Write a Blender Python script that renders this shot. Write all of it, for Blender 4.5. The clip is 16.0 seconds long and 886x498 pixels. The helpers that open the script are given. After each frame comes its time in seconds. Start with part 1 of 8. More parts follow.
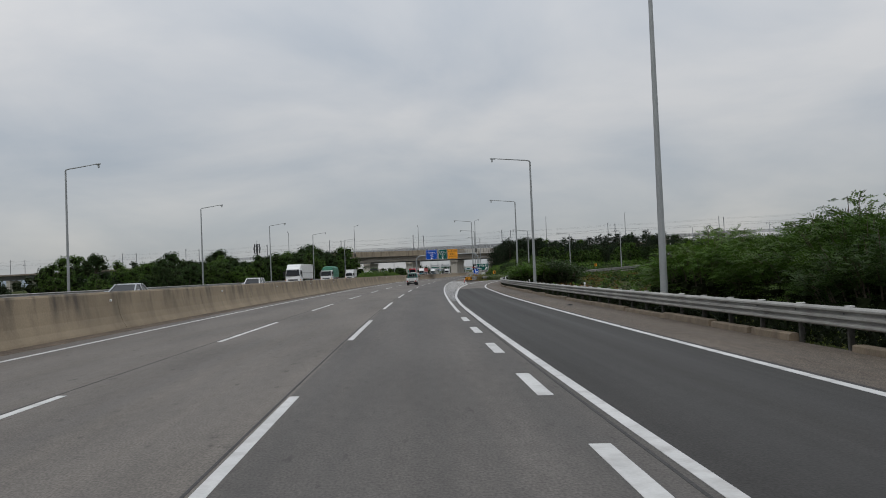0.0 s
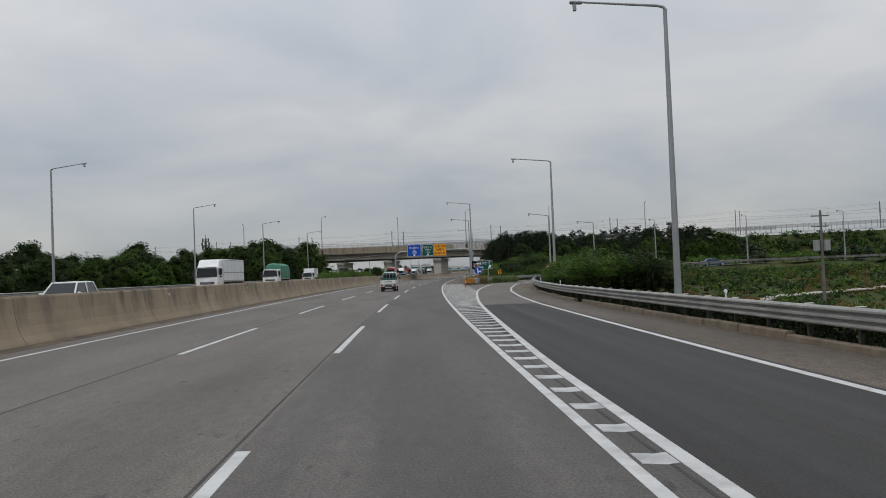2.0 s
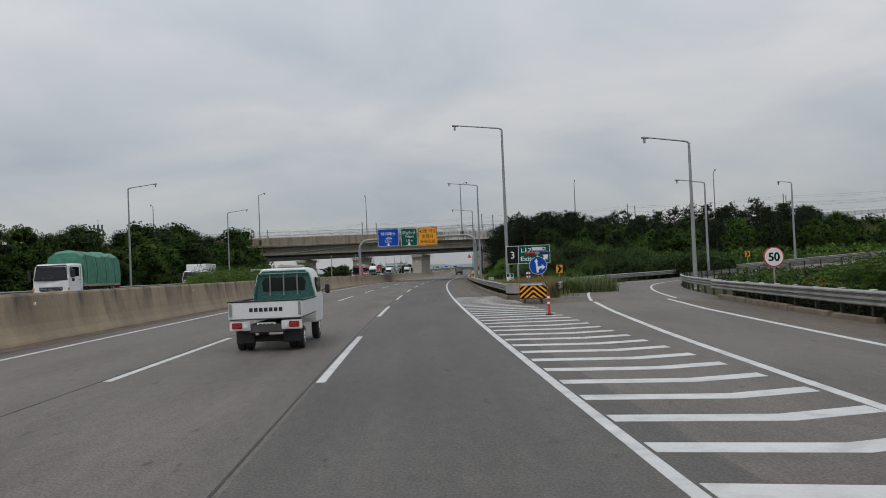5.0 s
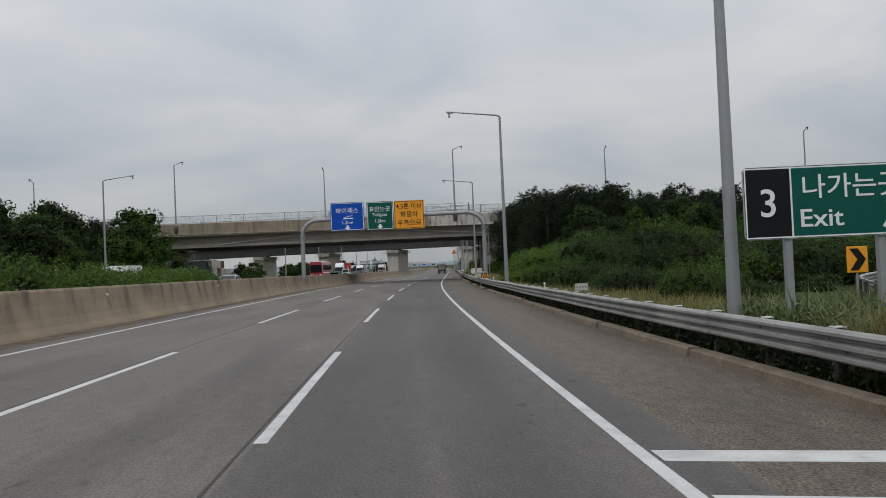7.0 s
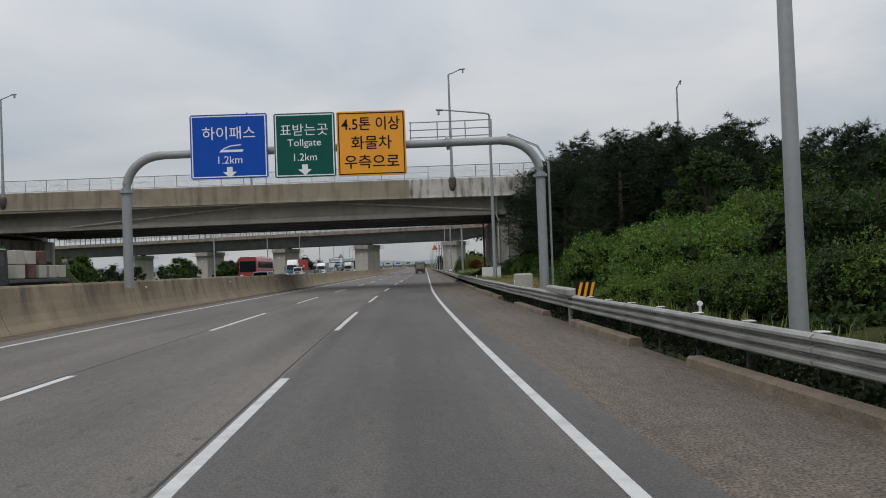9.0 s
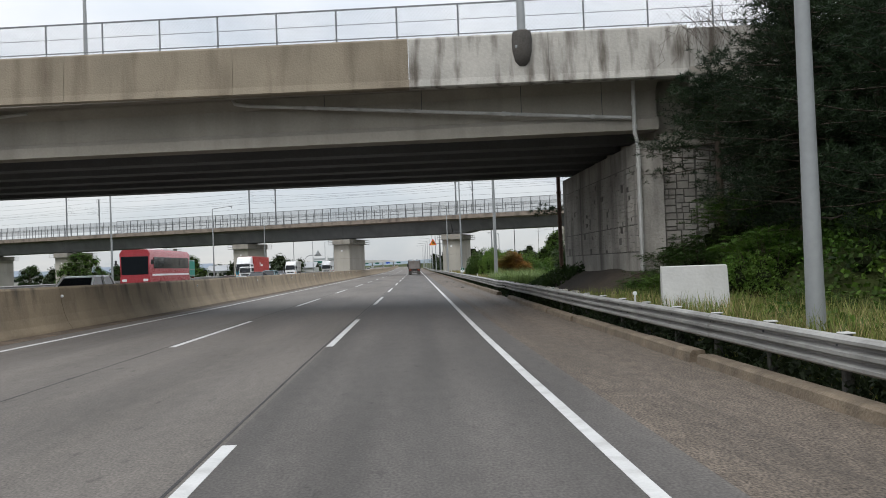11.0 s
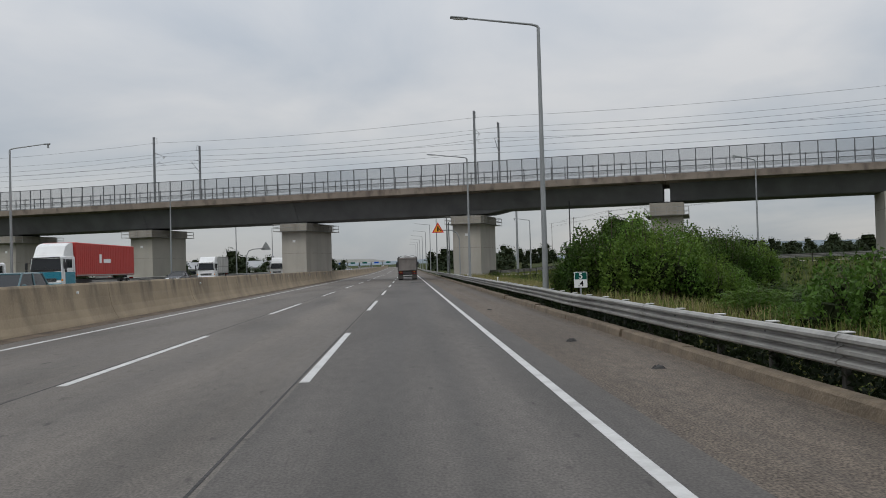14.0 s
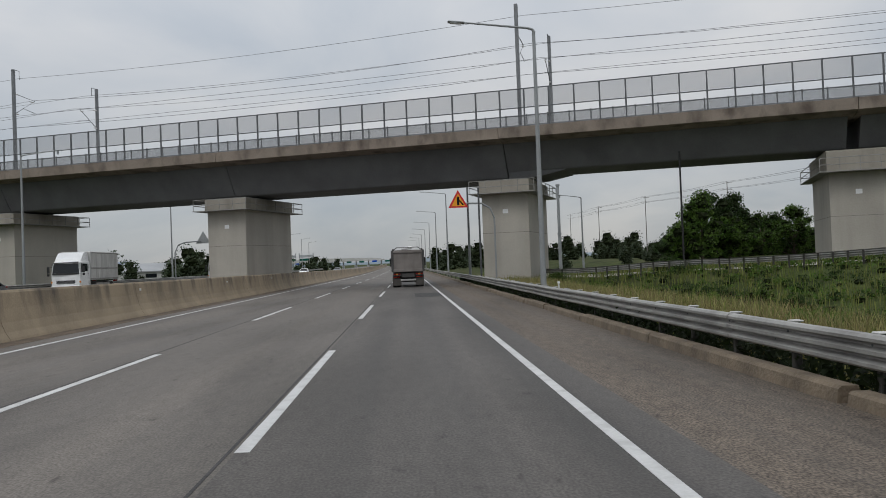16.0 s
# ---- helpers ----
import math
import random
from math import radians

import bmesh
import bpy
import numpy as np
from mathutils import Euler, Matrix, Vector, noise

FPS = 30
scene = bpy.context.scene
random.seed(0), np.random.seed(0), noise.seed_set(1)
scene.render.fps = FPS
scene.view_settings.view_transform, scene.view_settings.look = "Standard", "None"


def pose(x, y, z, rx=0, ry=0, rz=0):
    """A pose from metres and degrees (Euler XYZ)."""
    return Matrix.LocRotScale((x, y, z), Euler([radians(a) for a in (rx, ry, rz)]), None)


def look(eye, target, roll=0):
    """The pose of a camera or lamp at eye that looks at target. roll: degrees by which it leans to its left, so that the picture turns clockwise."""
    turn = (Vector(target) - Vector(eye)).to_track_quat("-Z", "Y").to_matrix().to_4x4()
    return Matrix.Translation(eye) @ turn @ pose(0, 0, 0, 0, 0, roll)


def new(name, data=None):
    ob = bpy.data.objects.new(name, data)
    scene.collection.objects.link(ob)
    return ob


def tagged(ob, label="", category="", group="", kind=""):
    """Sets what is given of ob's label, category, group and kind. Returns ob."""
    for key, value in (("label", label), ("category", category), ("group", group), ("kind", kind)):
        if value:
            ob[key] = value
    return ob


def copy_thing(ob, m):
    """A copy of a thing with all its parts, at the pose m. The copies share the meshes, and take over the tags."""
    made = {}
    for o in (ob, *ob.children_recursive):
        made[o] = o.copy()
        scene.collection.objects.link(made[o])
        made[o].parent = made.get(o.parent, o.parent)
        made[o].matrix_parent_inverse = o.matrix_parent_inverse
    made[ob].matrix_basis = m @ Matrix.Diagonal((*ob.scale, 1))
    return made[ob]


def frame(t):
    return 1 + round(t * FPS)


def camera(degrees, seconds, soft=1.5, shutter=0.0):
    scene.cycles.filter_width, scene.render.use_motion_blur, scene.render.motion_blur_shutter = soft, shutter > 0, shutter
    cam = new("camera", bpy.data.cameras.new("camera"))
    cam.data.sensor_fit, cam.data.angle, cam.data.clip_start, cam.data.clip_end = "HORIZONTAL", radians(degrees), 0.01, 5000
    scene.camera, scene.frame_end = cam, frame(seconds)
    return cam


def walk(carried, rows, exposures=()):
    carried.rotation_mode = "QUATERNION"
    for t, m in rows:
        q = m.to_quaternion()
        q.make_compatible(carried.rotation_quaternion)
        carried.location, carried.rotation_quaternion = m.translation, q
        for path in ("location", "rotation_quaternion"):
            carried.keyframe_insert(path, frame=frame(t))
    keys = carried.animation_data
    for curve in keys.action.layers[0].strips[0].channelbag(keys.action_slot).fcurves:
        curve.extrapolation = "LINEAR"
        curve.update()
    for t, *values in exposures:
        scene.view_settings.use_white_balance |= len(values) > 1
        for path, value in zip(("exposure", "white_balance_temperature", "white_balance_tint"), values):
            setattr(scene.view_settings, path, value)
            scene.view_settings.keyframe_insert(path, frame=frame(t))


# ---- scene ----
SKY = 0.47
cam = camera(56.3, 16.0, 0.95)
PATH = [
    (0, (18.67, -17.05, 1.74), (17.739, -7.097, 2.030), -2.32),
    (0.5, (17.14, -6.16, 1.74), (16.282, 3.801, 2.039), -2.36),
    (1, (15.66, 4.69, 1.74), (14.874, 14.653, 2.030), -2.39),
    (1.5, (14.34, 15.69, 1.74), (13.628, 25.662, 2.042), -2.23),
    (2, (13.10, 26.69, 1.74), (12.420, 36.666, 2.025), -2.24),
    (2.5, (11.90, 37.73, 1.74), (11.257, 47.710, 2.021), -2.25),
    (3, (10.75, 48.91, 1.74), (10.152, 58.884, 2.014), -2.26),
    (3.5, (9.61, 59.75, 1.74), (9.038, 69.731, 2.039), -2.21),
    (4, (8.49, 70.47, 1.74), (7.967, 80.448, 2.029), -2.22),
    (6.5, (4.08, 125.24, 1.74), (3.916, 135.235, 1.975), -2.58),
    (7, (3.38, 136.78, 1.74), (3.282, 146.780, 1.970), -2.49),
    (7.5, (2.80, 147.99, 1.74), (2.780, 157.987, 1.972), -2.37),
    (8, (2.34, 159.17, 1.74), (2.397, 169.163, 1.986), -2.51),
    (8.5, (1.95, 170.26, 1.74), (2.094, 180.254, 1.952), -2.31),
    (11, (0.40, 225.67, 1.74), (0.735, 235.664, 1.940), -2.11),
    (11.5, (0.22, 236.62, 1.74), (0.556, 246.610, 1.961), -2.07),
    (12, (0.10, 248.00, 1.74), (0.434, 257.997, 1.959), -1.89),
    (12.5, (0.03, 259.56, 1.74), (0.378, 269.550, 1.934), -1.80),
    (13, (0.02, 270.78, 1.74), (0.391, 280.767, 1.950), -1.62),
    (13.5, (-0.01, 281.95, 1.74), (0.392, 291.943, 1.944), -1.50),
    (14, (-0.01, 293.31, 1.74), (0.430, 303.295, 1.945), -1.55),
    (14.5, (0.02, 304.62, 1.74), (0.473, 314.605, 1.962), -1.34),
    (15, (0.04, 315.96, 1.74), (0.477, 325.949, 1.943), -1.69),
    (15.5, (0.05, 326.99, 1.74), (0.496, 336.977, 1.933), -1.96),
    (16, (0.02, 338.11, 1.74), (0.457, 348.097, 1.925), -2.19),
]
walk(cam, [(t, look(eye, target, roll)) for t, eye, target, roll in PATH],
     exposures=[(0.0, -0.03), (6.5, 0.0), (8.0, 0.04), (8.7, 0.08), (10.3, 0.32), (10.8, 0.6), (11.0, 0.66), (11.5, 1.06), (11.8, 1.06), (12.2, 0.95), (12.5, 0.72), (13.0, 0.33), (13.4, 0.08), (16.0, 0.04)])

# ---- world and sun: an overcast summer sky ----
world = bpy.data.worlds.new("overcast_sky")
scene.world = world
world.use_nodes = True
wn, wl = world.node_tree.nodes, world.node_tree.links
wn.clear()
w_out = wn.new("ShaderNodeOutputWorld")
w_add = wn.new("ShaderNodeAddShader")
w_sky = wn.new("ShaderNodeTexSky")
w_sky.sky_type, w_sky.sun_disc = "NISHITA", False
w_sky.sun_elevation, w_sky.sun_rotation = radians(55), radians(150)
w_bg1 = wn.new("ShaderNodeBackground")
w_bg1.inputs["Strength"].default_value = 0.012
w_bg2 = wn.new("ShaderNodeBackground")
w_tc = wn.new("ShaderNodeTexCoord")
w_sep = wn.new("ShaderNodeSeparateXYZ")


def wmath(op, a, b=None):
    nd = wn.new("ShaderNodeMath")
    nd.operation = op
    for i, s in enumerate((a, b)):
        if s is None:
            continue
        if isinstance(s, (int, float)):
            nd.inputs[i].default_value = s
        else:
            wl.new(s, nd.inputs[i])
    return nd.outputs[0]


wl.new(w_tc.outputs["Generated"], w_sep.inputs[0])
w_z = wmath("MAXIMUM", w_sep.outputs[2], 0.0)
w_den = wmath("ADD", w_z, 0.30)
w_cmb = wn.new("ShaderNodeCombineXYZ")
wl.new(wmath("DIVIDE", w_sep.outputs[0], w_den), w_cmb.inputs[0])
wl.new(wmath("DIVIDE", w_sep.outputs[1], w_den), w_cmb.inputs[1])
w_map = wn.new("ShaderNodeMapping")
w_map.inputs["Location"].default_value = (3.1, 1.7, 0.0)
w_map.inputs["Scale"].default_value = (0.95, 1.0, 1.0)
wl.new(w_cmb.outputs[0], w_map.inputs["Vector"])
w_n = wn.new("ShaderNodeTexNoise")
w_n.inputs["Scale"].default_value = 1.5
w_n.inputs["Detail"].default_value = 6.0
w_n.inputs["Roughness"].default_value = 0.52
w_n.inputs["Distortion"].default_value = 0.35
wl.new(w_map.outputs[0], w_n.inputs["Vector"])
w_ramp = wn.new("ShaderNodeValToRGB")
w_ramp.color_ramp.elements[0].position, w_ramp.color_ramp.elements[0].color = 0.33, (0.665, 0.725, 0.80, 1)
w_ramp.color_ramp.elements[1].position, w_ramp.color_ramp.elements[1].color = 0.66, (0.975, 0.975, 0.98, 1)
wl.new(w_n.outputs[0], w_ramp.inputs[0])
wl.new(w_ramp.outputs[0], w_bg2.inputs["Color"])
# brighter towards the zenith, as overcast skies are
w_str = wmath("MULTIPLY", wmath("ADD", wmath("MULTIPLY", w_z, 1.9), 0.86), SKY)
wl.new(w_str, w_bg2.inputs["Strength"])
wl.new(w_sky.outputs[0], w_bg1.inputs["Color"])
wl.new(w_bg1.outputs[0], w_add.inputs[0])
wl.new(w_bg2.outputs[0], w_add.inputs[1])
wl.new(w_add.outputs[0], w_out.inputs["Surface"])

sun_data = bpy.data.lights.new("sun", "SUN")
sun_data.energy, sun_data.angle, sun_data.color = 0.55, radians(25), (1.0, 0.96, 0.9)
sun_ob = new("sun", sun_data)
sun_ob.matrix_world = look((0, 0, 60), (25, 45, 0))


# ---- the line of the road ----
CURVE_K, CURVE_END = 0.000506, 253.35


def lane(y):
    """The x of the lane's own line at y: a long right-hand curve, then straight, then a faint left-hand one."""
    if y < CURVE_END:
        return CURVE_K * (CURVE_END - y) ** 2 / 2
    return -max(y - 430.0, 0.0) ** 2 / 70000.0


def grade(y):
    """The road's height at y: level, then a gentle rise towards the toll plaza."""
    d = max(y - 470.0, 0.0)
    return 0.00002 * d * d if d < 110 else 0.242 + 0.0044 * (d - 110)


def camber(lat, y):
    """The outer lanes rise towards the median through the long bend; the opposite carriageway lies half a metre higher."""
    if y < 60:
        w = 0.45
    elif y < 150:
        w = 0.45 + 0.55 * (y - 60) / 90
    else:
        w = 1.0 if y < 215 else max(0.0, 1 - (y - 215) / 53)
    return 0.014 * w * min(10.5, max(0.0, -lat - 1.7)) + 0.5 * min(1.0, max(0.0, (-lat - 12.2) / 8.6))


def at(lat, y, z=0.0):
    return (lane(y) + lat, y, grade(y) + camber(lat, y) + z)


def steps(a, b, d):
    n = max(1, round((b - a) / d))
    return [a + (b - a) * i / n for i in range(n + 1)]


# ---- mesh building ----
class Geo:
    """Vertices and faces of one mesh."""

    def __init__(self):
        self.v, self.f = [], []

    def add(self, vs, fs):
        o = len(self.v)
        self.v += [tuple(p) for p in vs]
        self.f += [tuple(i + o for i in q) for q in fs]
        return self

    def box(self, c, s, ch=0.0, m=None):
        """A box round c of full size s, its edges chamfered by ch, turned by m."""
        h = [a / 2 for a in s]
        ch = min(ch, 0.45 * min(s))
        vs, fs, idx = [], [], {}
        for sx in (-1, 1):
            for sy in (-1, 1):
                for sz in (-1, 1):
                    sg = (sx, sy, sz)
                    if ch <= 0:
                        idx[sg] = (len(vs),) * 3
                        vs.append([sg[i] * h[i] for i in range(3)])
                    else:
                        ids = []
                        for a in range(3):
                            ids.append(len(vs))
                            vs.append([sg[i] * (h[i] if i == a else h[i] - ch) for i in range(3)])
                        idx[sg] = tuple(ids)
        for a in range(3):
            b, c2 = (a + 1) % 3, (a + 2) % 3
            for s1 in (-1, 1):
                ring = []
                for p, q in ((-1, -1), (1, -1), (1, 1), (-1, 1)):
                    sg = [0, 0, 0]
                    sg[a], sg[b], sg[c2] = s1, p, q
                    ring.append(idx[tuple(sg)][a])
                fs.append(ring if s1 > 0 else ring[::-1])
        if ch > 0:
            for a in range(3):
                b, c2 = (a + 1) % 3, (a + 2) % 3
                for p in (-1, 1):
                    for q in (-1, 1):
                        lo, hi = [0] * 3, [0] * 3
                        lo[a], hi[a] = -1, 1
                        lo[b] = hi[b] = p
                        lo[c2] = hi[c2] = q
                        lo, hi = idx[tuple(lo)], idx[tuple(hi)]
                        ring = [lo[b], hi[b], hi[c2], lo[c2]]
                        fs.append(ring if p * q < 0 else ring[::-1])
            for sg, ids in idx.items():
                fs.append(ids if sg[0] * sg[1] * sg[2] > 0 else ids[::-1])
        mm = m or Matrix()
        return self.add([(mm @ Vector(p)) + Vector(c) for p in vs], fs)

    def tube(self, pts, r, n=8, cap=True):
        """A round bar through pts; r is one radius or one for each point."""
        pts = [Vector(p) for p in pts]
        rs = r if isinstance(r, (list, tuple)) else [r] * len(pts)
        vs, fs = [], []
        for i, p in enumerate(pts):
            d = (pts[min(i + 1, len(pts) - 1)] - pts[max(i - 1, 0)]).normalized()
            u = d.orthogonal().normalized() if abs(d.z) < 0.99 else Vector((1, 0, 0))
            if abs(d.z) < 0.99:
                u = Vector((0, 0, 1)).cross(d).normalized()
            w = d.cross(u)
            for k in range(n):
                a = 2 * math.pi * k / n
                vs.append(p + (u * math.cos(a) + w * math.sin(a)) * rs[i])
        for i in range(len(pts) - 1):
            for k in range(n):
                k2 = (k + 1) % n
                fs.append((i * n + k, i * n + k2, (i + 1) * n + k2, (i + 1) * n + k))
        if cap:
            fs.append(tuple(range(n))[::-1])
            fs.append(tuple((len(pts) - 1) * n + k for k in range(n)))
        return self.add(vs, fs)

    def sweep(self, prof, rings, closed=True, cap=True):
        """prof: points; rings: functions or matrices that carry each profile point; closed: the profile is a loop."""
        n, vs, fs = len(prof), [], []
        for ring in rings:
            vs += [ring(p) for p in prof]
        m = n if closed else n - 1
        for i in range(len(rings) - 1):
            for k in range(m):
                k2 = (k + 1) % n
                fs.append((i * n + k, i * n + k2, (i + 1) * n + k2, (i + 1) * n + k))
        if cap and closed:
            fs.append(tuple(range(n))[::-1])
            fs.append(tuple((len(rings) - 1) * n + k for k in range(n)))
        return self.add(vs, fs)

    def along(self, prof, ys, closed=True, cap=True):
        """A profile of (lateral, height) carried along the road."""
        return self.sweep(prof, [(lambda p, y=y: at(p[0], y, p[1])) for y in ys], closed, cap)

    def prism(self, poly, lo, hi, axis=1):
        """A polygon pushed along an axis from lo to hi; the polygon's pairs fill the other two axes in order."""
        def put(p, h):
            q = list(p)
            q.insert(axis, h)
            return q
        n = len(poly)
        vs = [put(p, lo) for p in poly] + [put(p, hi) for p in poly]
        fs = [tuple(range(n))[::-1], tuple(range(n, 2 * n))]
        fs += [(k, (k + 1) % n, n + (k + 1) % n, n + k) for k in range(n)]
        return self.add(vs, fs)

    def data(self, name, mat, smooth=False, fix=True, uv=None):
        me = bpy.data.meshes.new(name)
        me.from_pydata(self.v, [], self.f)
        me.materials.append(mat)
        if fix:
            bm = bmesh.new()
            bm.from_mesh(me)
            bmesh.ops.recalc_face_normals(bm, faces=bm.faces)
            bm.to_mesh(me)
            bm.free()
        if smooth:
            me.polygons.foreach_set("use_smooth", [True] * len(me.polygons))
            me.set_sharp_from_angle(angle=radians(40))
        me.update()
        return me


def part(name, geo, mat, parent=None, label="", smooth=False, fix=True):
    """One mesh object, under a thing or under a part."""
    ob = new(name, geo.data(name, mat, smooth, fix) if isinstance(geo, Geo) else geo)
    ob.parent = parent
    return tagged(ob, label)


def thing(name, label, category, group="", m=None):
    ob = tagged(new(name), label, category, group)
    ob.empty_display_size = 0.3
    if m is not None:
        ob.matrix_basis = m
    return ob


def setting(name, geo, mat, label, category, smooth=False, fix=True):
    return tagged(part(name, geo, mat, None, "", smooth, fix), label, category, "", "structure")


# ---- materials ----
def material(name, col, rough=0.7, metal=0.0, vary=0.15, scale=2.0, fine=30.0, bump=0.15, streak=0.0, streak_scale=(3.0, 3.0, 0.15),
             streak_col=None, spec=0.5, island=0.0, per_object=0.0, drip=None):
    """A surface with variation at two scales, fine relief and, where asked, long stains."""
    mt = bpy.data.materials.new(name)
    mt.use_nodes = True
    nt = mt.node_tree
    nd, lk = nt.nodes, nt.links
    bs = nd["Principled BSDF"]
    bs.inputs["Roughness"].default_value, bs.inputs["Metallic"].default_value = rough, metal
    bs.inputs["Specular IOR Level"].default_value = spec
    geo = nd.new("ShaderNodeNewGeometry")

    def noisy(sc, vec, detail=4.0):
        t = nd.new("ShaderNodeTexNoise")
        t.inputs["Scale"].default_value, t.inputs["Detail"].default_value = sc, detail
        lk.new(vec, t.inputs["Vector"])
        return t.outputs[0]

    def blend(kind, fac, a, b):
        t = nd.new("ShaderNodeMix")
        t.data_type, t.blend_type = "RGBA", kind
        for sock, val in ((t.inputs[0], fac), (t.inputs[6], a), (t.inputs[7], b)):
            if hasattr(val, "links"):
                lk.new(val, sock)
            elif isinstance(val, (int, float)):
                sock.default_value = val
            else:
                sock.default_value = (*val, 1)
        return t.outputs[2]

    def ramp(sock, a, b, lo=0.0, hi=1.0):
        t = nd.new("ShaderNodeMapRange")
        t.inputs[1].default_value, t.inputs[2].default_value = a, b
        t.inputs[3].default_value, t.inputs[4].default_value = lo, hi
        lk.new(sock, t.inputs[0])
        return t.outputs[0]

    pos = geo.outputs["Position"]
    big = ramp(noisy(scale, pos, 5.0), 0.3, 0.7)
    small = ramp(noisy(fine, pos, 2.0), 0.3, 0.7)
    lo, hi = tuple(c * (1 - vary) for c in col), tuple(min(1.0, c * (1 + vary)) for c in col)
    c1 = blend("MIX", big, lo, hi)
    g2 = tuple([1 - 0.5 * vary] * 3)
    c2 = blend("MULTIPLY", small, c1, g2)
    if streak:
        mp = nd.new("ShaderNodeMapping")
        mp.inputs["Scale"].default_value = streak_scale
        lk.new(pos, mp.inputs["Vector"])
        st = ramp(noisy(1.0, mp.outputs[0], 5.0), 0.48, 0.72, 0.0, streak)
        if drip:
            sz = nd.new("ShaderNodeSeparateXYZ")
            lk.new(pos, sz.inputs[0])
            dm = nd.new("ShaderNodeMath")
            dm.operation = "MULTIPLY"
            lk.new(st, dm.inputs[0])
            lk.new(ramp(sz.outputs[2], drip[0], drip[1], 0.15, 1.0), dm.inputs[1])
            st = dm.outputs[0]
        c2 = blend("MIX", st, c2, streak_col or tuple(c * 0.4 for c in col))
    if island:
        rnd = ramp(geo.outputs["Random Per Island"], 0.0, 1.0, 1 - island, 1 + island)
        hs = nd.new("ShaderNodeHueSaturation")
        lk.new(c2, hs.inputs["Color"])
        lk.new(rnd, hs.inputs["Value"])
        c2 = hs.outputs[0]
    if per_object:
        oi = nd.new("ShaderNodeObjectInfo")
        hs = nd.new("ShaderNodeHueSaturation")
        lk.new(c2, hs.inputs["Color"])
        lk.new(ramp(oi.outputs["Random"], 0.0, 1.0, 1 - per_object, 1 + per_object), hs.inputs["Value"])
        c2 = hs.outputs[0]
    lk.new(c2, bs.inputs["Base Color"])
    lk.new(ramp(small, 0.0, 1.0, max(0.02, rough - 0.08), min(1.0, rough + 0.08)), bs.inputs["Roughness"])
    if bump:
        bp = nd.new("ShaderNodeBump")
        bp.inputs["Strength"].default_value, bp.inputs["Distance"].default_value = bump, 0.02
        lk.new(small, bp.inputs["Height"])
        lk.new(bp.outputs[0], bs.inputs["Normal"])
    return mt


def foliage(name, col, col2, island=0.45):
    """Leaves: matt, a little light passing through, each leaf its own shade."""
    mt = bpy.data.materials.new(name)
    mt.use_nodes = True
    nd, lk = mt.node_tree.nodes, mt.node_tree.links
    bs = nd["Principled BSDF"]
    bs.inputs["Roughness"].default_value = 0.6
    bs.inputs["Specular IOR Level"].default_value = 0.25
    geo = nd.new("ShaderNodeNewGeometry")
    oi = nd.new("ShaderNodeObjectInfo")
    tx = nd.new("ShaderNodeTexNoise")
    tx.inputs["Scale"].default_value = 0.45
    lk.new(geo.outputs["Position"], tx.inputs["Vector"])
    mr = nd.new("ShaderNodeMapRange")
    mr.inputs[1].default_value, mr.inputs[2].default_value = 0.35, 0.65
    lk.new(tx.outputs[0], mr.inputs[0])
    mx = nd.new("ShaderNodeMix")
    mx.data_type = "RGBA"
    lk.new(mr.outputs[0], mx.inputs[0])
    mx.inputs[6].default_value, mx.inputs[7].default_value = (*col, 1), (*col2, 1)
    ad = nd.new("ShaderNodeMath")
    ad.operation = "MULTIPLY_ADD"
    lk.new(geo.outputs["Random Per Island"], ad.inputs[0])
    ad.inputs[1].default_value, ad.inputs[2].default_value = 2 * island, 1 - island
    ob_v = nd.new("ShaderNodeMath")
    ob_v.operation = "MULTIPLY_ADD"
    lk.new(oi.outputs["Random"], ob_v.inputs[0])
    ob_v.inputs[1].default_value, ob_v.inputs[2].default_value = 0.5, 0.75
    pr = nd.new("ShaderNodeMath")
    pr.operation = "MULTIPLY"
    lk.new(ad.outputs[0], pr.inputs[0])
    lk.new(ob_v.outputs[0], pr.inputs[1])
    hs = nd.new("ShaderNodeHueSaturation")
    lk.new(mx.outputs[2], hs.inputs["Color"])
    lk.new(pr.outputs[0], hs.inputs["Value"])
    lk.new(hs.outputs[0], bs.inputs["Base Color"])
    tr = nd.new("ShaderNodeBsdfTranslucent")
    lk.new(hs.outputs[0], tr.inputs["Color"])
    ms = nd.new("ShaderNodeMixShader")
    ms.inputs[0].default_value = 0.3
    lk.new(bs.outputs[0], ms.inputs[1])
    lk.new(tr.outputs[0], ms.inputs[2])
    lk.new(ms.outputs[0], nd["Material Output"].inputs["Surface"])
    return mt


def road_surface(name, col, track=0.18, grain=0.25, stain=0.25, specks=0.35):
    """Asphalt: grain, darker lanes of tyre polish along the road, cracks and stains."""
    mt = bpy.data.materials.new(name)
    mt.use_nodes = True
    nd, lk = mt.node_tree.nodes, mt.node_tree.links
    bs = nd["Principled BSDF"]
    bs.inputs["Specular IOR Level"].default_value = 0.28
    uv = nd.new("ShaderNodeUVMap")
    uv.uv_map = "road"

    def mapped(sx, sy):
        mp = nd.new("ShaderNodeMapping")
        mp.inputs["Scale"].default_value = (sx, sy, 1)
        lk.new(uv.outputs[0], mp.inputs["Vector"])
        return mp.outputs[0]

    def noisy(sx, sy, detail=3.0, a=0.35, b=0.65, lo=0.0, hi=1.0):
        t = nd.new("ShaderNodeTexNoise")
        t.inputs["Scale"].default_value, t.inputs["Detail"].default_value = 1.0, detail
        lk.new(mapped(sx, sy), t.inputs["Vector"])
        mr = nd.new("ShaderNodeMapRange")
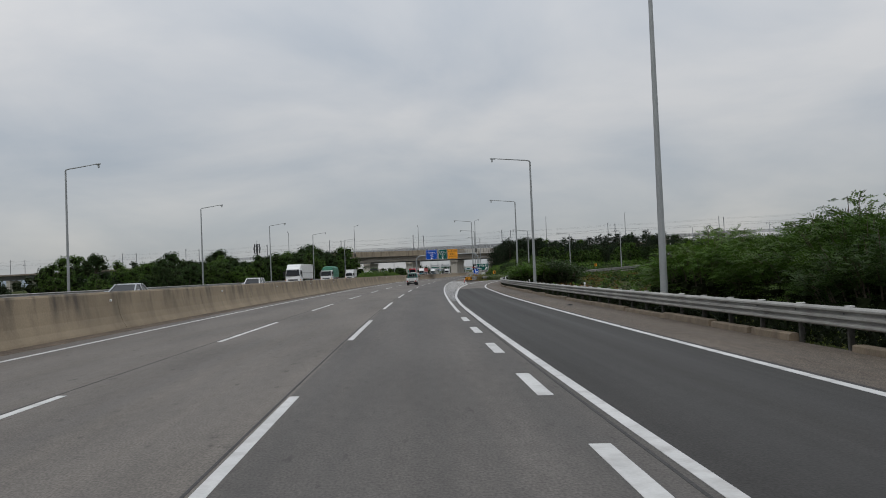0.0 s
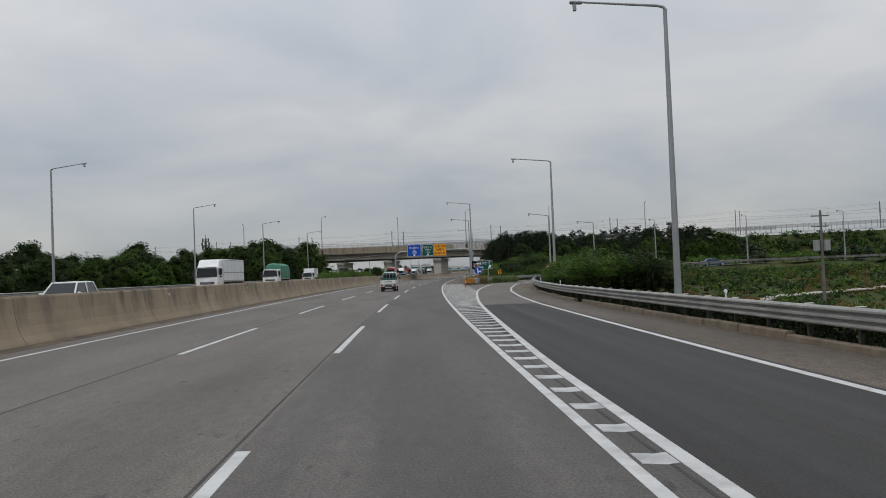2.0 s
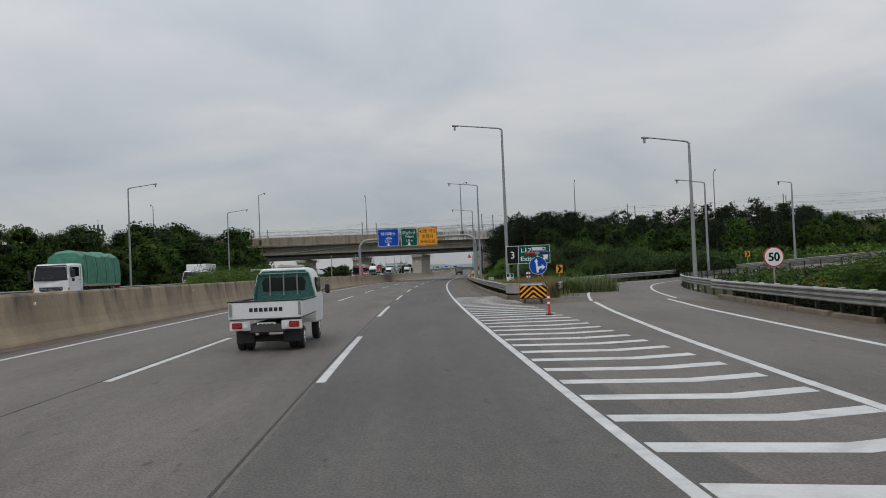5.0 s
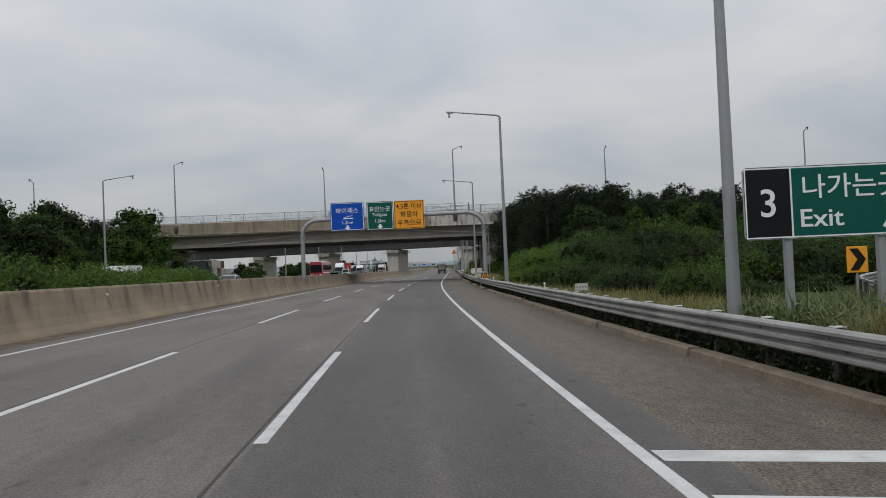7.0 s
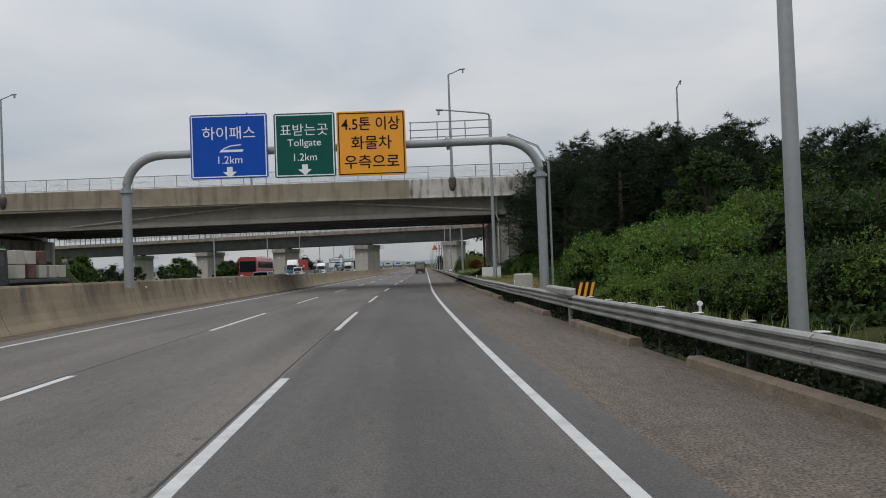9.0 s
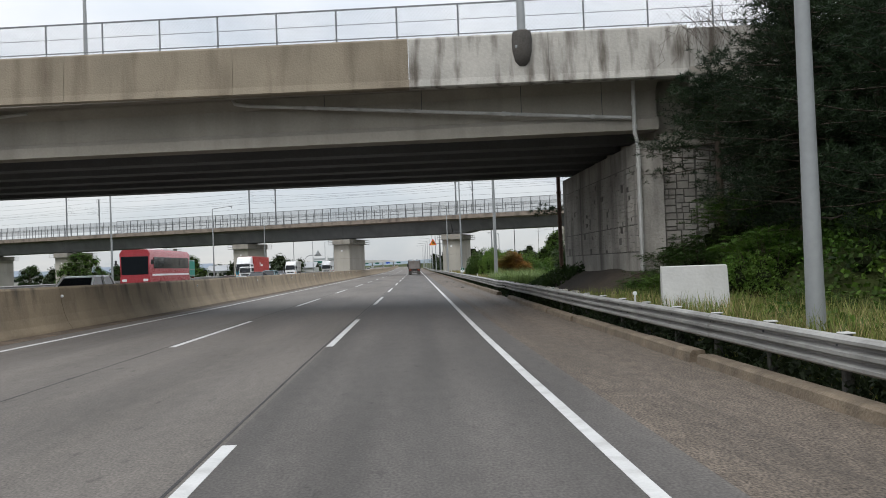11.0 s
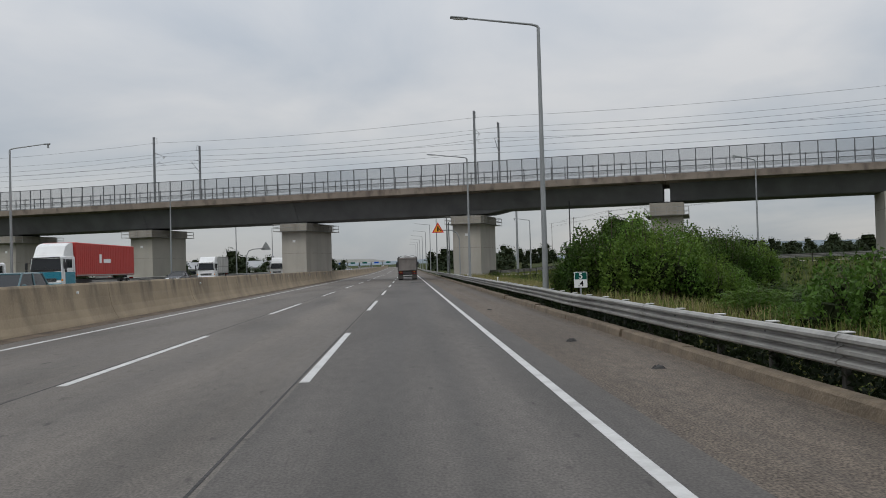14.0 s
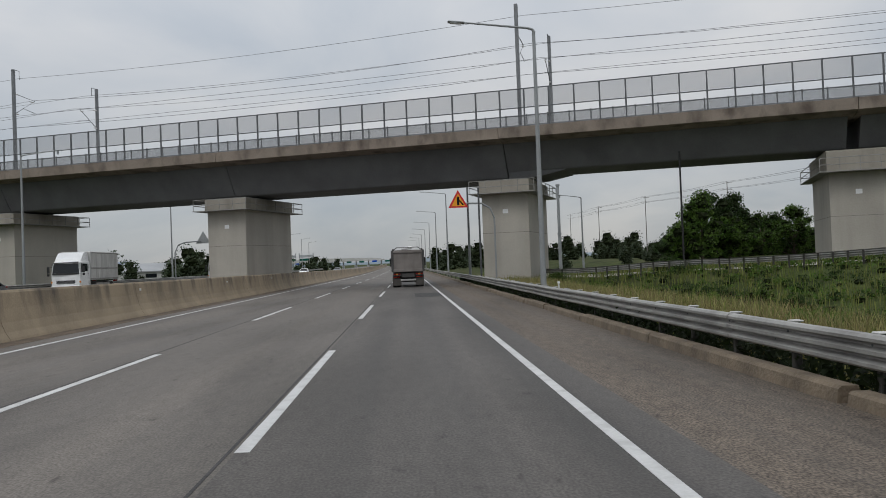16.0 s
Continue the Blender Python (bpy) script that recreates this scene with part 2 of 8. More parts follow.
        for i, v in enumerate((a, b, lo, hi)):
            mr.inputs[i + 1].default_value = v
        lk.new(t.outputs[0], mr.inputs[0])
        return mr.outputs[0]

    def times(a, b):
        t = nd.new("ShaderNodeMath")
        t.operation = "MULTIPLY"
        lk.new(a, t.inputs[0])
        lk.new(b, t.inputs[1])
        return t.outputs[0]

    grainy = noisy(38, 22, 3.0, 0.32, 0.68, 1 - grain, 1 + grain)
    coarse = noisy(7.0, 2.2, 4.0, 0.3, 0.7, 1 - 0.35 * grain, 1 + 0.35 * grain)
    streaks = noisy(1.25, 0.010, 5.0, 0.32, 0.68, 1 - track, 1 + track)
    blotch = noisy(0.5, 0.09, 5.0, 0.42, 0.72, 1.0, 1 - stain)
    speck = noisy(5.0, 1.6, 5.0, 0.64, 0.74, 1.0, 1 - specks)
    fac = times(times(times(grainy, coarse), streaks), times(blotch, speck))
    hs = nd.new("ShaderNodeHueSaturation")
    hs.inputs["Color"].default_value = (*col, 1)
    lk.new(fac, hs.inputs["Value"])
    lk.new(hs.outputs[0], bs.inputs["Base Color"])
    rg = nd.new("ShaderNodeMapRange")
    lk.new(streaks, rg.inputs[0])
    rg.inputs[1].default_value, rg.inputs[2].default_value = 1 - track, 1 + track
    rg.inputs[3].default_value, rg.inputs[4].default_value = 0.62, 0.86
    lk.new(rg.outputs[0], bs.inputs["Roughness"])
    bp = nd.new("ShaderNodeBump")
    bp.inputs["Strength"].default_value, bp.inputs["Distance"].default_value = 0.25, 0.01
    lk.new(grainy, bp.inputs["Height"])
    lk.new(bp.outputs[0], bs.inputs["Normal"])
    return mt


ASPHALT = road_surface("asphalt_worn", (0.138, 0.124, 0.110), 0.18, 0.30, 0.34, 0.5)
ASPHALT_OWN = road_surface("asphalt_lane", (0.100, 0.092, 0.085), 0.28, 0.28, 0.28, 0.4)
ASPHALT_NEW = road_surface("asphalt_fresh", (0.038, 0.036, 0.034), 0.14, 0.3, 0.2, 0.2)
SHOULDER = road_surface("shoulder_asphalt", (0.117, 0.095, 0.075), 0.14, 0.65, 0.35, 0.45)
PAINT = material("road_paint", (0.55, 0.55, 0.54), 0.6, vary=0.10, scale=1.2, fine=25, streak=0.55, streak_scale=(2.5, 2.5, 1), streak_col=(0.28, 0.27, 0.26))
PAINT_OLD = material("road_paint_worn", (0.50, 0.50, 0.50), 0.65, vary=0.15, scale=1.5, fine=25, streak=0.8, streak_scale=(1.8, 1.8, 1), streak_col=(0.2, 0.195, 0.19))
JOINT = material("tar_joint", (0.035, 0.034, 0.033), 0.8, vary=0.3)
CONCRETE = material("barrier_concrete", (0.265, 0.225, 0.165), 0.85, vary=0.14, scale=0.6, fine=18, bump=0.3, streak=0.75,
                    streak_scale=(1.5, 1.5, 0.22), streak_col=(0.115, 0.085, 0.058))
CONCRETE_GREY = material("bridge_concrete", (0.33, 0.305, 0.26), 0.85, vary=0.13, scale=0.35, fine=12, bump=0.25, streak=0.5,
                         streak_scale=(0.9, 0.9, 0.09), streak_col=(0.17, 0.155, 0.135))
CONCRETE_PIER = material("pier_concrete", (0.43, 0.405, 0.355), 0.85, vary=0.10, scale=0.25, fine=9, bump=0.2, streak=0.4,
                         streak_scale=(0.5, 0.5, 0.06), streak_col=(0.24, 0.22, 0.19))
PARAPET_STAINED = material("blackened_parapet_concrete", (0.46, 0.44, 0.40), 0.88, vary=0.16, scale=0.8, fine=10, bump=0.3, streak=1.1,
                           streak_scale=(2.6, 2.6, 0.5), streak_col=(0.12, 0.105, 0.085))
SOOT = material("sooty_concrete", (0.085, 0.078, 0.07), 0.9, vary=0.3, scale=1.2, fine=14, bump=0.3)
WALL_JOINT = material("stone_joint", (0.15, 0.142, 0.13), 0.95, vary=0.3, scale=1.5, fine=16)
WALL_STONE = material("relief_stone", (0.34, 0.32, 0.29), 0.9, vary=0.22, scale=1.0, fine=16, bump=0.5, streak=0.6,
                      streak_scale=(0.9, 0.9, 0.3), streak_col=(0.10, 0.095, 0.085), per_object=0.18)
ABUTMENT = material("abutment_concrete", (0.38, 0.36, 0.325), 0.9, vary=0.28, scale=0.8, fine=14, bump=0.5, streak=1.05,
                    streak_scale=(1.3, 1.3, 0.10), streak_col=(0.10, 0.093, 0.083))
PALE_BLOCK = material("pale_block_concrete", (0.50, 0.50, 0.48), 0.85, vary=0.1, scale=1.0, fine=14, bump=0.2, streak=0.4, streak_scale=(1.2, 1.2, 0.4), streak_col=(0.34, 0.33, 0.31))
PIPE = material("grey_pipe_plastic", (0.52, 0.52, 0.50), 0.5, vary=0.12, scale=1.0, fine=10, streak=0.5, streak_scale=(2, 2, 0.4), streak_col=(0.2, 0.19, 0.18))
DIRT = material("gutter_dirt", (0.125, 0.092, 0.064), 0.95, vary=0.35, scale=1.4, fine=14, bump=0.6, streak=0.8, streak_scale=(3.0, 0.5, 1), streak_col=(0.06, 0.046, 0.036))
BROWN_STEEL = material("dark_brown_steel", (0.13, 0.075, 0.055), 0.75, 0.2, vary=0.3, scale=2.0, fine=18, bump=0.3)
BARRIER = material("median_concrete", (0.285, 0.225, 0.150), 0.85, vary=0.22, scale=0.45, fine=16, bump=0.2, streak=1.25,
                   streak_scale=(0.0, 1.15, 0.4), streak_col=(0.100, 0.080, 0.060), drip=(0.3, 1.5))
EDGE_SLAB = material("stained_slab_concrete", (0.27, 0.225, 0.185), 0.88, vary=0.18, scale=0.5, fine=10, bump=0.3, streak=1.0,
                     streak_scale=(0.9, 0.9, 0.5), streak_col=(0.11, 0.085, 0.07))
# Girder concrete with the shade under the decks put into its colour.
GIRDER_SHADED = material("shaded_girder_concrete", (0.140, 0.143, 0.146), 0.8, vary=0.15, scale=0.4, fine=10, bump=0.15, streak=0.4,
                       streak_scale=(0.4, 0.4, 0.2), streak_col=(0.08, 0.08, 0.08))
KERB = material("kerb_concrete", (0.185, 0.145, 0.102), 0.9, vary=0.25, scale=1.6, fine=20, bump=0.5, streak=0.6, streak_scale=(2, 2, 0.6))
STEEL = material("galvanised_steel", (0.31, 0.305, 0.288), 0.62, 0.2, vary=0.2, scale=1.1, fine=14, bump=0.08, streak=0.45,
                 streak_scale=(1.5, 1.5, 0.8), streak_col=(0.13, 0.125, 0.115))
POLE = material("painted_pole_steel", (0.30, 0.315, 0.32), 0.55, 0.3, vary=0.08, scale=1.0, fine=10, bump=0.05)
DARK_STEEL = material("dark_steel", (0.10, 0.105, 0.11), 0.55, 0.5, vary=0.2)
FENCE = material("fence_steel", (0.20, 0.21, 0.22), 0.5, 0.5, vary=0.1)
RUBBER = material("tyre_rubber", (0.022, 0.022, 0.023), 0.85, vary=0.25, fine=40)
GROUND = material("earth_and_grass", (0.046, 0.060, 0.018), 0.95, spec=0.1, vary=0.55, scale=0.3, fine=4.0, bump=1.0, streak=0.5, streak_scale=(0.12, 0.12, 0.3),
                  streak_col=(0.085, 0.068, 0.032))
# Brown soil, its colour lowered to carry the shade under the overpass.
SOIL = material("dark_soil", (0.048, 0.035, 0.024), 0.95, vary=0.3, scale=0.8, fine=8, bump=0.8)
LEAF = foliage("leaves_green", (0.044, 0.094, 0.012), (0.070, 0.122, 0.018))
LEAF_DARK = foliage("leaves_dark", (0.021, 0.045, 0.010), (0.035, 0.064, 0.014))
# Weed green taken near black to stand for shade below the guardrail beam.
WEED = foliage("weeds_with_shade", (0.011, 0.020, 0.006), (0.020, 0.032, 0.009))
LEAF_BRIGHT = foliage("leaves_bright", (0.060, 0.125, 0.018), (0.095, 0.150, 0.024))
# Clump cores: the foliage's inner shade is put into this dark colour.
LEAF_HEART = material("clump_core_shade", (0.016, 0.022, 0.008), 0.95, vary=0.4, scale=2.0, fine=12.0, bump=0.5, spec=0.1)
NEEDLE = foliage("pine_needles", (0.012, 0.026, 0.010), (0.021, 0.036, 0.014))
LEAF_RED = foliage("leaves_rust", (0.17, 0.072, 0.020), (0.12, 0.10, 0.022))
LEAF_RUST = foliage("leaves_orange_brown", (0.30, 0.125, 0.034), (0.15, 0.125, 0.030))
GRASS = foliage("grass_blades", (0.12, 0.17, 0.035), (0.19, 0.19, 0.060))
STRAW = foliage("dry_grass", (0.27, 0.215, 0.105), (0.20, 0.19, 0.070))
REED = foliage("reed_blades", (0.105, 0.165, 0.048), (0.18, 0.22, 0.090))
# Guardrail posts: the shade behind the beam is painted into this dark steel.
POST_STEEL = material("shaded_post_steel", (0.055, 0.053, 0.047), 0.75, 0.2, vary=0.35, scale=6.0)
BARK = material("bark", (0.085, 0.065, 0.05), 0.95, vary=0.3, scale=3, fine=20, bump=0.8)
WHITE = material("white_paint", (0.72, 0.73, 0.73), 0.35, vary=0.05, scale=0.8, streak=0.25, streak_scale=(1, 1, 0.3), streak_col=(0.45, 0.43, 0.40))
GLASS = material("dark_glass", (0.012, 0.015, 0.018), 0.06, vary=0.05, bump=0.0, spec=0.38)
LAMP_RED = material("red_lens", (0.32, 0.02, 0.015), 0.25, vary=0.1, bump=0.0)
LAMP_AMBER = material("amber_lens", (0.75, 0.26, 0.02), 0.3, vary=0.1, bump=0.0)
LAMP_CLEAR = material("clear_lens", (0.7, 0.72, 0.72), 0.15, vary=0.05, bump=0.0)
CHROME = material("bright_metal", (0.65, 0.66, 0.67), 0.25, 0.9, vary=0.1, bump=0.0)
BLACK = material("black_plastic", (0.018, 0.018, 0.019), 0.6, vary=0.2)
SIGN_GREEN = material("sign_green", (0.002, 0.088, 0.068), 0.5, vary=0.06, scale=1.0, bump=0.02, spec=0.2)
SIGN_BLUE = material("sign_blue", (0.003, 0.07, 0.42), 0.5, vary=0.06, scale=1.0, bump=0.02, spec=0.2)
SIGN_YELLOW = material("sign_yellow", (0.84, 0.34, 0.012), 0.45, vary=0.05, scale=1.0, bump=0.02)
SIGN_WHITE = material("sign_white", (0.82, 0.83, 0.83), 0.45, vary=0.04, bump=0.02)
SIGN_RED = material("sign_red", (0.62, 0.03, 0.025), 0.45, vary=0.05, bump=0.02)
SIGN_BLACK = material("sign_black", (0.007, 0.0075, 0.009), 0.6, vary=0.1, bump=0.02, spec=0.2)
SIGN_BACK = material("sign_back_aluminium", (0.42, 0.44, 0.45), 0.5, 0.5, vary=0.08)


# ---- ground ----
AX = Vector((11.76, 409.4, 0))                    # a point on the railway's line
AE = Vector((0.94356, -0.33119, 0))               # along the railway
AN = Vector((0.33119, 0.94356, 0))                # across it
RAMP = [(14.9, 40), (14.4, 60), (13.2, 80), (12.75, 100), (13.0, 116), (14.0, 132), (16.2, 148), (19.6, 161), (25.0, 171), (34.0, 178), (50.0, 182), (90.0, 184), (170.0, 184)]


def smooth01(a, b, x):
    t = min(1.0, max(0.0, (x - a) / (b - a)))
    return t * t * (3 - 2 * t)


def catmull(pts, n):
    out = []
    ps = [Vector((*p, 0)) for p in pts]
    for i in range(len(ps) - 1):
        p0, p1, p2, p3 = ps[max(i - 1, 0)], ps[i], ps[i + 1], ps[min(i + 2, len(ps) - 1)]
        for k in range(n):
            t = k / n
            out.append(0.5 * (2 * p1 + (p2 - p0) * t + (2 * p0 - 5 * p1 + 4 * p2 - p3) * t * t + (3 * p1 - p0 - 3 * p2 + p3) * t ** 3))
    out.append(ps[-1])
    return out


RAMP_LINE = catmull(RAMP, 6)


SIDE_ROAD = [Vector(p) for p in ((9.5, 440.0, 0), (12.0, 418.0, 0), (16.0, 403.0, 0), (19.5, 400.0, 0), (24.2, 396.2, 0), (27.5, 392.0, 0), (30.3, 388.2, 0), (47.0, 374.5, 0), (80.0, 360.0, 0), (140.0, 345.0, 0))]


def side_road_height(x):
    return 0.25 + 0.42 * smooth01(13, 20, x) + 0.55 * smooth01(22, 34, x) + 0.4 * smooth01(34, 60, x)


def side_road_gap(x, y):
    """How far a place lies from the side road's middle line."""
    q, best = Vector((x, y, 0)), 1e9
    for a, b in zip(SIDE_ROAD, SIDE_ROAD[1:]):
        t = min(1.0, max(0.0, (q - a).dot(b - a) / (b - a).length_squared))
        best = min(best, (q - a.lerp(b, t)).length)
    return best


def ramp_height(p):
    return 1.3 * smooth01(24, 60, p.x) - 0.02


def ground_height(x, y):
    lat = x - lane(y)
    z = grade(y) - 0.12
    bump = 0.12 * noise.noise(Vector((x * 0.15, y * 0.15, 0.3)))
    if lat > 0:
        edge = 9.5 if y < 95 else (7.5 if y < 250 else 6.5)
        z += smooth01(edge - 2, edge + 1, lat) * bump
        if y < 150:
            z -= 2.6 * smooth01(14.0, 22.0, lat) * (1 - smooth01(95, 150, y))
        if y > 275:
            z -= 1.3 * smooth01(8.5, 15, lat) * (1 - smooth01(385, 420, y)) - 1.4 * smooth01(30, 42, lat)
    else:
        z += smooth01(-31, -36, lat) * (bump - 0.5)
    # the banks that carry the overpass and the railway
    mid = 260.9 - 0.13 * x
    for inner, sgn in ((9.4, 1), (38.5, -1)):
        if x * sgn > inner - 3:
            off = max(0.0, abs(y - mid) - 4.9)
            side = smooth01(inner - 0.5, inner + 0.8, x * sgn)
            reach = 8.0 * (1 - smooth01(90, 210, x * sgn))
            rise = reach - off / 1.7
            if off > 0 and sgn > 0:
                rise = min(rise, 0.9 + max(0.0, x - 8.5) * 0.5)
            if rise > 0:
                z = max(z, z + side * rise)
    # a bank along the road side, under the trees, before the overpass
    if lat > 0 and 165 < y < 254:
        z = max(z, 2.2 * smooth01(8.5, 19, lat) * smooth01(176, 215, y) - 0.12 + bump)
    q = Vector((x, y, 0)) - AX
    s, off = q.dot(AE), abs(q.dot(AN))
    if s > 78:
        z += max(0.0, smooth01(78, 92, s) * (11.6 - z - max(0.0, off - 6.5) / 1.9))
    # the bench of the side road that passes under the railway
    if x > 8 and 335 < y < 470:
        d = side_road_gap(x, y)
        z = max(z, side_road_height(x) - 0.1 - max(0.0, d - 2.6) / 8.0)
    # the slip road's own bench
    if x > 15 and 120 < y < 200:
        near = min((Vector((x, y, 0)) - p).length for p in RAMP_LINE[::2])
        if near < 14:
            rz = 1.3 * smooth01(24, 60, x) - 0.12
            z += (rz - z) * (1 - smooth01(4.6, 11, near))
    return z


def axis_steps(marks):
    out = []
    for a, b, d in marks:
        out += steps(a, b, d)[:-1]
    return out + [marks[-1][1]]


gx = axis_steps([(-3800, -800, 500), (-800, -200, 75), (-200, -60, 10), (-60, -30, 2.5), (-30, 4, 8.5), (4, 46, 1.5), (46, 110, 4), (110, 240, 10), (240, 800, 80), (800, 3800, 500)])
gy = axis_steps([(-900, -60, 120), (-60, 240, 3), (240, 280, 1.5), (280, 440, 3), (440, 560, 10), (560, 1100, 60), (1100, 4400, 550)])
ground = Geo()
ground.add([(x, y, ground_height(x, y)) for y in gy for x in gx],
           [(j * len(gx) + i, j * len(gx) + i + 1, (j + 1) * len(gx) + i + 1, (j + 1) * len(gx) + i) for j in range(len(gy) - 1) for i in range(len(gx) - 1)])
setting("ground", ground, GROUND, "rough green and brown verge, fields and grassy banks", "ground", smooth=True)


# ---- carriageways ----
def strip(name, left, right, ys, z, mat, label, category, across=1):
    """A sheet of road between two lateral lines (numbers or functions of y), with its own road coordinates."""
    fl = left if callable(left) else (lambda y: left)
    fr = right if callable(right) else (lambda y: right)
    g, uvs = Geo(), []
    for y in ys:
        for k in range(across + 1):
            lat = fl(y) + (fr(y) - fl(y)) * k / across
            g.v.append(at(lat, y, z))
            uvs.append((lat, y))
    n = across + 1
    for j in range(len(ys) - 1):
        for k in range(across):
            g.f.append((j * n + k, j * n + k + 1, (j + 1) * n + k + 1, (j + 1) * n + k))
    me = g.data(name, mat, fix=False)
    layer = me.uv_layers.new(name="road")
    layer.data.foreach_set("uv", [c for lp in me.loops for c in uvs[lp.vertex_index]])
    return tagged(new(name, me), label, category, "", "structure")


def interp(table):
    def f(y):
        if y <= table[0][0]:
            return table[0][1]
        for (a, va), (b, vb) in zip(table, table[1:]):
            if y <= b:
                return va + (vb - va) * (y - a) / (b - a)
        return table[-1][1]
    return f


main_ys = steps(-70, 470, 5) + steps(470, 1000, 20)[1:]
GORE_L = 2.01                                                     # right edge line of the main carriageway
gore_r = interp([(-70, 2.50), (-10, 2.54), (10, 2.50), (28, 2.46), (42, 2.63), (55, 3.04), (66, 3.38), (70, 3.5), (78, 3.86), (90, 4.5), (102, 5.2), (112, 6.05), (123, 7.2), (131, 8.2)])
ramp_out = interp([(-70, 6.05), (40, 6.1), (70, 6.4), (81, 6.8), (95, 7.6), (107, 8.65), (122, 10.3), (131, 11.6)])
rail_lat = interp([(-70, 8.15), (10, 8.2), (60, 8.2), (75, 8.3), (88, 8.95), (100, 9.95), (116, 11.6), (131, 13.6)])

strip("road_main_left_lanes", -11.6, -1.7, main_ys, 0.0, ASPHALT, "worn grey asphalt of the two left lanes", "road", 2)
strip("road_own_lane", -1.7, 2.62, main_ys, 0.0, ASPHALT_OWN, "darker grey asphalt lane with tyre-polished wheel tracks", "road")
strip("road_shoulder", 2.62, 5.0, steps(131, 470, 3) + steps(470, 1000, 20)[1:], 0.0, SHOULDER, "coarse brownish asphalt hard shoulder", "shoulder")
strip("road_opposite", -29.4, -12.2, main_ys, 0.0, ASPHALT, "grey asphalt opposite carriageway", "road", 2)
strip("ramp_fresh_asphalt", 2.62, lambda y: ramp_out(y) + 0.2, steps(-70, 69.4, 3), 0.0, ASPHALT_NEW, "dark fresh asphalt of the exit lane", "road")
strip("ramp_old_asphalt", 2.62, lambda y: ramp_out(y) + 0.2, steps(69.4, 131, 3), 0.0, ASPHALT, "older grey asphalt of the exit lane", "road")
strip("gore_apron", 4.9, 9.0, steps(131, 138.2, 2.4), -0.006, SHOULDER, "rough brown asphalt apron under the crash cushion", "shoulder", 2)
strip("ramp_shoulder", lambda y: ramp_out(y) + 0.2, lambda y: rail_lat(y) + 0.1, steps(-70, 131, 3), 0.0, SHOULDER, "brownish asphalt shoulder of the exit lane", "shoulder")


def ramp_sheet(name, a, b, z, mat, label, pts):
    g, uvs = Geo(), []
    for i, p in enumerate(pts):
        d = (pts[min(i + 1, len(pts) - 1)] - pts[max(i - 1, 0)]).normalized()
        nrm = Vector((d.y, -d.x, 0))
        for o in (a, b):
            q = p + nrm * o
            g.v.append((q.x, q.y, ramp_height(p) + z))
            uvs.append((o, i * 3.0))
    g.f = [(2 * i, 2 * i + 1, 2 * i + 3, 2 * i + 2) for i in range(len(pts) - 1)]
    me = g.data(name, mat, fix=False)
    layer = me.uv_layers.new(name="road")
    layer.data.foreach_set("uv", [c for lp in me.loops for c in uvs[lp.vertex_index]])
    return tagged(new(name, me), label, "road", "", "structure")


curl = [p for p in RAMP_LINE if p.y >= 116]
ramp_sheet("slip_road", -3.6, 4.0, 0.012, ASPHALT, "grey asphalt slip road bending away to the side", curl)
ramp_sheet("slip_road_inner_line", -2.05, -1.9, 0.018, PAINT, "white edge line of the slip road", [p for p in curl if p.y > 131 or p.x > 30])
ramp_sheet("slip_road_outer_line", 1.9, 2.05, 0.018, PAINT, "white edge line of the slip road", [p for p in curl if p.y > 131 or p.x > 30])


# ---- road markings, each a thin raised layer of paint ----
def mark(name, l0, l1, y0, y1, mat=PAINT, label="white painted lane line", d=4.0, z=0.004):
    g = Geo()
    f0 = l0 if callable(l0) else (lambda y: l0)
    f1 = l1 if callable(l1) else (lambda y: l1)
    ys = steps(y0, y1, d)
    g.sweep([0, 1, 2, 3], [(lambda k, y=y: (at(f0(y), y, -0.004), at(f1(y), y, -0.004), at(f1(y), y, z), at(f0(y), y, z))[k]) for y in ys])
    return setting(name, g, mat, label, "road marking")


def dashes(lat, first, last, far_ends, width=0.15):
    for fe in far_ends:
        if first <= fe <= last:
            mark("lane_dash", lat - width / 2, lat + width / 2, fe - 9.6, fe, PAINT, "white painted lane dash")


own_far = [-45 + 20 * k - (0.85 if k in (14, 15) else 0.0) for k in range(18)] + [315.8, 337.0, 355.8] + [376 + 20 * k for k in range(28)]
dashes(-1.64, -70, 980, own_far)
left_far = [-44.5 + 20.05 * k - (0.9 if k in (14, 15) else 0.0) for k in range(18)] + [316.3, 336.3, 356.6, 377.5] + [397.5 + 20 * k for k in range(27)]
dashes(-5.52, -70, 980, left_far)
mark("edge_line_median", -9.85, -9.70, -70, 990, PAINT, "white painted edge line beside the median barrier", 6)
mark("edge_line_shoulder", GORE_L - 0.09, GORE_L + 0.055, 19, 990, PAINT, "white painted edge line of the hard shoulder", 5)
mark("gore_line", lambda y: gore_r(y) - 0.085, lambda y: gore_r(y) + 0.085, -70, 131, PAINT, "white painted line dividing off the exit lane", 3, 0.005)
mark("exit_edge_line", lambda y: ramp_out(y) - 0.08, lambda y: ramp_out(y) + 0.08, -70, 131, PAINT, "white painted edge line of the exit lane", 3, 0.005)
for fe in (-26.8, -20.8, -14.8, -8.75, -3.0, 3.1, 9.1, 14.9):
    mark("exit_dash", GORE_L - 0.14, GORE_L + 0.08, fe - 2.5, fe, PAINT, "short white dash beside the exit lane")
mark("lane_joint", -1.79, -1.755, -70, 900, JOINT, "dark tarred joint between two lanes", 6, 0.003)
mark("lane_joint", -5.66, -5.63, -70, 900, JOINT, "dark tarred joint between two lanes", 6, 0.003)
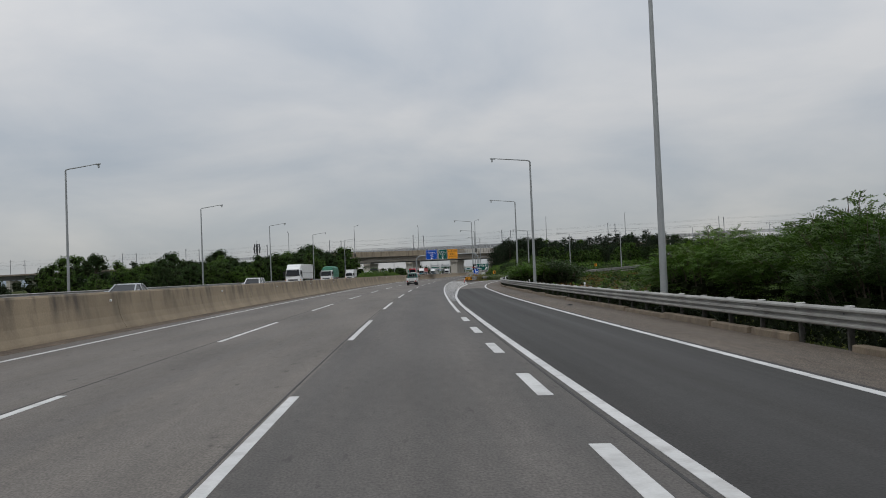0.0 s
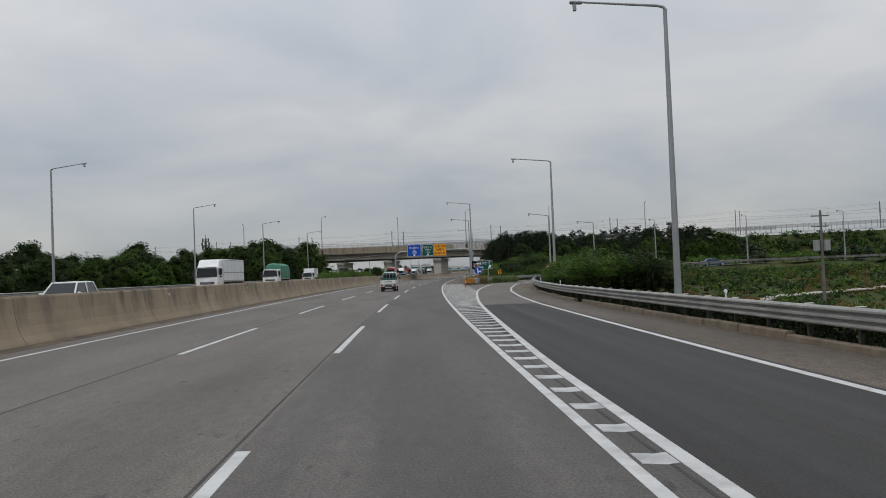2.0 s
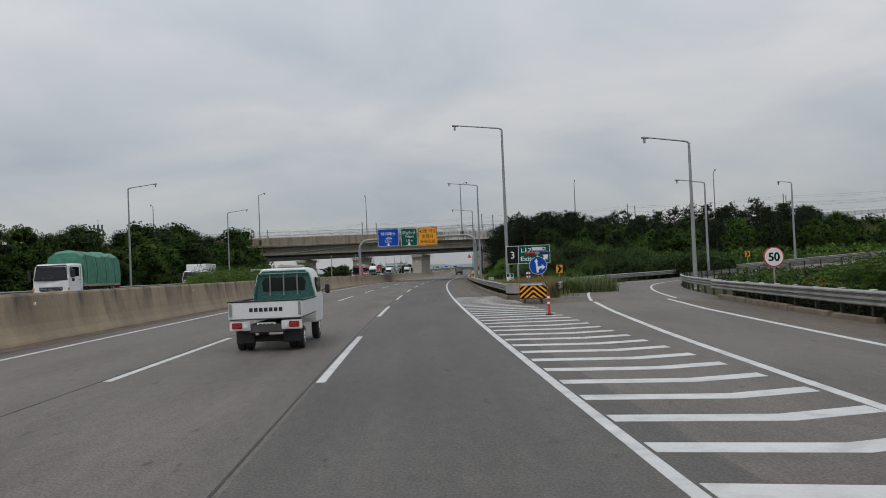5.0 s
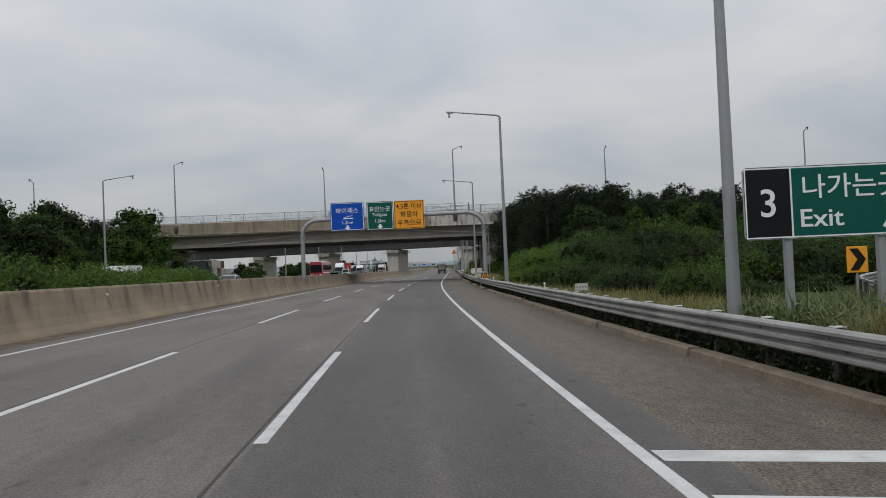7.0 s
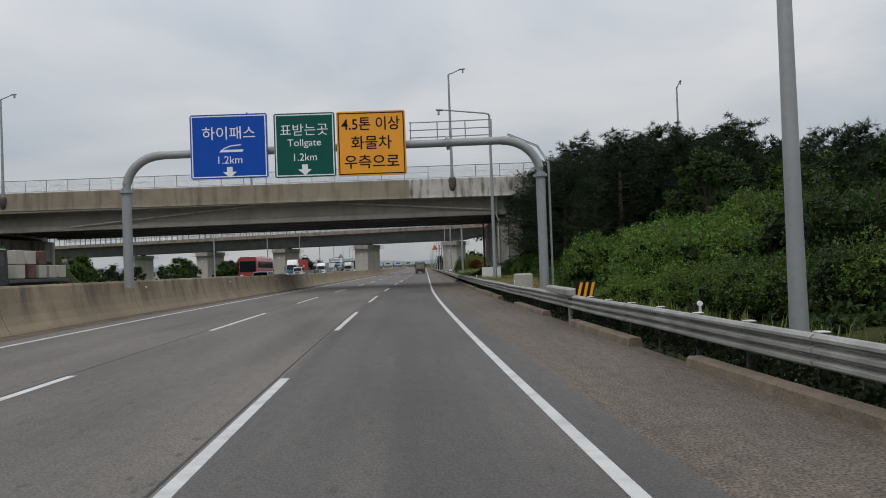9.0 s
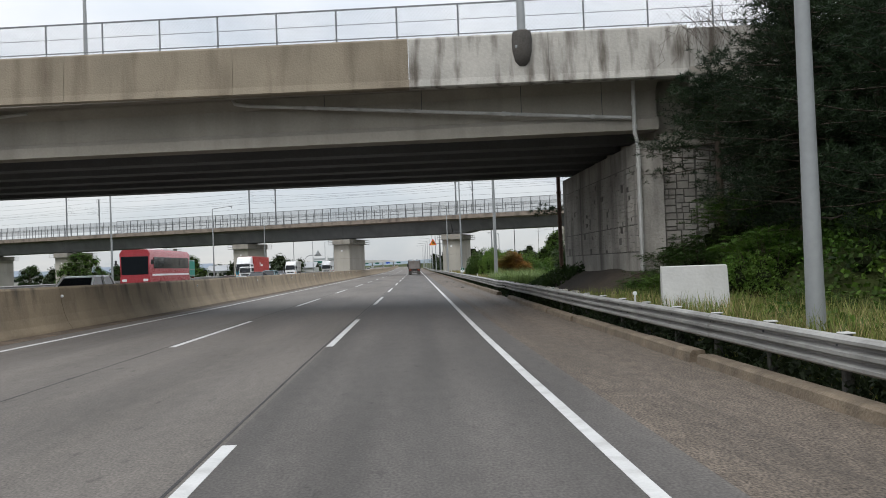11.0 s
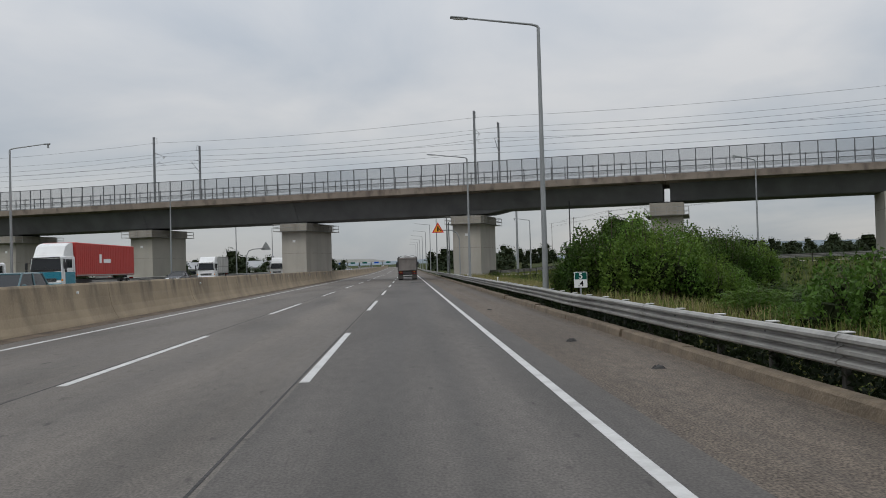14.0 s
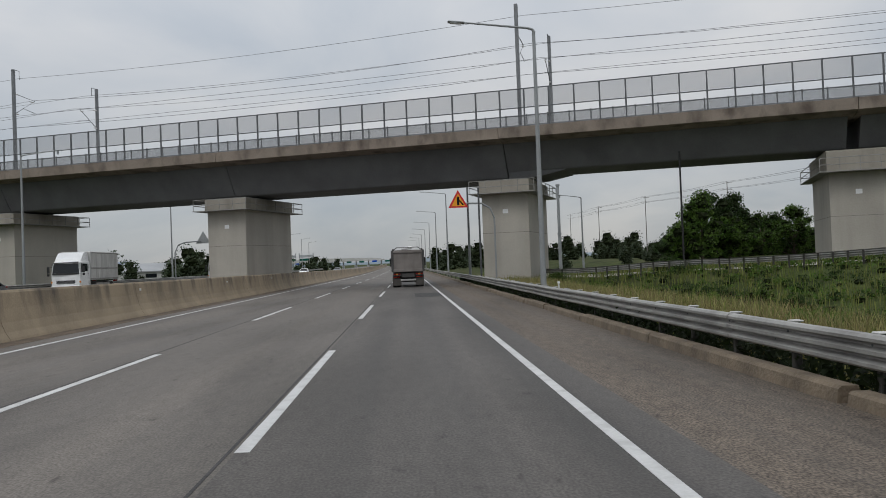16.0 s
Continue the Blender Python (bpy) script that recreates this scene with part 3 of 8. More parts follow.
mark("exit_joint", 2.33, 2.37, -70, 66, JOINT, "dark tarred joint beside the exit lane", 6, 0.003)
for lat in (-16.3, -20.4, -24.5):
    for k in range(0, 26):
        mark("lane_dash", lat - 0.07, lat + 0.07, -40 + 20 * k, -30 + 20 * k, PAINT, "white painted lane dash")
mark("edge_line_opposite", -28.3, -28.15, -70, 700, PAINT, "white painted edge line of the opposite carriageway", 8)

# the hatched gore between the lane and the exit
for k in range(80):
    y = 34.3 + k * 1.463 if k < 30 else 76.7 + (k - 29) * 1.542 + 0.2 * smooth01(110, 125, 76.7 + (k - 29) * 1.542) - 0.6 * smooth01(130, 146, 76.7 + (k - 29) * 1.542)
    if y > 145.5:
        break
    a, b = GORE_L + 0.1, min(gore_r(y) - 0.1, 5.1 if y < 137.5 else 4.72)
    if b - a < 0.18:
        continue
    g = Geo()
    tilt = 0.3 * min(1.0, (b - a) / 1.8) if y < 118 else 0.0
    mid = a + 0.62 * (b - a)
    prof = []
    slope = -0.2 * smooth01(118, 131, y)
    for lat, dy in ((a, 0.0), (mid, -tilt + slope * (mid - a)), (b, 0.1 * tilt + slope * (b - a))):
        prof.append((lat, y + dy))
    w = 0.42
    vs = []
    for z in (-0.004, 0.0045):
        for lat, yy in prof:
            vs.append(at(lat, yy - w / 2, z))
        for lat, yy in reversed(prof):
            vs.append(at(lat, yy + w / 2, z))
    fs = [(0, 1, 4, 5), (1, 2, 3, 4), (6, 7, 10, 11), (7, 8, 9, 10)] + [(i, (i + 1) % 6, 6 + (i + 1) % 6, 6 + i) for i in range(6)]
    g.add(vs, fs)
    setting("gore_bar", g, PAINT if y > 60 else PAINT_OLD, "white painted hatching bar in the gore", "road marking")

# dark patch on the lane near the far bridge
mark("tar_patch", 0.4, 2.0, 383.5, 389.5, JOINT, "dark repaired patch in the asphalt", 3, 0.003)

# ---- median barrier ----
JERSEY = [(-11.2, 0.0), (-11.24, 0.10), (-11.36, 0.28), (-11.47, 0.55), (-11.56, 0.95), (-11.62, 1.40), (-11.66, 1.47), (-11.98, 1.47), (-12.02, 1.40), (-12.17, 0.55), (-12.4, 0.10), (-12.4, 0.0)]
bar_ys = steps(-70, 470, 12.0)
for y0, y1 in zip(bar_ys, bar_ys[1:]):
    g = Geo().along(JERSEY, steps(y0 + 0.012, y1 - 0.012, 6))
    setting("median_barrier", g, BARRIER, "weather-stained concrete median barrier", "barrier")
setting("median_barrier_far", Geo().along(JERSEY, steps(470, 1000, 20)), BARRIER, "weather-stained concrete median barrier", "barrier")
setting("median_gutter", Geo().along([(-11.25, -0.01), (-11.2, 0.035), (-10.9, 0.012), (-10.62, 0.006), (-10.62, -0.01)], steps(-70, 700, 10)), DIRT, "sandy debris along the foot of the barrier", "gutter")


# ---- guardrails ----
W_BEAM = [(0.0, 0.404), (-0.06, 0.412), (-0.105, 0.442), (-0.105, 0.48), (-0.008, 0.522), (-0.008, 0.542), (-0.105, 0.58), (-0.105, 0.624), (-0.008, 0.662), (-0.008, 0.684), (-0.105, 0.724), (-0.105, 0.76), (-0.06, 0.794), (0.0, 0.8)]


def beam_profile(side):
    front = [(p[0] * side, p[1]) for p in W_BEAM]
    back = [((p[0] + 0.012) * side, p[1]) for p in reversed(W_BEAM)]
    return front + back


def guardrail(name, place, spans, side, label, post_every=4.0, lift=0.0):
    """place(u, lateral, height) gives a point; spans: the run's stations; side 1: traffic passes on the left of the rail."""
    rail = thing(name, label, "guardrail")
    prof = beam_profile(side)
    post_me = Geo().box((0, 0, 0.325), (0.11, 0.11, 0.94), 0.015).data("post", POST_STEEL)
    cap_me = Geo().box((0, 0, 0.806), (0.15, 0.17, 0.022), 0.008).data("post_cap", PIPE)
    bolt_me = Geo().box((-0.022 * side, 0, 0), (0.02, 0.035, 0.035), 0.006).data("bolt", DARK_STEEL)
    for i, (a, b) in enumerate(zip(spans, spans[1:])):
        g = Geo().sweep(prof, [(lambda p, u=u: place(u, p[0] - (0.016 * side if i % 2 else 0.0), p[1] + lift + (0.002 if i % 2 else 0.0))) for u in (a - 0.12, (a + b) / 2, b + 0.12)])
        part("beam", g, STEEL, rail)
        n = max(1, round((b - a) / post_every))
        for k in range(n):
            u = a + (b - a) * k / n
            po = part("post", post_me, POST_STEEL, rail)
            po.matrix_basis = Matrix.Translation(place(u, 0.09 * side, lift))
            if post_every == 2.0:
                for nm, me, off, up in (("post_cap", cap_me, 0.09, 0.0), ("bolt", bolt_me, 0.0, 0.673)):
                    cp = part(nm, me, PIPE, po)
                    cp.matrix_basis = Matrix.Translation(Vector(place(u, off * side, lift + up)) - Vector(place(u, 0.09 * side, lift)))
    return rail


def shoulder_place(u, l, z):
    """A point of the rail beside the hard shoulder, which has been nudged out of line here and there."""
    dent = 0.05 * noise.noise(Vector((u * 0.11, 3.0, 0.0))) + 0.07 * math.exp(-((u - 271.0) / 2.6) ** 2)
    return at(5.12 + l + dent, u, z + 0.03 * noise.noise(Vector((u * 0.13, 9.0, 0.0))) - 0.05 * math.exp(-((u - 274.0) / 3.0) ** 2))


guardrail("guardrail", shoulder_place, steps(139, 395, 4), 1, "galvanised corrugated steel guardrail along the hard shoulder", 2.0)
guardrail("guardrail", lambda u, l, z: at(5.12 + l, u, z), steps(395, 640, 16), 1, "galvanised corrugated steel guardrail along the hard shoulder", 8)
guardrail("guardrail", lambda u, l, z: at(rail_lat(u) + 0.15 + l, u, z), steps(-50, 131, 8), 1, "galvanised corrugated steel guardrail along the exit lane", 2.0)
guardrail("guardrail", lambda u, l, z: at(-29.9 + l, u, z), steps(-60, 640, 20), -1, "galvanised steel guardrail beyond the opposite carriageway", 10, 0.1)


def ramp_place(off, side):
    def f(u, l, z):
        i = min(len(RAMP_LINE) - 2, max(0, int(u)))
        t = u - i
        p = RAMP_LINE[i].lerp(RAMP_LINE[i + 1], t)
        d = (RAMP_LINE[min(i + 2, len(RAMP_LINE) - 1)] - RAMP_LINE[max(i - 1, 0)]).normalized()
        q = p + Vector((d.y, -d.x, 0)) * (off + l)
        return (q.x, q.y, ramp_height(p) + z)
    return f


r0 = next(i for i, p in enumerate(RAMP_LINE) if p.y > 131)
guardrail("guardrail", ramp_place(4.1, 1), [r0 + k for k in range(0, len(RAMP_LINE) - 1 - r0)], 1, "galvanised steel guardrail round the outside of the slip road", 3)
r1 = next(i for i, p in enumerate(RAMP_LINE) if p.y > 138.5)
guardrail("guardrail", ramp_place(-3.7, -1), [r1 + k for k in range(0, len(RAMP_LINE) - 1 - r1)], -1, "galvanised steel guardrail round the inside of the slip road", 3)


def side_place(u, l, z):
    i = min(len(SIDE_ROAD) - 2, max(0, int(u)))
    p, d = SIDE_ROAD[i].lerp(SIDE_ROAD[i + 1], u - i), (SIDE_ROAD[i + 1] - SIDE_ROAD[i]).normalized()
    q = p - Vector((-d.y, d.x, 0)) * (2.2 + l)
    return (q.x, q.y, side_road_height(q.x) - 0.05 + z)


guardrail("guardrail", side_place, [1.5, 2, 3, 4, 5, 6, 6.25, 6.5, 6.75, 7, 7.33, 7.66, 8], 1, "dull steel guardrail along the side road under the railway", 0.2)
sr = Geo()
for p, n in zip(SIDE_ROAD, SIDE_ROAD[1:] + [SIDE_ROAD[-1] * 2 - SIDE_ROAD[-2]]):
    d = (n - p).normalized()
    for o in (-1.8, 1.8):
        q = p + Vector((-d.y, d.x, 0)) * o
        sr.v.append((q.x, q.y, side_road_height(q.x) - 0.04))
sr.f = [(2 * i, 2 * i + 1, 2 * i + 3, 2 * i + 2) for i in range(len(SIDE_ROAD) - 1)]
setting("side_road", sr, CONCRETE_PIER, "pale concrete side road passing under the railway", "road")

# kerbs under the rails, in uneven lengths with broken gaps
rng = random.Random(5)
y = 138.5
while y < 640:
    ln = rng.uniform(3.0, 7.5) if y < 420 else 14
    hh, jog = rng.uniform(0.15, 0.20), rng.uniform(-0.03, 0.03)
    if rng.random() > 0.07 or y > 420 or y < 168:
        g = Geo().along([(4.80 + jog, -0.05), (4.83 + jog, hh * 0.8), (4.87 + jog, hh), (5.07 + jog, hh * 0.98), (5.12 + jog, -0.05)], steps(y, y + ln - rng.uniform(0.02, 0.25), 4))
        setting("kerb", g, KERB, "chipped brown concrete kerb under the guardrail", "kerb")
    y += ln
y = -50.0
while y < 130:
    ln = rng.uniform(2.0, 6.5)
    hh = rng.uniform(0.12, 0.19)
    if rng.random() > 0.08:
        ys = steps(y, y + ln - rng.uniform(0.02, 0.3), 3)
        g = Geo().sweep([(-0.10, -0.05), (-0.09, hh * 0.85), (-0.05, hh), (0.12, hh), (0.16, -0.05)],
                        [(lambda p, u=u: at(rail_lat(u) + 0.1 + p[0], u, p[1])) for u in ys])
        setting("kerb", g, KERB, "chipped brown concrete kerb under the guardrail", "kerb")
    y += ln


# ---- street lamps ----
def street_lamp(height=12.3, arm=3.3, label="tall grey steel street lamp with a single arm", base=0.0, flat_head=False):
    """A tapered pole on a base plate with one slightly rising arm; the arm reaches towards -x."""
    lamp = thing("street_lamp", label, "street lamp")
    part("pole", Geo().tube([(0, 0, base), (0, 0, 2.0), (0, 0, height - 0.25)], [0.15, 0.13, 0.075], 10), POLE, lamp, smooth=True)
    part("base_plate", Geo().box((0, 0, base + 0.05), (0.5, 0.5, 0.1), 0.02), POLE, lamp)
    part("arm", Geo().tube([(0.05, 0, height - 0.28), (-0.06, 0, height - 0.12), (-0.3, 0, height - 0.05), (-arm, 0, height + 0.28)], [0.07, 0.065, 0.055, 0.04], 8), POLE, lamp, smooth=True)
    if flat_head:
        head = part("luminaire", Geo().box((-arm - 0.3, 0, height + 0.30), (0.8, 0.26, 0.085), 0.03, pose(0, 0, 0, 0, 5, 0)), POLE, lamp, "flat grey luminaire")
        part("lens", Geo().box((-arm - 0.33, 0, height + 0.245), (0.5, 0.2, 0.03), 0.01, pose(0, 0, 0, 0, 5, 0)), LAMP_CLEAR, head)
    else:
        head = part("luminaire", Geo().box((-arm - 0.1, 0, height + 0.27), (0.5, 0.2, 0.12), 0.04, pose(0, 0, 0, 0, 4, 0)), POLE, lamp, "small grey luminaire")
        part("lens", Geo().box((-arm - 0.16, 0, height + 0.08), (0.14, 0.16, 0.3), 0.03), POLE, head, "hooked lamp housing")
    return lamp


lamp_r = street_lamp()
lamp_r["group"] = "street lamps along the road"
lamp_r.matrix_basis = Matrix.Translation((lane(14) + 9.36, 14.0, -0.1))
for x, y in ((19.86, 59.0), (18.15, 103.9)):
    copy_thing(lamp_r, Matrix.Translation((x, y, -0.2)) @ Matrix.Diagonal((1, 1, 0.975, 1)))
for lat, y in ((6.3, 153.0), (6.2, 193.6), (6.25, 237.8), (6.3, 286.5)):
    copy_thing(lamp_r, Matrix.Translation(at(lat, y, -0.15)))
lamp_f = street_lamp(12.8, 3.3, "tall grey steel street lamp with a flat luminaire", 0.0, True)
lamp_f["group"] = "street lamps along the road"
lamp_f.matrix_basis = Matrix.Translation(at(6.23, 330.5, -0.15))
for y in (376.3, 421, 465, 510, 555, 600, 645, 690, 735):
    copy_thing(lamp_f, Matrix.Translation(at(6.3, y, -0.15)))
lamp_l = street_lamp(13.2, 3.0, "tall grey steel street lamp beyond the opposite carriageway")
lamp_l["group"] = "street lamps along the opposite carriageway"
lamp_l.matrix_basis = Matrix.Translation((-22.2, 54.5, -0.6)) @ pose(0, 0, 0, 0, 0, 180)
for x, y in ((-18.6, 10.0), (-27.2, 99.0), (-30.9, 143.8), (-32.3, 183.7), (-33.0, 223.5), (-33.0, 318.0), (-33.0, 364.0), (-33.0, 411.0), (-33.5, 458), (-34, 505), (-35, 552), (-36.5, 600), (-39, 648), (-42, 696)):
    copy_thing(lamp_l, Matrix.Translation((x, y, -0.6 + grade(y))) @ pose(0, 0, 0, 0, 0, 180))
lamp_s = street_lamp(9.4, 2.6, "grey steel street lamp along the slip road")
lamp_s["group"] = "street lamps along the slip road"
lamp_s.matrix_basis = Matrix.Translation((20.2, 144.3, -0.1))
for x, y, z, a in ((30.06, 176.8, 0.3, 0), (43.0, 188.0, 0.9, -80), (60.5, 189, 1.1, -90), (79, 190, 1.2, -90), (98, 190, 1.2, -90)):
    copy_thing(lamp_s, Matrix.Translation((x, y, z)) @ pose(0, 0, 0, 0, 0, a))

strip("median_planting_strip", -18.2, -12.38, steps(150, 204, 6), 0.03, SOIL, "soil strip planted with a hedge in the median", "planting strip")


# ---- the road overpass ----
def over(x, off, z):
    """A point on the overpass: x, metres behind its near edge, height."""
    return (x, 254.4 - 0.13 * x + off, z)


def bar_over(g, prof, x0, x1, rise=0.0, n=1):
    """A profile of (off, z) carried along the overpass."""
    xs = [x0 + (x1 - x0) * i / n for i in range(n + 1)]
    return g.sweep(prof, [(lambda p, x=x: over(x, p[0], p[1] - 0.0045 * (x + 10) - rise * (x - 5))) for x in xs])


OX0, OX1, ODEPTH = -39.5, 9.0, 13.6
RISE = 0.009                                      # the parapet climbs a little more than the girders
OVERHANG = 1.2                                    # how far the slab and its parapet stand out over the first girder
overpass = thing("road_overpass", "beige concrete road overpass with wire-mesh fence on its parapet", "bridge")
part("deck", bar_over(Geo(), [(-OVERHANG + 0.04, 7.72), (-OVERHANG + 0.04, 7.98), (ODEPTH - 0.25, 8.3), (ODEPTH - 0.25, 7.95), (0.5, 7.93)], OX0 - 30, OX1 + 26, 0.004), CONCRETE_GREY, overpass)
for o0, o1, foot, top in ((-OVERHANG, -OVERHANG + 0.3, 7.68, 9.37), (ODEPTH - 0.3, ODEPTH, 7.98, 9.72)):
    xs = [-59.6 + 6.0 * i for i in range(11)] + [5.0, 9.45]
    for a, b in zip(xs, xs[1:]):
        mt = PARAPET_STAINED if a > 0 and o0 < 0 else CONCRETE
        part("parapet", bar_over(Geo(), [(o0, foot), (o0 - 0.05 if o0 < 0 else o0, foot + 0.04), (o0, foot + 0.28), (o0 + 0.04, top - 0.06), (o0 + 0.08, top), (o1 - 0.04, top), (o1, top - 0.06), (o1, foot)], a + 0.006, b - 0.006, RISE if o0 < 0 else 0.0), mt, overpass)
    part("parapet", bar_over(Geo(), [(o0 + 0.08, foot - 0.28), (o0 + 0.1, top - 0.1), (o1 - 0.04, top - 0.06), (o1, foot - 0.28)], 9.48, 20.0, RISE if o0 < 0 else 0.0), PARAPET_STAINED, overpass)
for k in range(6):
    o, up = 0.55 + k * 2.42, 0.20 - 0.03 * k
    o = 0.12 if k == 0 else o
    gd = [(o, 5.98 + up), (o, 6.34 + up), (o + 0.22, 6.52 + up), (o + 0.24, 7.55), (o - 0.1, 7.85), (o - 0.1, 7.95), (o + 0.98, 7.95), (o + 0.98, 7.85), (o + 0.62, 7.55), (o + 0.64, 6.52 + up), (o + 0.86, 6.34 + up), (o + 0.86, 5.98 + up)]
    # Inner girders take the shade-darkened concrete, the outer one the plain concrete.
    part("girder", bar_over(Geo(), gd, OX0 + 1.2, OX1 - 0.2), CONCRETE_GREY if k == 0 else GIRDER_SHADED, overpass)
# end walls
def abut_x(off):
    """The inner face of the wall beside the hard shoulder."""
    return 8.12 - 0.018 * off


part("abutment", Geo().sweep([(0, -0.6), (0, 5.72), (0.78, 5.72), (0.78, -0.6)], [(lambda p, o=o: over(abut_x(o) + p[0], o, p[1])) for o in (0.2, 6.8, ODEPTH - 0.2)]), ABUTMENT, overpass, "streaked grey concrete abutment wall")
part("abutment", Geo().sweep([(0.2, -0.6), (0.2, 5.9), (ODEPTH - 0.2, 5.9), (ODEPTH - 0.2, -0.6)], [(lambda p, x=x: over(x, p[0], p[1])) for x in (OX0 - 0.8, OX0 + 0.6)]), ABUTMENT, overpass, "streaked grey concrete abutment wall")
part("bearing_wall", Geo().sweep([(0.75, 5.7), (0.75, 8.0), (ODEPTH - 0.75, 8.0), (ODEPTH - 0.75, 5.7)], [(lambda p, x=x: over(x, p[0], p[1])) for x in (OX1 - 0.18, OX1 + 1.2)]), CONCRETE_GREY, overpass)
part("bearing_wall", Geo().sweep([(0.2, 5.86), (0.2, 8.0), (ODEPTH - 0.2, 8.0), (ODEPTH - 0.2, 5.86)], [(lambda p, x=x: over(x, p[0], p[1])) for x in (OX0 - 0.8, OX0 - 0.15)]), CONCRETE_GREY, overpass)
# wing wall with its broken-stone relief, turned along the bank
part("wing_coping", Geo().sweep([(-0.08, 5.5), (-0.08, 5.95), (0.6, 5.95), (0.6, 5.5)], [(lambda p, x=x: (x, 254.4 - 0.13 * x + 0.35 + p[0], p[1])) for x in (8.86, 13.2)]), CONCRETE_GREY, overpass)
part("wing_wall", Geo().sweep([(0, -0.6), (0, 5.6), (0.5, 5.6), (0.5, -0.6)], [(lambda p, x=x, d=d, h=h: (x, 254.4 - 0.13 * x + 0.35 + d + p[0], min(p[1], h))) for x, d, h in ((8.9, 0, 5.6), (10.3, 0, 5.6), (17, -0.3, 5.3), (24, -0.8, 4.6))]), WALL_JOINT, overpass, "grey concrete wing wall with stone relief")
srng = random.Random(11)


def ashlar(a0, a1, z0, z1, least):
    """An uneven split of a rectangle into stones."""
    w, h = a1 - a0, z1 - z0
    if w < least * 2 and h < least * 1.1 or (srng.random() < 0.12 and w < least * 3 and h < least * 1.6):
        return [(a0, a1, z0, z1)]
    k = srng.uniform(0.34, 0.66)
    if w > h * 1.15:
        return ashlar(a0, a0 + w * k, z0, z1, least) + ashlar(a0 + w * k, a1, z0, z1, least)
    return ashlar(a0, a1, z0, z0 + h * k, least) + ashlar(a0, a1, z0 + h * k, z1, least)


for px0, px1 in ((8.93, 9.98), (10.02, 11.4), (11.44, 12.9)):
    for a0, a1, z0, z1 in ashlar(px0, px1, 0.9, 5.4, 0.30):
        xm = (a0 + a1) / 2
        hw, hh_ = (a1 - a0) / 2 - 0.01, (z1 - z0) / 2 - 0.01
        rim = [(sx * hw * srng.uniform(0.9, 1.0), sz * hh_ * srng.uniform(0.88, 1.0)) for sx, sz in ((-1, -1), (0.1, -1), (1, -1), (1, 0.1), (1, 1), (-0.1, 1), (-1, 1), (-1, -0.1))]
        g = Geo().sweep([(x, z, 0.0) for x, z in rim], [(lambda p, k=k, d=d: pose(0, 0, 0, 0, 0, -7.4) @ Vector((p[0] * k, d, p[1] * k))) for k, d in ((1.0, 0.03), (1.0, -0.012), (0.9, -0.03))])
        st = part("stone", g, WALL_STONE, overpass)
        st.location = (xm, 254.4 - 0.13 * xm + 0.335 - 0.3 * max(0, (xm - 10.3) / 6.7), (z0 + z1) / 2)
# relief panels on the inner face of the abutment, between two seams
for o0, o1 in ((0.6, 3.7), (3.73, 6.9), (6.93, 10.0), (10.03, 13.1)):
    part("relief_backing", Geo().sweep([(o0, 1.95), (o0, 4.98), (o1, 4.98), (o1, 1.95)], [(lambda p, d=d: over(abut_x(p[0]) - d, p[0], p[1])) for d in (-0.05, 0.004)]), WALL_JOINT, overpass, "dark recessed ground between relief stones")
    for zz0, zz1 in ((1.98, 2.9), (2.93, 4.95)):
        for a0, a1, z0, z1 in ashlar(o0, o1, zz0, zz1, 0.24):
            if srng.random() < 0.04:
                continue
            om = (a0 + a1) / 2
            st = part("stone", Geo().box((0, 0, 0), (0.044 + srng.uniform(-0.012, 0.012), a1 - a0 - 0.012, z1 - z0 - 0.008), 0.014, pose(0, 0, 0, srng.uniform(-8, 8), 0, 1)), ABUTMENT, overpass)
            st.location = over(abut_x(om) - 0.008, om, (z0 + z1) / 2)
# bare earth heaped against the wall, and low drain blocks along its foot
bank = Geo().sweep([(5.75, -0.3), (5.75, 0.1), (6.3, 0.42), (7.0, 0.82), (7.7, 1.2), (8.15, 1.34), (8.4, 1.34), (8.4, -0.3)],
                   [(lambda p, o=o: over(p[0], o, max(-0.3, p[1] * (0.35 if o in (-0.9, 17.0) else 1.0) + 0.14 * noise.noise(Vector((p[0] * 1.3, o * 0.8, 1.0)))))) for o in (-0.9, -0.3, 0.1, 0.8, 2.2, 3.6, 5.0, 6.4, 7.8, 9.2, 10.6, 12.0, 13.4, 15.0, 17.0)])
setting("earth_bank", bank, SOIL, "bare brown earth heaped against the abutment", "earth", smooth=True)
for y0, ln in ((252.6, 1.8), (254.7, 1.9), (256.8, 1.8), (258.9, 1.6), (260.9, 1.9)):
    blk = thing("drain_block", "low pale concrete drain block half sunk in the earth", "concrete block", "blocks behind the guardrail", m=Matrix.Translation((5.95, y0, 0.0)))
    part("body", Geo().box((0, ln / 2, 0.26), (0.14, ln, 0.62), 0.02), CONCRETE_PIER, blk)
    part("end_lug", Geo().box((0, ln - 0.12, 0.62), (0.16, 0.24, 0.16), 0.03), CONCRETE_PIER, blk)
# the drain pipe along the girder and down the corner
pipe = part("drain_pipe", Geo().tube([over(-5.9, 0.05, 7.9), over(-5.8, -0.02, 7.72), over(-5.3, -0.05, 7.62), over(7.85, -0.05, 6.5)], 0.06, 8), PIPE, overpass, "grey plastic drain pipe", True)
dpipe = part("down_pipe", Geo().tube([over(7.95, -0.05, 7.9), over(7.95, -0.05, 6.0), over(8.06, 0.05, 5.55), over(8.06, 0.05, 0.8)], 0.07, 8), PIPE, overpass, "grey plastic down pipe", True)
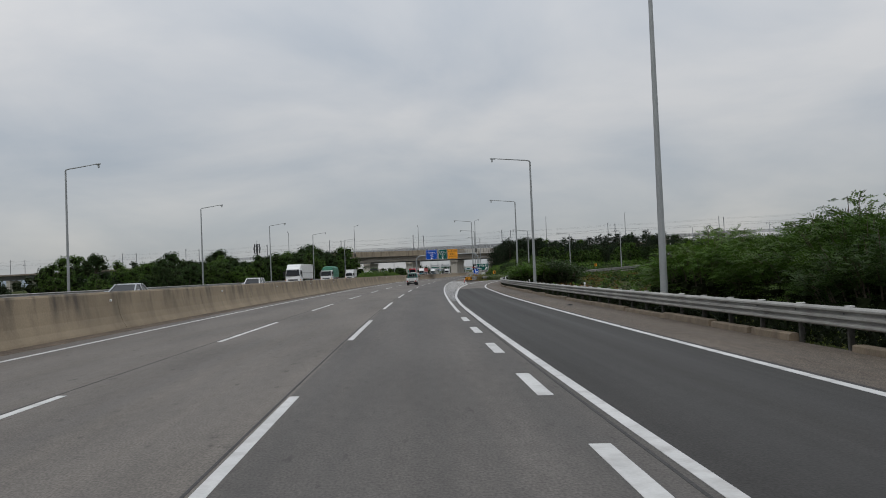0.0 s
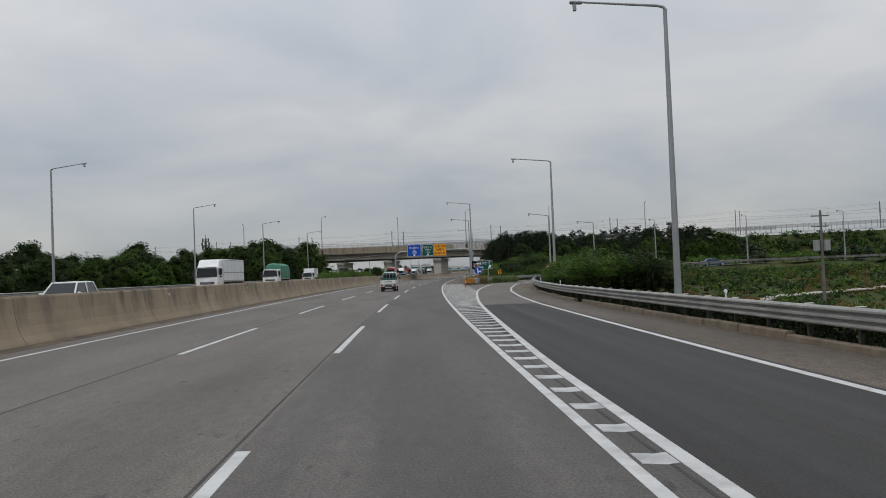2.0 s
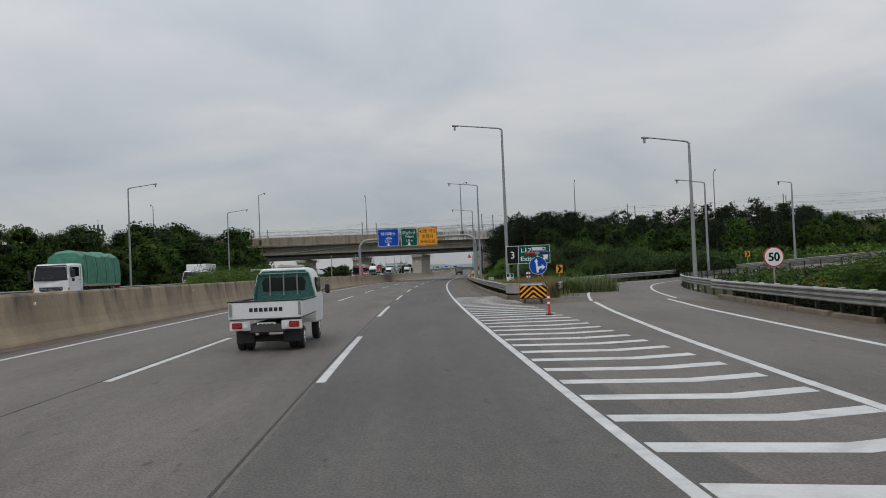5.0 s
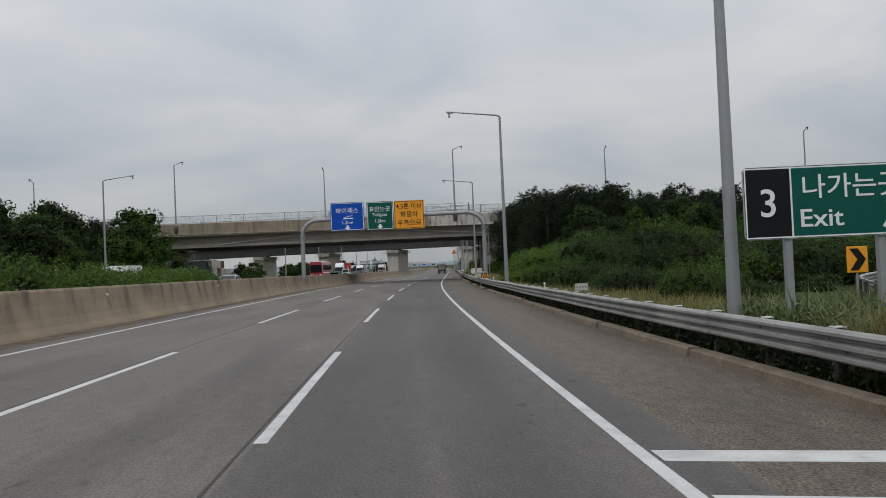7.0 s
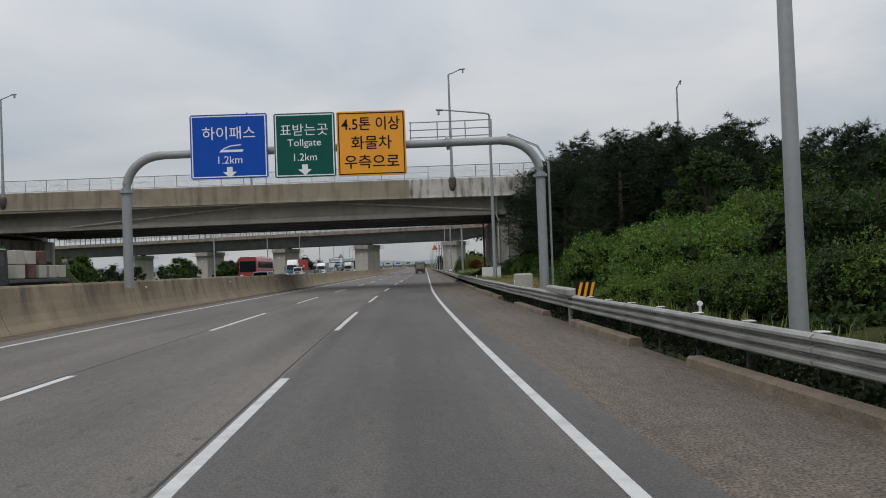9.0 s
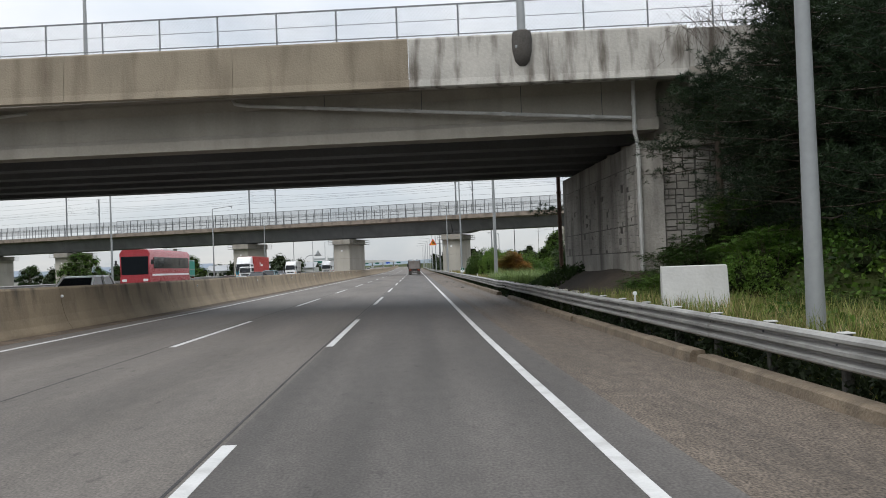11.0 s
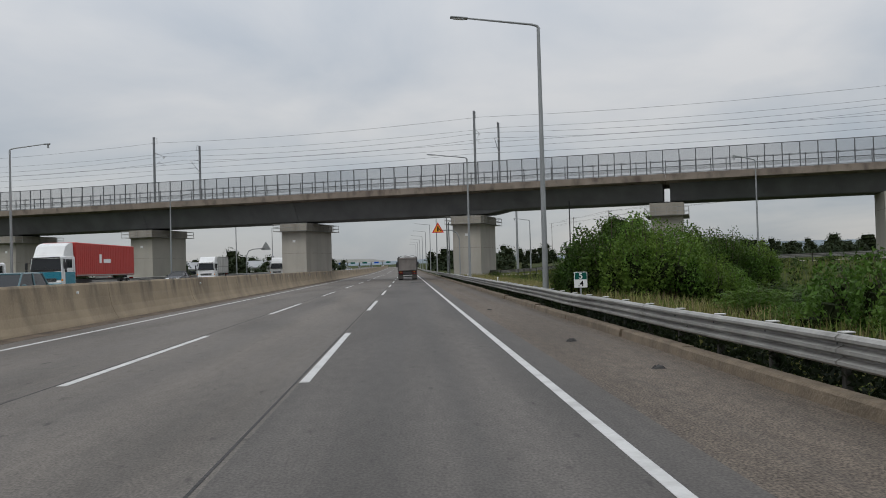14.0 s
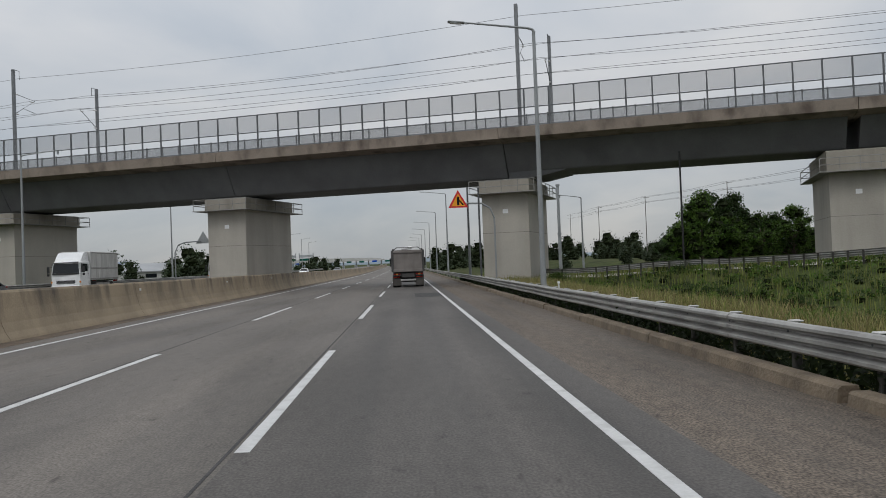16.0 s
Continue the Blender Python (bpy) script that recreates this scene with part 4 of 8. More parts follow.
for z in (7.0, 6.2, 4.9, 3.7, 2.5, 1.5):
    xx, oo = (7.95, -0.05) if z > 5.9 else (8.06, 0.05)
    part("pipe_collar", Geo().tube([over(xx, oo, z - 0.06), over(xx, oo, z + 0.06)], 0.092, 8), PIPE, dpipe)
for x in (-2.9, 0.4, 3.6, 6.6):
    part("pipe_collar", Geo().tube([over(x - 0.06, -0.05, 7.62 - 0.0852 * (x - 0.06 + 5.3)), over(x + 0.06, -0.05, 7.62 - 0.0852 * (x + 0.06 + 5.3))], 0.08, 8), PIPE, pipe)
part("drain_pipe", Geo().tube([over(-13.5, -0.05, 7.8), over(-31.0, -0.05, 6.6)], 0.06, 8), PIPE, overpass, "grey plastic drain pipe", True)
rp = part("down_pipe", Geo().tube([over(7.72, ODEPTH + 0.1, 7.9), over(7.72, ODEPTH + 0.1, 0.5)], 0.1, 8), BROWN_STEEL, overpass, "dark brown steel down pipe", True)
for z in (5.2, 3.7, 2.3):
    part("pipe_collar", Geo().tube([over(7.72, ODEPTH + 0.1, z - 0.05), over(7.72, ODEPTH + 0.1, z + 0.05)], 0.13, 8), BROWN_STEEL, rp)
for x in (-2.6, 0.8, 4.2, 6.9):
    part("pipe_hanger", Geo().tube([over(x, -0.03, 7.9), over(x, -0.05, 7.6 - 0.0825 * (x + 5.3))], 0.012, 5), DARK_STEEL, overpass)
# wire-mesh fence on both parapets
fpost = Geo().tube([(0, 0, -0.05), (0, 0, 1.12)], 0.03, 6).data("fence_post", FENCE)
for off, ft in ((0.15 - OVERHANG, 9.37), (ODEPTH - 0.15, 9.72)):
    fen = part("fence", bar_over(Geo(), [(off - 0.02, ft + 1.08), (off - 0.02, ft + 1.13), (off + 0.02, ft + 1.13), (off + 0.02, ft + 1.08)], OX0 - 24, OX1 + 10, RISE if off < 1 else 0.0), FENCE, overpass, "galvanised wire-mesh fence")
    part("fence_rail", bar_over(Geo(), [(off - 0.015, ft + 0.08), (off - 0.015, ft + 0.11), (off + 0.015, ft + 0.11), (off + 0.015, ft + 0.08)], OX0 - 24, OX1 + 10, RISE if off < 1 else 0.0), FENCE, fen)
    part("fence_rail", bar_over(Geo(), [(off - 0.008, ft + 0.58), (off - 0.008, ft + 0.595), (off + 0.008, ft + 0.595), (off + 0.008, ft + 0.58)], OX0 - 24, OX1 + 10, RISE if off < 1 else 0.0), FENCE, fen)
    x = OX0 - 24
    while x < OX1 + 10:
        po = part("fence_post", fpost, FENCE, fen)
        po.location = over(x, off, ft - 0.0045 * (x + 10) - (RISE * (x - 5) if off < 1 else 0.0))
        x += 2.05
    if off < 1:
        wires = Geo()
        x = OX0 - 10
        while x < OX1 + 4:
            za = ft - 0.0045 * (x + 10) - (RISE * (x - 5) if off < 1 else 0.0)
            for s in (-1, 1):
                p, q = Vector(over(x, off, za)), Vector(over(x + s * 1.05, off, za + 1.1))
                wires.add([p, q, q + Vector((0.012, 0, 0)), p + Vector((0.012, 0, 0))], [(0, 1, 2, 3)])
            x += 0.13
        tagged(part("wire_mesh", wires, FENCE, fen, fix=False), kind="stuff")
# lamps that stand on the overpass
lamp_b = street_lamp(9.7, 1.1, "slender grey street lamp on the overpass parapet")
lamp_b["group"] = "street lamps on the overpass"
lamp_b.matrix_basis = Matrix.Translation(over(-36.9, -OVERHANG + 0.05, 9.0)) @ pose(0, 0, 0, 0, 0, 180)
for x, off, z, a in ((-16.6, ODEPTH - 0.4, 8.6, 90), (4.15, -OVERHANG + 0.03, 8.75, 180), (27.6, ODEPTH - 0.2, 9.3, 90), (52, 2.0, 8.6, 90), (-62, 4.0, 8.4, 90)):
    copy_thing(lamp_b, Matrix.Translation(over(x, off, z)) @ pose(0, 0, 0, 0, 0, a))
# corbels that carry the lamps on the parapet
def corbel(xc):
    rings = []
    for dz, w, d in ((8.62, 0.10, 0.06), (8.78, 0.24, 0.22), (9.1, 0.31, 0.34), (9.5, 0.33, 0.36), (9.74, 0.30, 0.32), (9.8, 0.2, 0.2)):
        rings.append([over(xc + w * math.sin(a), 0.03 - OVERHANG - d * math.cos(a), dz - 0.36 - 0.0045 * (xc + 10)) for a in [-math.pi / 2 + math.pi * i / 8 for i in range(9)]])
    g = Geo()
    for r in rings:
        g.v += r
    for i in range(5):
        g.f += [(i * 9 + k, i * 9 + k + 1, (i + 1) * 9 + k + 1, (i + 1) * 9 + k) for k in range(8)]
    g.f += [tuple(range(9))[::-1], tuple(range(45, 54))]
    part("lamp_corbel", g, SOOT, overpass, "blackened concrete lamp bracket", True)


corbel(4.15)
corbel(-36.9)


# ---- the railway viaduct ----
def rail(s, off, z):
    p = AX + AE * s + AN * off
    return (p.x, p.y, z)


def bar_rail(g, prof, s0, s1):
    return g.sweep(prof, [(lambda p, s=s: rail(s, p[0], p[1])) for s in (s0, s1)])


viaduct = thing("railway_viaduct", "grey concrete railway viaduct on square piers with a mesh noise fence", "bridge")
PIERS = [-2.2 + 26.05 * k for k in range(-17, 1)] + [24.25, 51.2, 77.0]
edges = [PIERS[0] - 26] + PIERS + [PIERS[-1] + 14]
for a, b in zip(edges, edges[1:]):
    part("deck", bar_rail(Geo(), [(-5.9, 11.72), (-5.95, 12.55), (-5.55, 12.6), (-5.55, 12.2), (5.55, 12.2), (5.55, 12.6), (5.95, 12.55), (5.9, 11.72), (3.6, 11.45), (-3.6, 11.45)], a + 0.02, b - 0.02), EDGE_SLAB, viaduct)
    low = 9.25 if a > -4 else 8.75
    part("box_girder", bar_rail(Geo(), [(-4.2, 11.50), (-2.75, low + 0.1), (-2.6, low), (2.6, low), (2.75, low + 0.1), (4.2, 11.50)], a + (0.45 if a > 0 else 0.03), b - (0.45 if b > 0 else 0.03)), GIRDER_SHADED, viaduct, "box girder coloured dark for the shade under the deck")
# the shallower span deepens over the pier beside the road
part("haunch", Geo().sweep([(-2.6, 0), (2.6, 0), (2.7, 0.6), (-2.7, 0.6)], [(lambda p, q=q, z=z: rail(q, p[0], z + p[1])) for q, z in ((-2.15, 8.75), (0.4, 8.78), (2.6, 9.2))]), GIRDER_SHADED, viaduct)
for s in PIERS:
    ct = 9.02 if s > 10 else 8.52
    if s > 40:
        # plain shafts, placed and cut shorter in depth to fit the camera's view
        base = min(ground_height(*rail(s, o, 0)[:2]) for o in (-4, 1)) - 0.3
        shaft = part("pier", bar_rail(Geo(), [(-4.4, base), (-4.4, 9.2), (1.4, 9.2), (1.4, base)], s - 1.95, s + 1.95), CONCRETE_PIER, viaduct)
        part("cast_joint", bar_rail(Geo(), [(-4.405, 7.1), (-4.405, 7.125), (1.405, 7.125), (1.405, 7.1)], s - 1.955, s + 1.955), WALL_JOINT, shaft)
        continue
    base = min(ground_height(*rail(s, o, 0)[:2]) for o in (-4, 4)) - 0.3
    pr = part("pier", Geo().sweep([(-4.3, base), (-4.4, base + 0.1), (-4.4, 7.4), (4.4, 7.4), (4.4, base + 0.1), (4.3, base)], [(lambda p, q=q: rail(s + q, p[0], p[1])) for q in (-1.95, 1.95)]), CONCRETE_PIER, viaduct)
    part("pier_cap", bar_rail(Geo(), [(-4.55, 7.42), (-4.6, 7.5), (-4.6, ct - 0.07), (-4.5, ct), (4.5, ct), (4.6, ct - 0.07), (4.6, 7.5), (4.55, 7.42)], s - 2.1, s + 2.1), CONCRETE_GREY, pr)
    part("cast_joint", bar_rail(Geo(), [(-4.405, 4.15), (-4.405, 4.175), (4.405, 4.175), (4.405, 4.15)], s - 1.955, s + 1.955), WALL_JOINT, pr)
    for o in (-2.0, 2.0):
        part("bearing", bar_rail(Geo(), [(o - 0.35, ct - 0.02), (o - 0.35, ct + 0.24), (o + 0.35, ct + 0.24), (o + 0.35, ct - 0.02)], s - 0.7, s + 0.7), DARK_STEEL, pr)
    if s < -165:
        continue
    walkway = part("walkway", bar_rail(Geo(), [(-5.6, 7.36), (-5.6, 7.42), (5.6, 7.42), (5.6, 7.36)], s - 2.75, s + 2.75), STEEL, pr, "steel inspection walkway")
    for z in (7.9, 8.4):
        ring = [rail(s - 2.7, -5.55, z), rail(s + 2.7, -5.55, z), rail(s + 2.7, 5.55, z), rail(s - 2.7, 5.55, z), rail(s - 2.7, -5.55, z)]
        part("handrail", Geo().tube(ring, 0.035, 5), STEEL, walkway)
    for q in (-2.7, -1.35, 0, 1.35, 2.7):
        for o in (-5.55, 5.55):
            part("baluster", Geo().tube([rail(s + q, o, 7.4), rail(s + q, o, 8.42)], 0.03, 5), STEEL, walkway)
    for o in (-3.7, -1.85, 0, 1.85, 3.7):
        part("baluster", Geo().tube([rail(s + 2.7, o, 7.4), rail(s + 2.7, o, 8.42)], 0.03, 5), STEEL, walkway)
    part("pier_plate", Geo().sweep([(-4.42, 5.75), (-4.42, 6.1), (-4.405, 6.1), (-4.405, 5.75)], [(lambda p, q=q: rail(s + q, p[0], p[1])) for q in (-0.2, 0.25)]), SIGN_WHITE, pr, "small white number plate")

# fence of posts and mesh panels on both edges
FENCE_DARK = material("dull_fence_steel", (0.13, 0.137, 0.145), 0.7, 0.1, vary=0.15)
PANEL = bpy.data.materials.new("fence_panel_mesh")
PANEL.use_nodes = True
pn, pk = PANEL.node_tree.nodes, PANEL.node_tree.links
p_tr, p_mx = pn.new("ShaderNodeBsdfTransparent"), pn.new("ShaderNodeMixShader")
pn["Principled BSDF"].inputs["Base Color"].default_value = (0.22, 0.23, 0.24, 1)
pn["Principled BSDF"].inputs["Roughness"].default_value = 0.6
p_mx.inputs[0].default_value = 0.24
pk.new(p_tr.outputs[0], p_mx.inputs[1])
pk.new(pn["Principled BSDF"].outputs[0], p_mx.inputs[2])
pk.new(p_mx.outputs[0], pn["Material Output"].inputs["Surface"])
npost = Geo().box((0, 0, 1.5), (0.13, 0.13, 3.05), 0.02).data("fence_post", FENCE_DARK)
turn = Matrix.Rotation(math.atan2(AE.y, AE.x), 4, "Z")
npanel = Geo().box((1.0, 0, 2.27), (1.84, 0.02, 1.42), 0.0).data("mesh_panel", PANEL)
nlow = Geo().box((1.0, 0, 0.45), (1.84, 0.02, 0.7), 0.0).data("mesh_panel", PANEL)
nrail_me = Geo().box((1.0, 0, 0), (1.98, 0.06, 0.085), 0.01).data("panel_rail", FENCE_DARK)
for off in (-5.75, 5.75):
    fen = part("noise_fence", bar_rail(Geo(), [(off - 0.06, 12.6), (off - 0.06, 12.68), (off + 0.06, 12.68), (off + 0.06, 12.6)], -460, 220), FENCE, viaduct, "grey steel fence with mesh panels")
    for k in range(-87, 110) if off < 0 else range(-70, 60):
        mm = Matrix.Translation(rail(k * 2.0, off, 12.58)) @ turn
        bits = [("fence_post", npost, 0.0), ("mesh_panel", npanel, 0.0)]
        if off < 0 and -45 < k < 45:
            bits += [("mesh_panel", nlow, 0.0), ("panel_rail", nrail_me, 1.5), ("panel_rail", nrail_me, 3.02), ("panel_rail", nrail_me, 0.85)]
        for nm, me, z in bits:
            o = new(nm, me)
            o.parent = fen
            o.matrix_basis = mm @ Matrix.Translation((0, 0, z))


# catenary masts
def mast(side):
    """An overhead-line mast; side 1 has its cantilever towards +y."""
    ms = thing("catenary_mast", "grey steel railway mast with overhead-line cantilever", "mast", "masts along the railway")
    part("pole", Geo().box((0, 0, 5.0), (0.28, 0.28, 10.0), 0.03), FENCE, ms)
    part("top_bracket", Geo().tube([(0, 0, 9.95), (0, 0.75 * side, 9.98), (0, 0.78 * side, 9.1)], 0.035, 5), DARK_STEEL, ms)
    part("cantilever", Geo().tube([(0, 0.1 * side, 5.6), (0, 2.7 * side, 7.3), (0, 0.1 * side, 7.6)], 0.035, 5), DARK_STEEL, ms)
    part("steady_arm", Geo().tube([(0, 1.2 * side, 6.3), (0, 3.0 * side, 6.0)], 0.025, 5), DARK_STEEL, ms)
    for z, o in ((5.62, 0.35), (7.58, 0.35), (7.15, 2.4)):
        part("insulator", Geo().tube([(0, (o - 0.2) * side, z), (0, (o + 0.2) * side, z)], [0.07, 0.07], 8), WHITE, ms)
    return ms


ma, mb = mast(1), mast(-1)
ma.matrix_basis = Matrix.Translation(rail(-0.45, -5.35, 12.6)) @ turn
mb.matrix_basis = Matrix.Translation(rail(0.45, 5.35, 12.6)) @ turn
MAST_S = [-415, -363, -311, -259, -207, -155, -103.5, -51, 0, 54, 105, 157, 209]
for s in MAST_S:
    if s:
        copy_thing(ma, Matrix.Translation(rail(s, -5.35, 12.6)) @ turn)
        copy_thing(mb, Matrix.Translation(rail(s + 1, 5.35, 12.6)) @ turn)
for off, z, sag in ((-2.6, 18.6, 0.05), (-2.6, 20.0, 0.75), (2.6, 18.6, 0.05), (2.6, 20.0, 0.75), (-4.7, 21.8, 0.5), (4.7, 21.8, 0.5), (-5.3, 16.8, 0.4)):
    pts = []
    for a, b in zip(MAST_S, MAST_S[1:]):
        for i in range(8):
            t = i / 8
            pts.append(rail(a + (b - a) * t, off, z - 4 * sag * t * (1 - t)))
    pts.append(rail(MAST_S[-1], off, z))
    tagged(part("overhead_wire", Geo().tube(pts, 0.016, 4), DARK_STEEL), "thin dark overhead railway wire strung between masts", "cable", "overhead wires")


# ---- plants ----
def leaf_cloud(g, rng, centre, radii, count, size, flat=0.0, droop=0.0):
    """Pointed leaves scattered through a clump, thicker towards its skin."""
    for _ in range(count):
        d = Vector((rng.gauss(0, 1), rng.gauss(0, 1), rng.gauss(0, 1))).normalized() * rng.uniform(0.45, 1.0) ** 0.5
        p = Vector(centre) + Vector((d.x * radii[0], d.y * radii[1], d.z * radii[2]))
        u = Vector((rng.gauss(0, 1), rng.gauss(0, 1), rng.gauss(0, 1) * (1 - flat) - droop)).normalized()
        w = u.cross(Vector((rng.gauss(0, 1), rng.gauss(0, 1), rng.gauss(0, 1) + flat * 4))).normalized()
        s = size * rng.uniform(0.6, 1.4)
        a, b = u * s, w * s * 0.42
        o = len(g.v)
        g.v += [tuple(p - a * 0.5), tuple(p + b), tuple(p + a * 0.5), tuple(p - b)]
        g.f.append((o, o + 1, o + 2, o + 3))


def tri_cloud(g, rng, centre, radii, count, size, flat=0.0, slim=0.5):
    """Small three-cornered leaves for plants that stay far off."""
    for _ in range(count):
        d = Vector((rng.gauss(0, 1), rng.gauss(0, 1), rng.gauss(0, 1))).normalized() * rng.uniform(0.5, 1.0) ** 0.5
        p = Vector(centre) + Vector((d.x * radii[0], d.y * radii[1], d.z * radii[2]))
        u = Vector((rng.gauss(0, 1), rng.gauss(0, 1), rng.gauss(0, 1) * (1 - flat))).normalized()
        w = u.cross(Vector((rng.gauss(0, 1), rng.gauss(0, 1), rng.gauss(0, 1) + flat * 4))).normalized()
        s = size * rng.uniform(0.6, 1.4)
        o = len(g.v)
        g.v += [tuple(p - u * s * 0.5 + w * s * slim * 0.5), tuple(p - u * s * 0.5 - w * s * slim * 0.5), tuple(p + u * s * 0.6)]
        g.f.append((o, o + 1, o + 2))


def sprig(g, rng, p, d, length, leaflet):
    """A feathered leaf: pairs of leaflets along an arching stalk."""
    d = d.normalized()
    side = d.cross(Vector((rng.gauss(0, 0.4), rng.gauss(0, 0.4), 1))).normalized()
    up = side.cross(d)
    n = 5
    for i in range(n + 1):
        t = (i + 0.6) / (n + 0.6)
        c = p + d * length * t - Vector((0, 0, length * 0.32 * t * t))
        for sg in ((-1, 1) if i < n else (0,)):
            u = (side * sg + d * (0.45 if sg else 1.0) + up * rng.uniform(-0.35, 0.25)).normalized()
            w = u.cross(up).normalized() * leaflet * 0.24
            s = leaflet * rng.uniform(0.8, 1.2)
            o = len(g.v)
            g.v += [tuple(c + u * s * 0.22 + w * 1.25), tuple(c + u * s * 1.05), tuple(c + u * s * 0.22 - w * 1.25)]
            g.f.append((o, o + 1, o + 2))


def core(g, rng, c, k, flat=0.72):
    """A blob at the heart of a clump, coloured near black for inner shade."""
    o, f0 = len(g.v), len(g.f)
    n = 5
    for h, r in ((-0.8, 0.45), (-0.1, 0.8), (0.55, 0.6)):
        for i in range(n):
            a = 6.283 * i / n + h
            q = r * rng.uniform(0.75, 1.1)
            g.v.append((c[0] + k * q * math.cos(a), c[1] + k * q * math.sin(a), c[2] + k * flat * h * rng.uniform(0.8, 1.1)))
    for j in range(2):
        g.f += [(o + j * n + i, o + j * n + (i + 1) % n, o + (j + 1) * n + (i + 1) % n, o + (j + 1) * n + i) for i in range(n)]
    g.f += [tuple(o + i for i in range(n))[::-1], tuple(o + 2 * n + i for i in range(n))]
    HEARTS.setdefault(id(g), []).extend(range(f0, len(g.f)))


HEARTS = {}


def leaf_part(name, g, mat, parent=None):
    """A mesh of leaves whose clump cores take the dark shade-coloured material."""
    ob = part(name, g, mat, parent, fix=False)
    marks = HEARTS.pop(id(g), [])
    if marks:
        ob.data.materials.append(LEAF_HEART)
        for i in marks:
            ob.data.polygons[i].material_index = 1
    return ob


def broadleaf(seed, height, spread, leaf_mat, clumps=52, leaves=150, size=0.17):
    rng = random.Random(seed)
    tree = thing("tree", "leafy green roadside tree with an uneven crown", "tree", "trees along the road")
    trunk = Geo().tube([(0, 0, -0.4), (0.1, 0.05, height * 0.3), (rng.uniform(-0.3, 0.3), rng.uniform(-0.3, 0.3), height * 0.75)], [height * 0.025, height * 0.019, height * 0.006], 7)
    crown = Geo()
    for _ in range(clumps):
        a, r, h = rng.uniform(0, 6.28), spread * rng.uniform(0.1, 1.0) ** 0.6, rng.uniform(0.2, 0.97)
        r *= math.sin(math.pi * min(1.0, 0.18 + 0.82 * h)) ** 0.55 if h > 0.3 else 0.9
        c = Vector((r * math.cos(a), r * math.sin(a), height * h * rng.uniform(0.92, 1.05)))
        if rng.random() < 0.35:
            trunk.tube([(0.1, 0, height * h * 0.55), tuple(c)], [height * 0.009, height * 0.003], 5)
        k = rng.uniform(0.5, 1.15) * spread * 0.32
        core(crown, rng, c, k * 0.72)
        tri_cloud(crown, rng, c, (k, k, k * 0.72), leaves, size, 0.0, 0.75)
    part("trunk", trunk, BARK, tree, smooth=True)
    leaf_part("crown", crown, leaf_mat, tree)
    return tree


def needle_tuft(g, rng, c, r, count, length, wide):
    """A brush of needles that points outwards and up."""
    for _ in range(count):
        d = Vector((rng.gauss(0, 1), rng.gauss(0, 1), rng.gauss(0.25, 0.7))).normalized()
        p = Vector(c) + d * r * rng.uniform(0.0, 0.5)
        w = d.cross(Vector((rng.gauss(0, 1), rng.gauss(0, 1), rng.gauss(0, 1)))).normalized() * wide
        o = len(g.v)
        g.v += [tuple(p - w), tuple(p + w), tuple(p + d * length * rng.uniform(0.7, 1.25))]
        g.f.append((o, o + 1, o + 2))


def pine(seed, height, spread, tufts=11, needles=22, length=0.34, wide=0.024, branches=42, low=0.14, heart=True):
    rng = random.Random(seed)
    tree = thing("pine_tree", "dark green pine tree with layered branches", "tree", "pines by the overpass")
    trunk, crown = Geo(), Geo()
    trunk.tube([(0, 0, -0.4), (0.15, 0, height * 0.5), (0.05, 0.1, height * 0.97)], [height * 0.022, height * 0.016, 0.03], 7)
    for i in range(branches):
        h = low + (0.99 - low) * (i / branches) + rng.uniform(-0.02, 0.02)
        a, r = i * 2.4 + rng.uniform(-0.4, 0.4), spread * math.sin(math.pi * min(0.93, 0.25 + 0.68 * h)) ** 0.8 * rng.uniform(0.55, 1.2)
        root, tip = Vector((0.1, 0, height * h)), Vector((r * math.cos(a), r * math.sin(a), height * h + rng.uniform(-0.3, 0.75)))
        trunk.tube([tuple(root), tuple(root.lerp(tip, 0.6) + Vector((0, 0, -0.12))), tuple(tip)], [0.035, 0.02, 0.008], 3)
        if heart:
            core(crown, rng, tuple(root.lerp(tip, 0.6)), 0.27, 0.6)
        for t in range(tufts):
            c = root.lerp(tip, 0.35 + 0.65 * (t + rng.random()) / tufts) + Vector((rng.gauss(0, 0.30), rng.gauss(0, 0.30), rng.gauss(0.08, 0.24)))
            needle_tuft(crown, rng, c, 0.22, needles, length, wide)
    part("trunk", trunk, BARK, tree, smooth=True)
    leaf_part("crown", crown, NEEDLE, tree)
    return tree


def bush(seed, r, h, leaf_mat, label, leaves=1300, size=0.16, n=20):
    """A bush that stays at some distance."""
    rng = random.Random(seed)
    sh = thing("bush", label, "bush", "bushes on the verge")
    stems, crown = Geo(), Geo()
    for _ in range(n):
        a, q = rng.uniform(0, 6.28), r * rng.uniform(0.05, 1.0) ** 0.5
        top = h * rng.uniform(0.45, 1.0) * (1 - 0.35 * (q / r) ** 2)
        c = Vector((q * math.cos(a), q * math.sin(a), top * 0.72))
        stems.tube([(c.x * 0.4, c.y * 0.4, -0.1), (c.x, c.y, top)], [0.03, 0.008], 3)
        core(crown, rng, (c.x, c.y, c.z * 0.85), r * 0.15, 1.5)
        tri_cloud(crown, rng, c, (r * 0.27, r * 0.27, top * 0.36), leaves // n, size, 0.0, 0.75)
    part("stem", stems, BARK, sh)
    leaf_part("leaves", crown, leaf_mat, sh)
    return sh


def leafy_bush(seed, r, h, leaf_mat, label, sprigs=2200, length=0.27, leaflet=0.066):
    """A bush beside the road: arching shoots that carry feathered leaves."""
    rng = random.Random(seed)
    sh = thing("bush", label, "bush", "bushes on the verge")
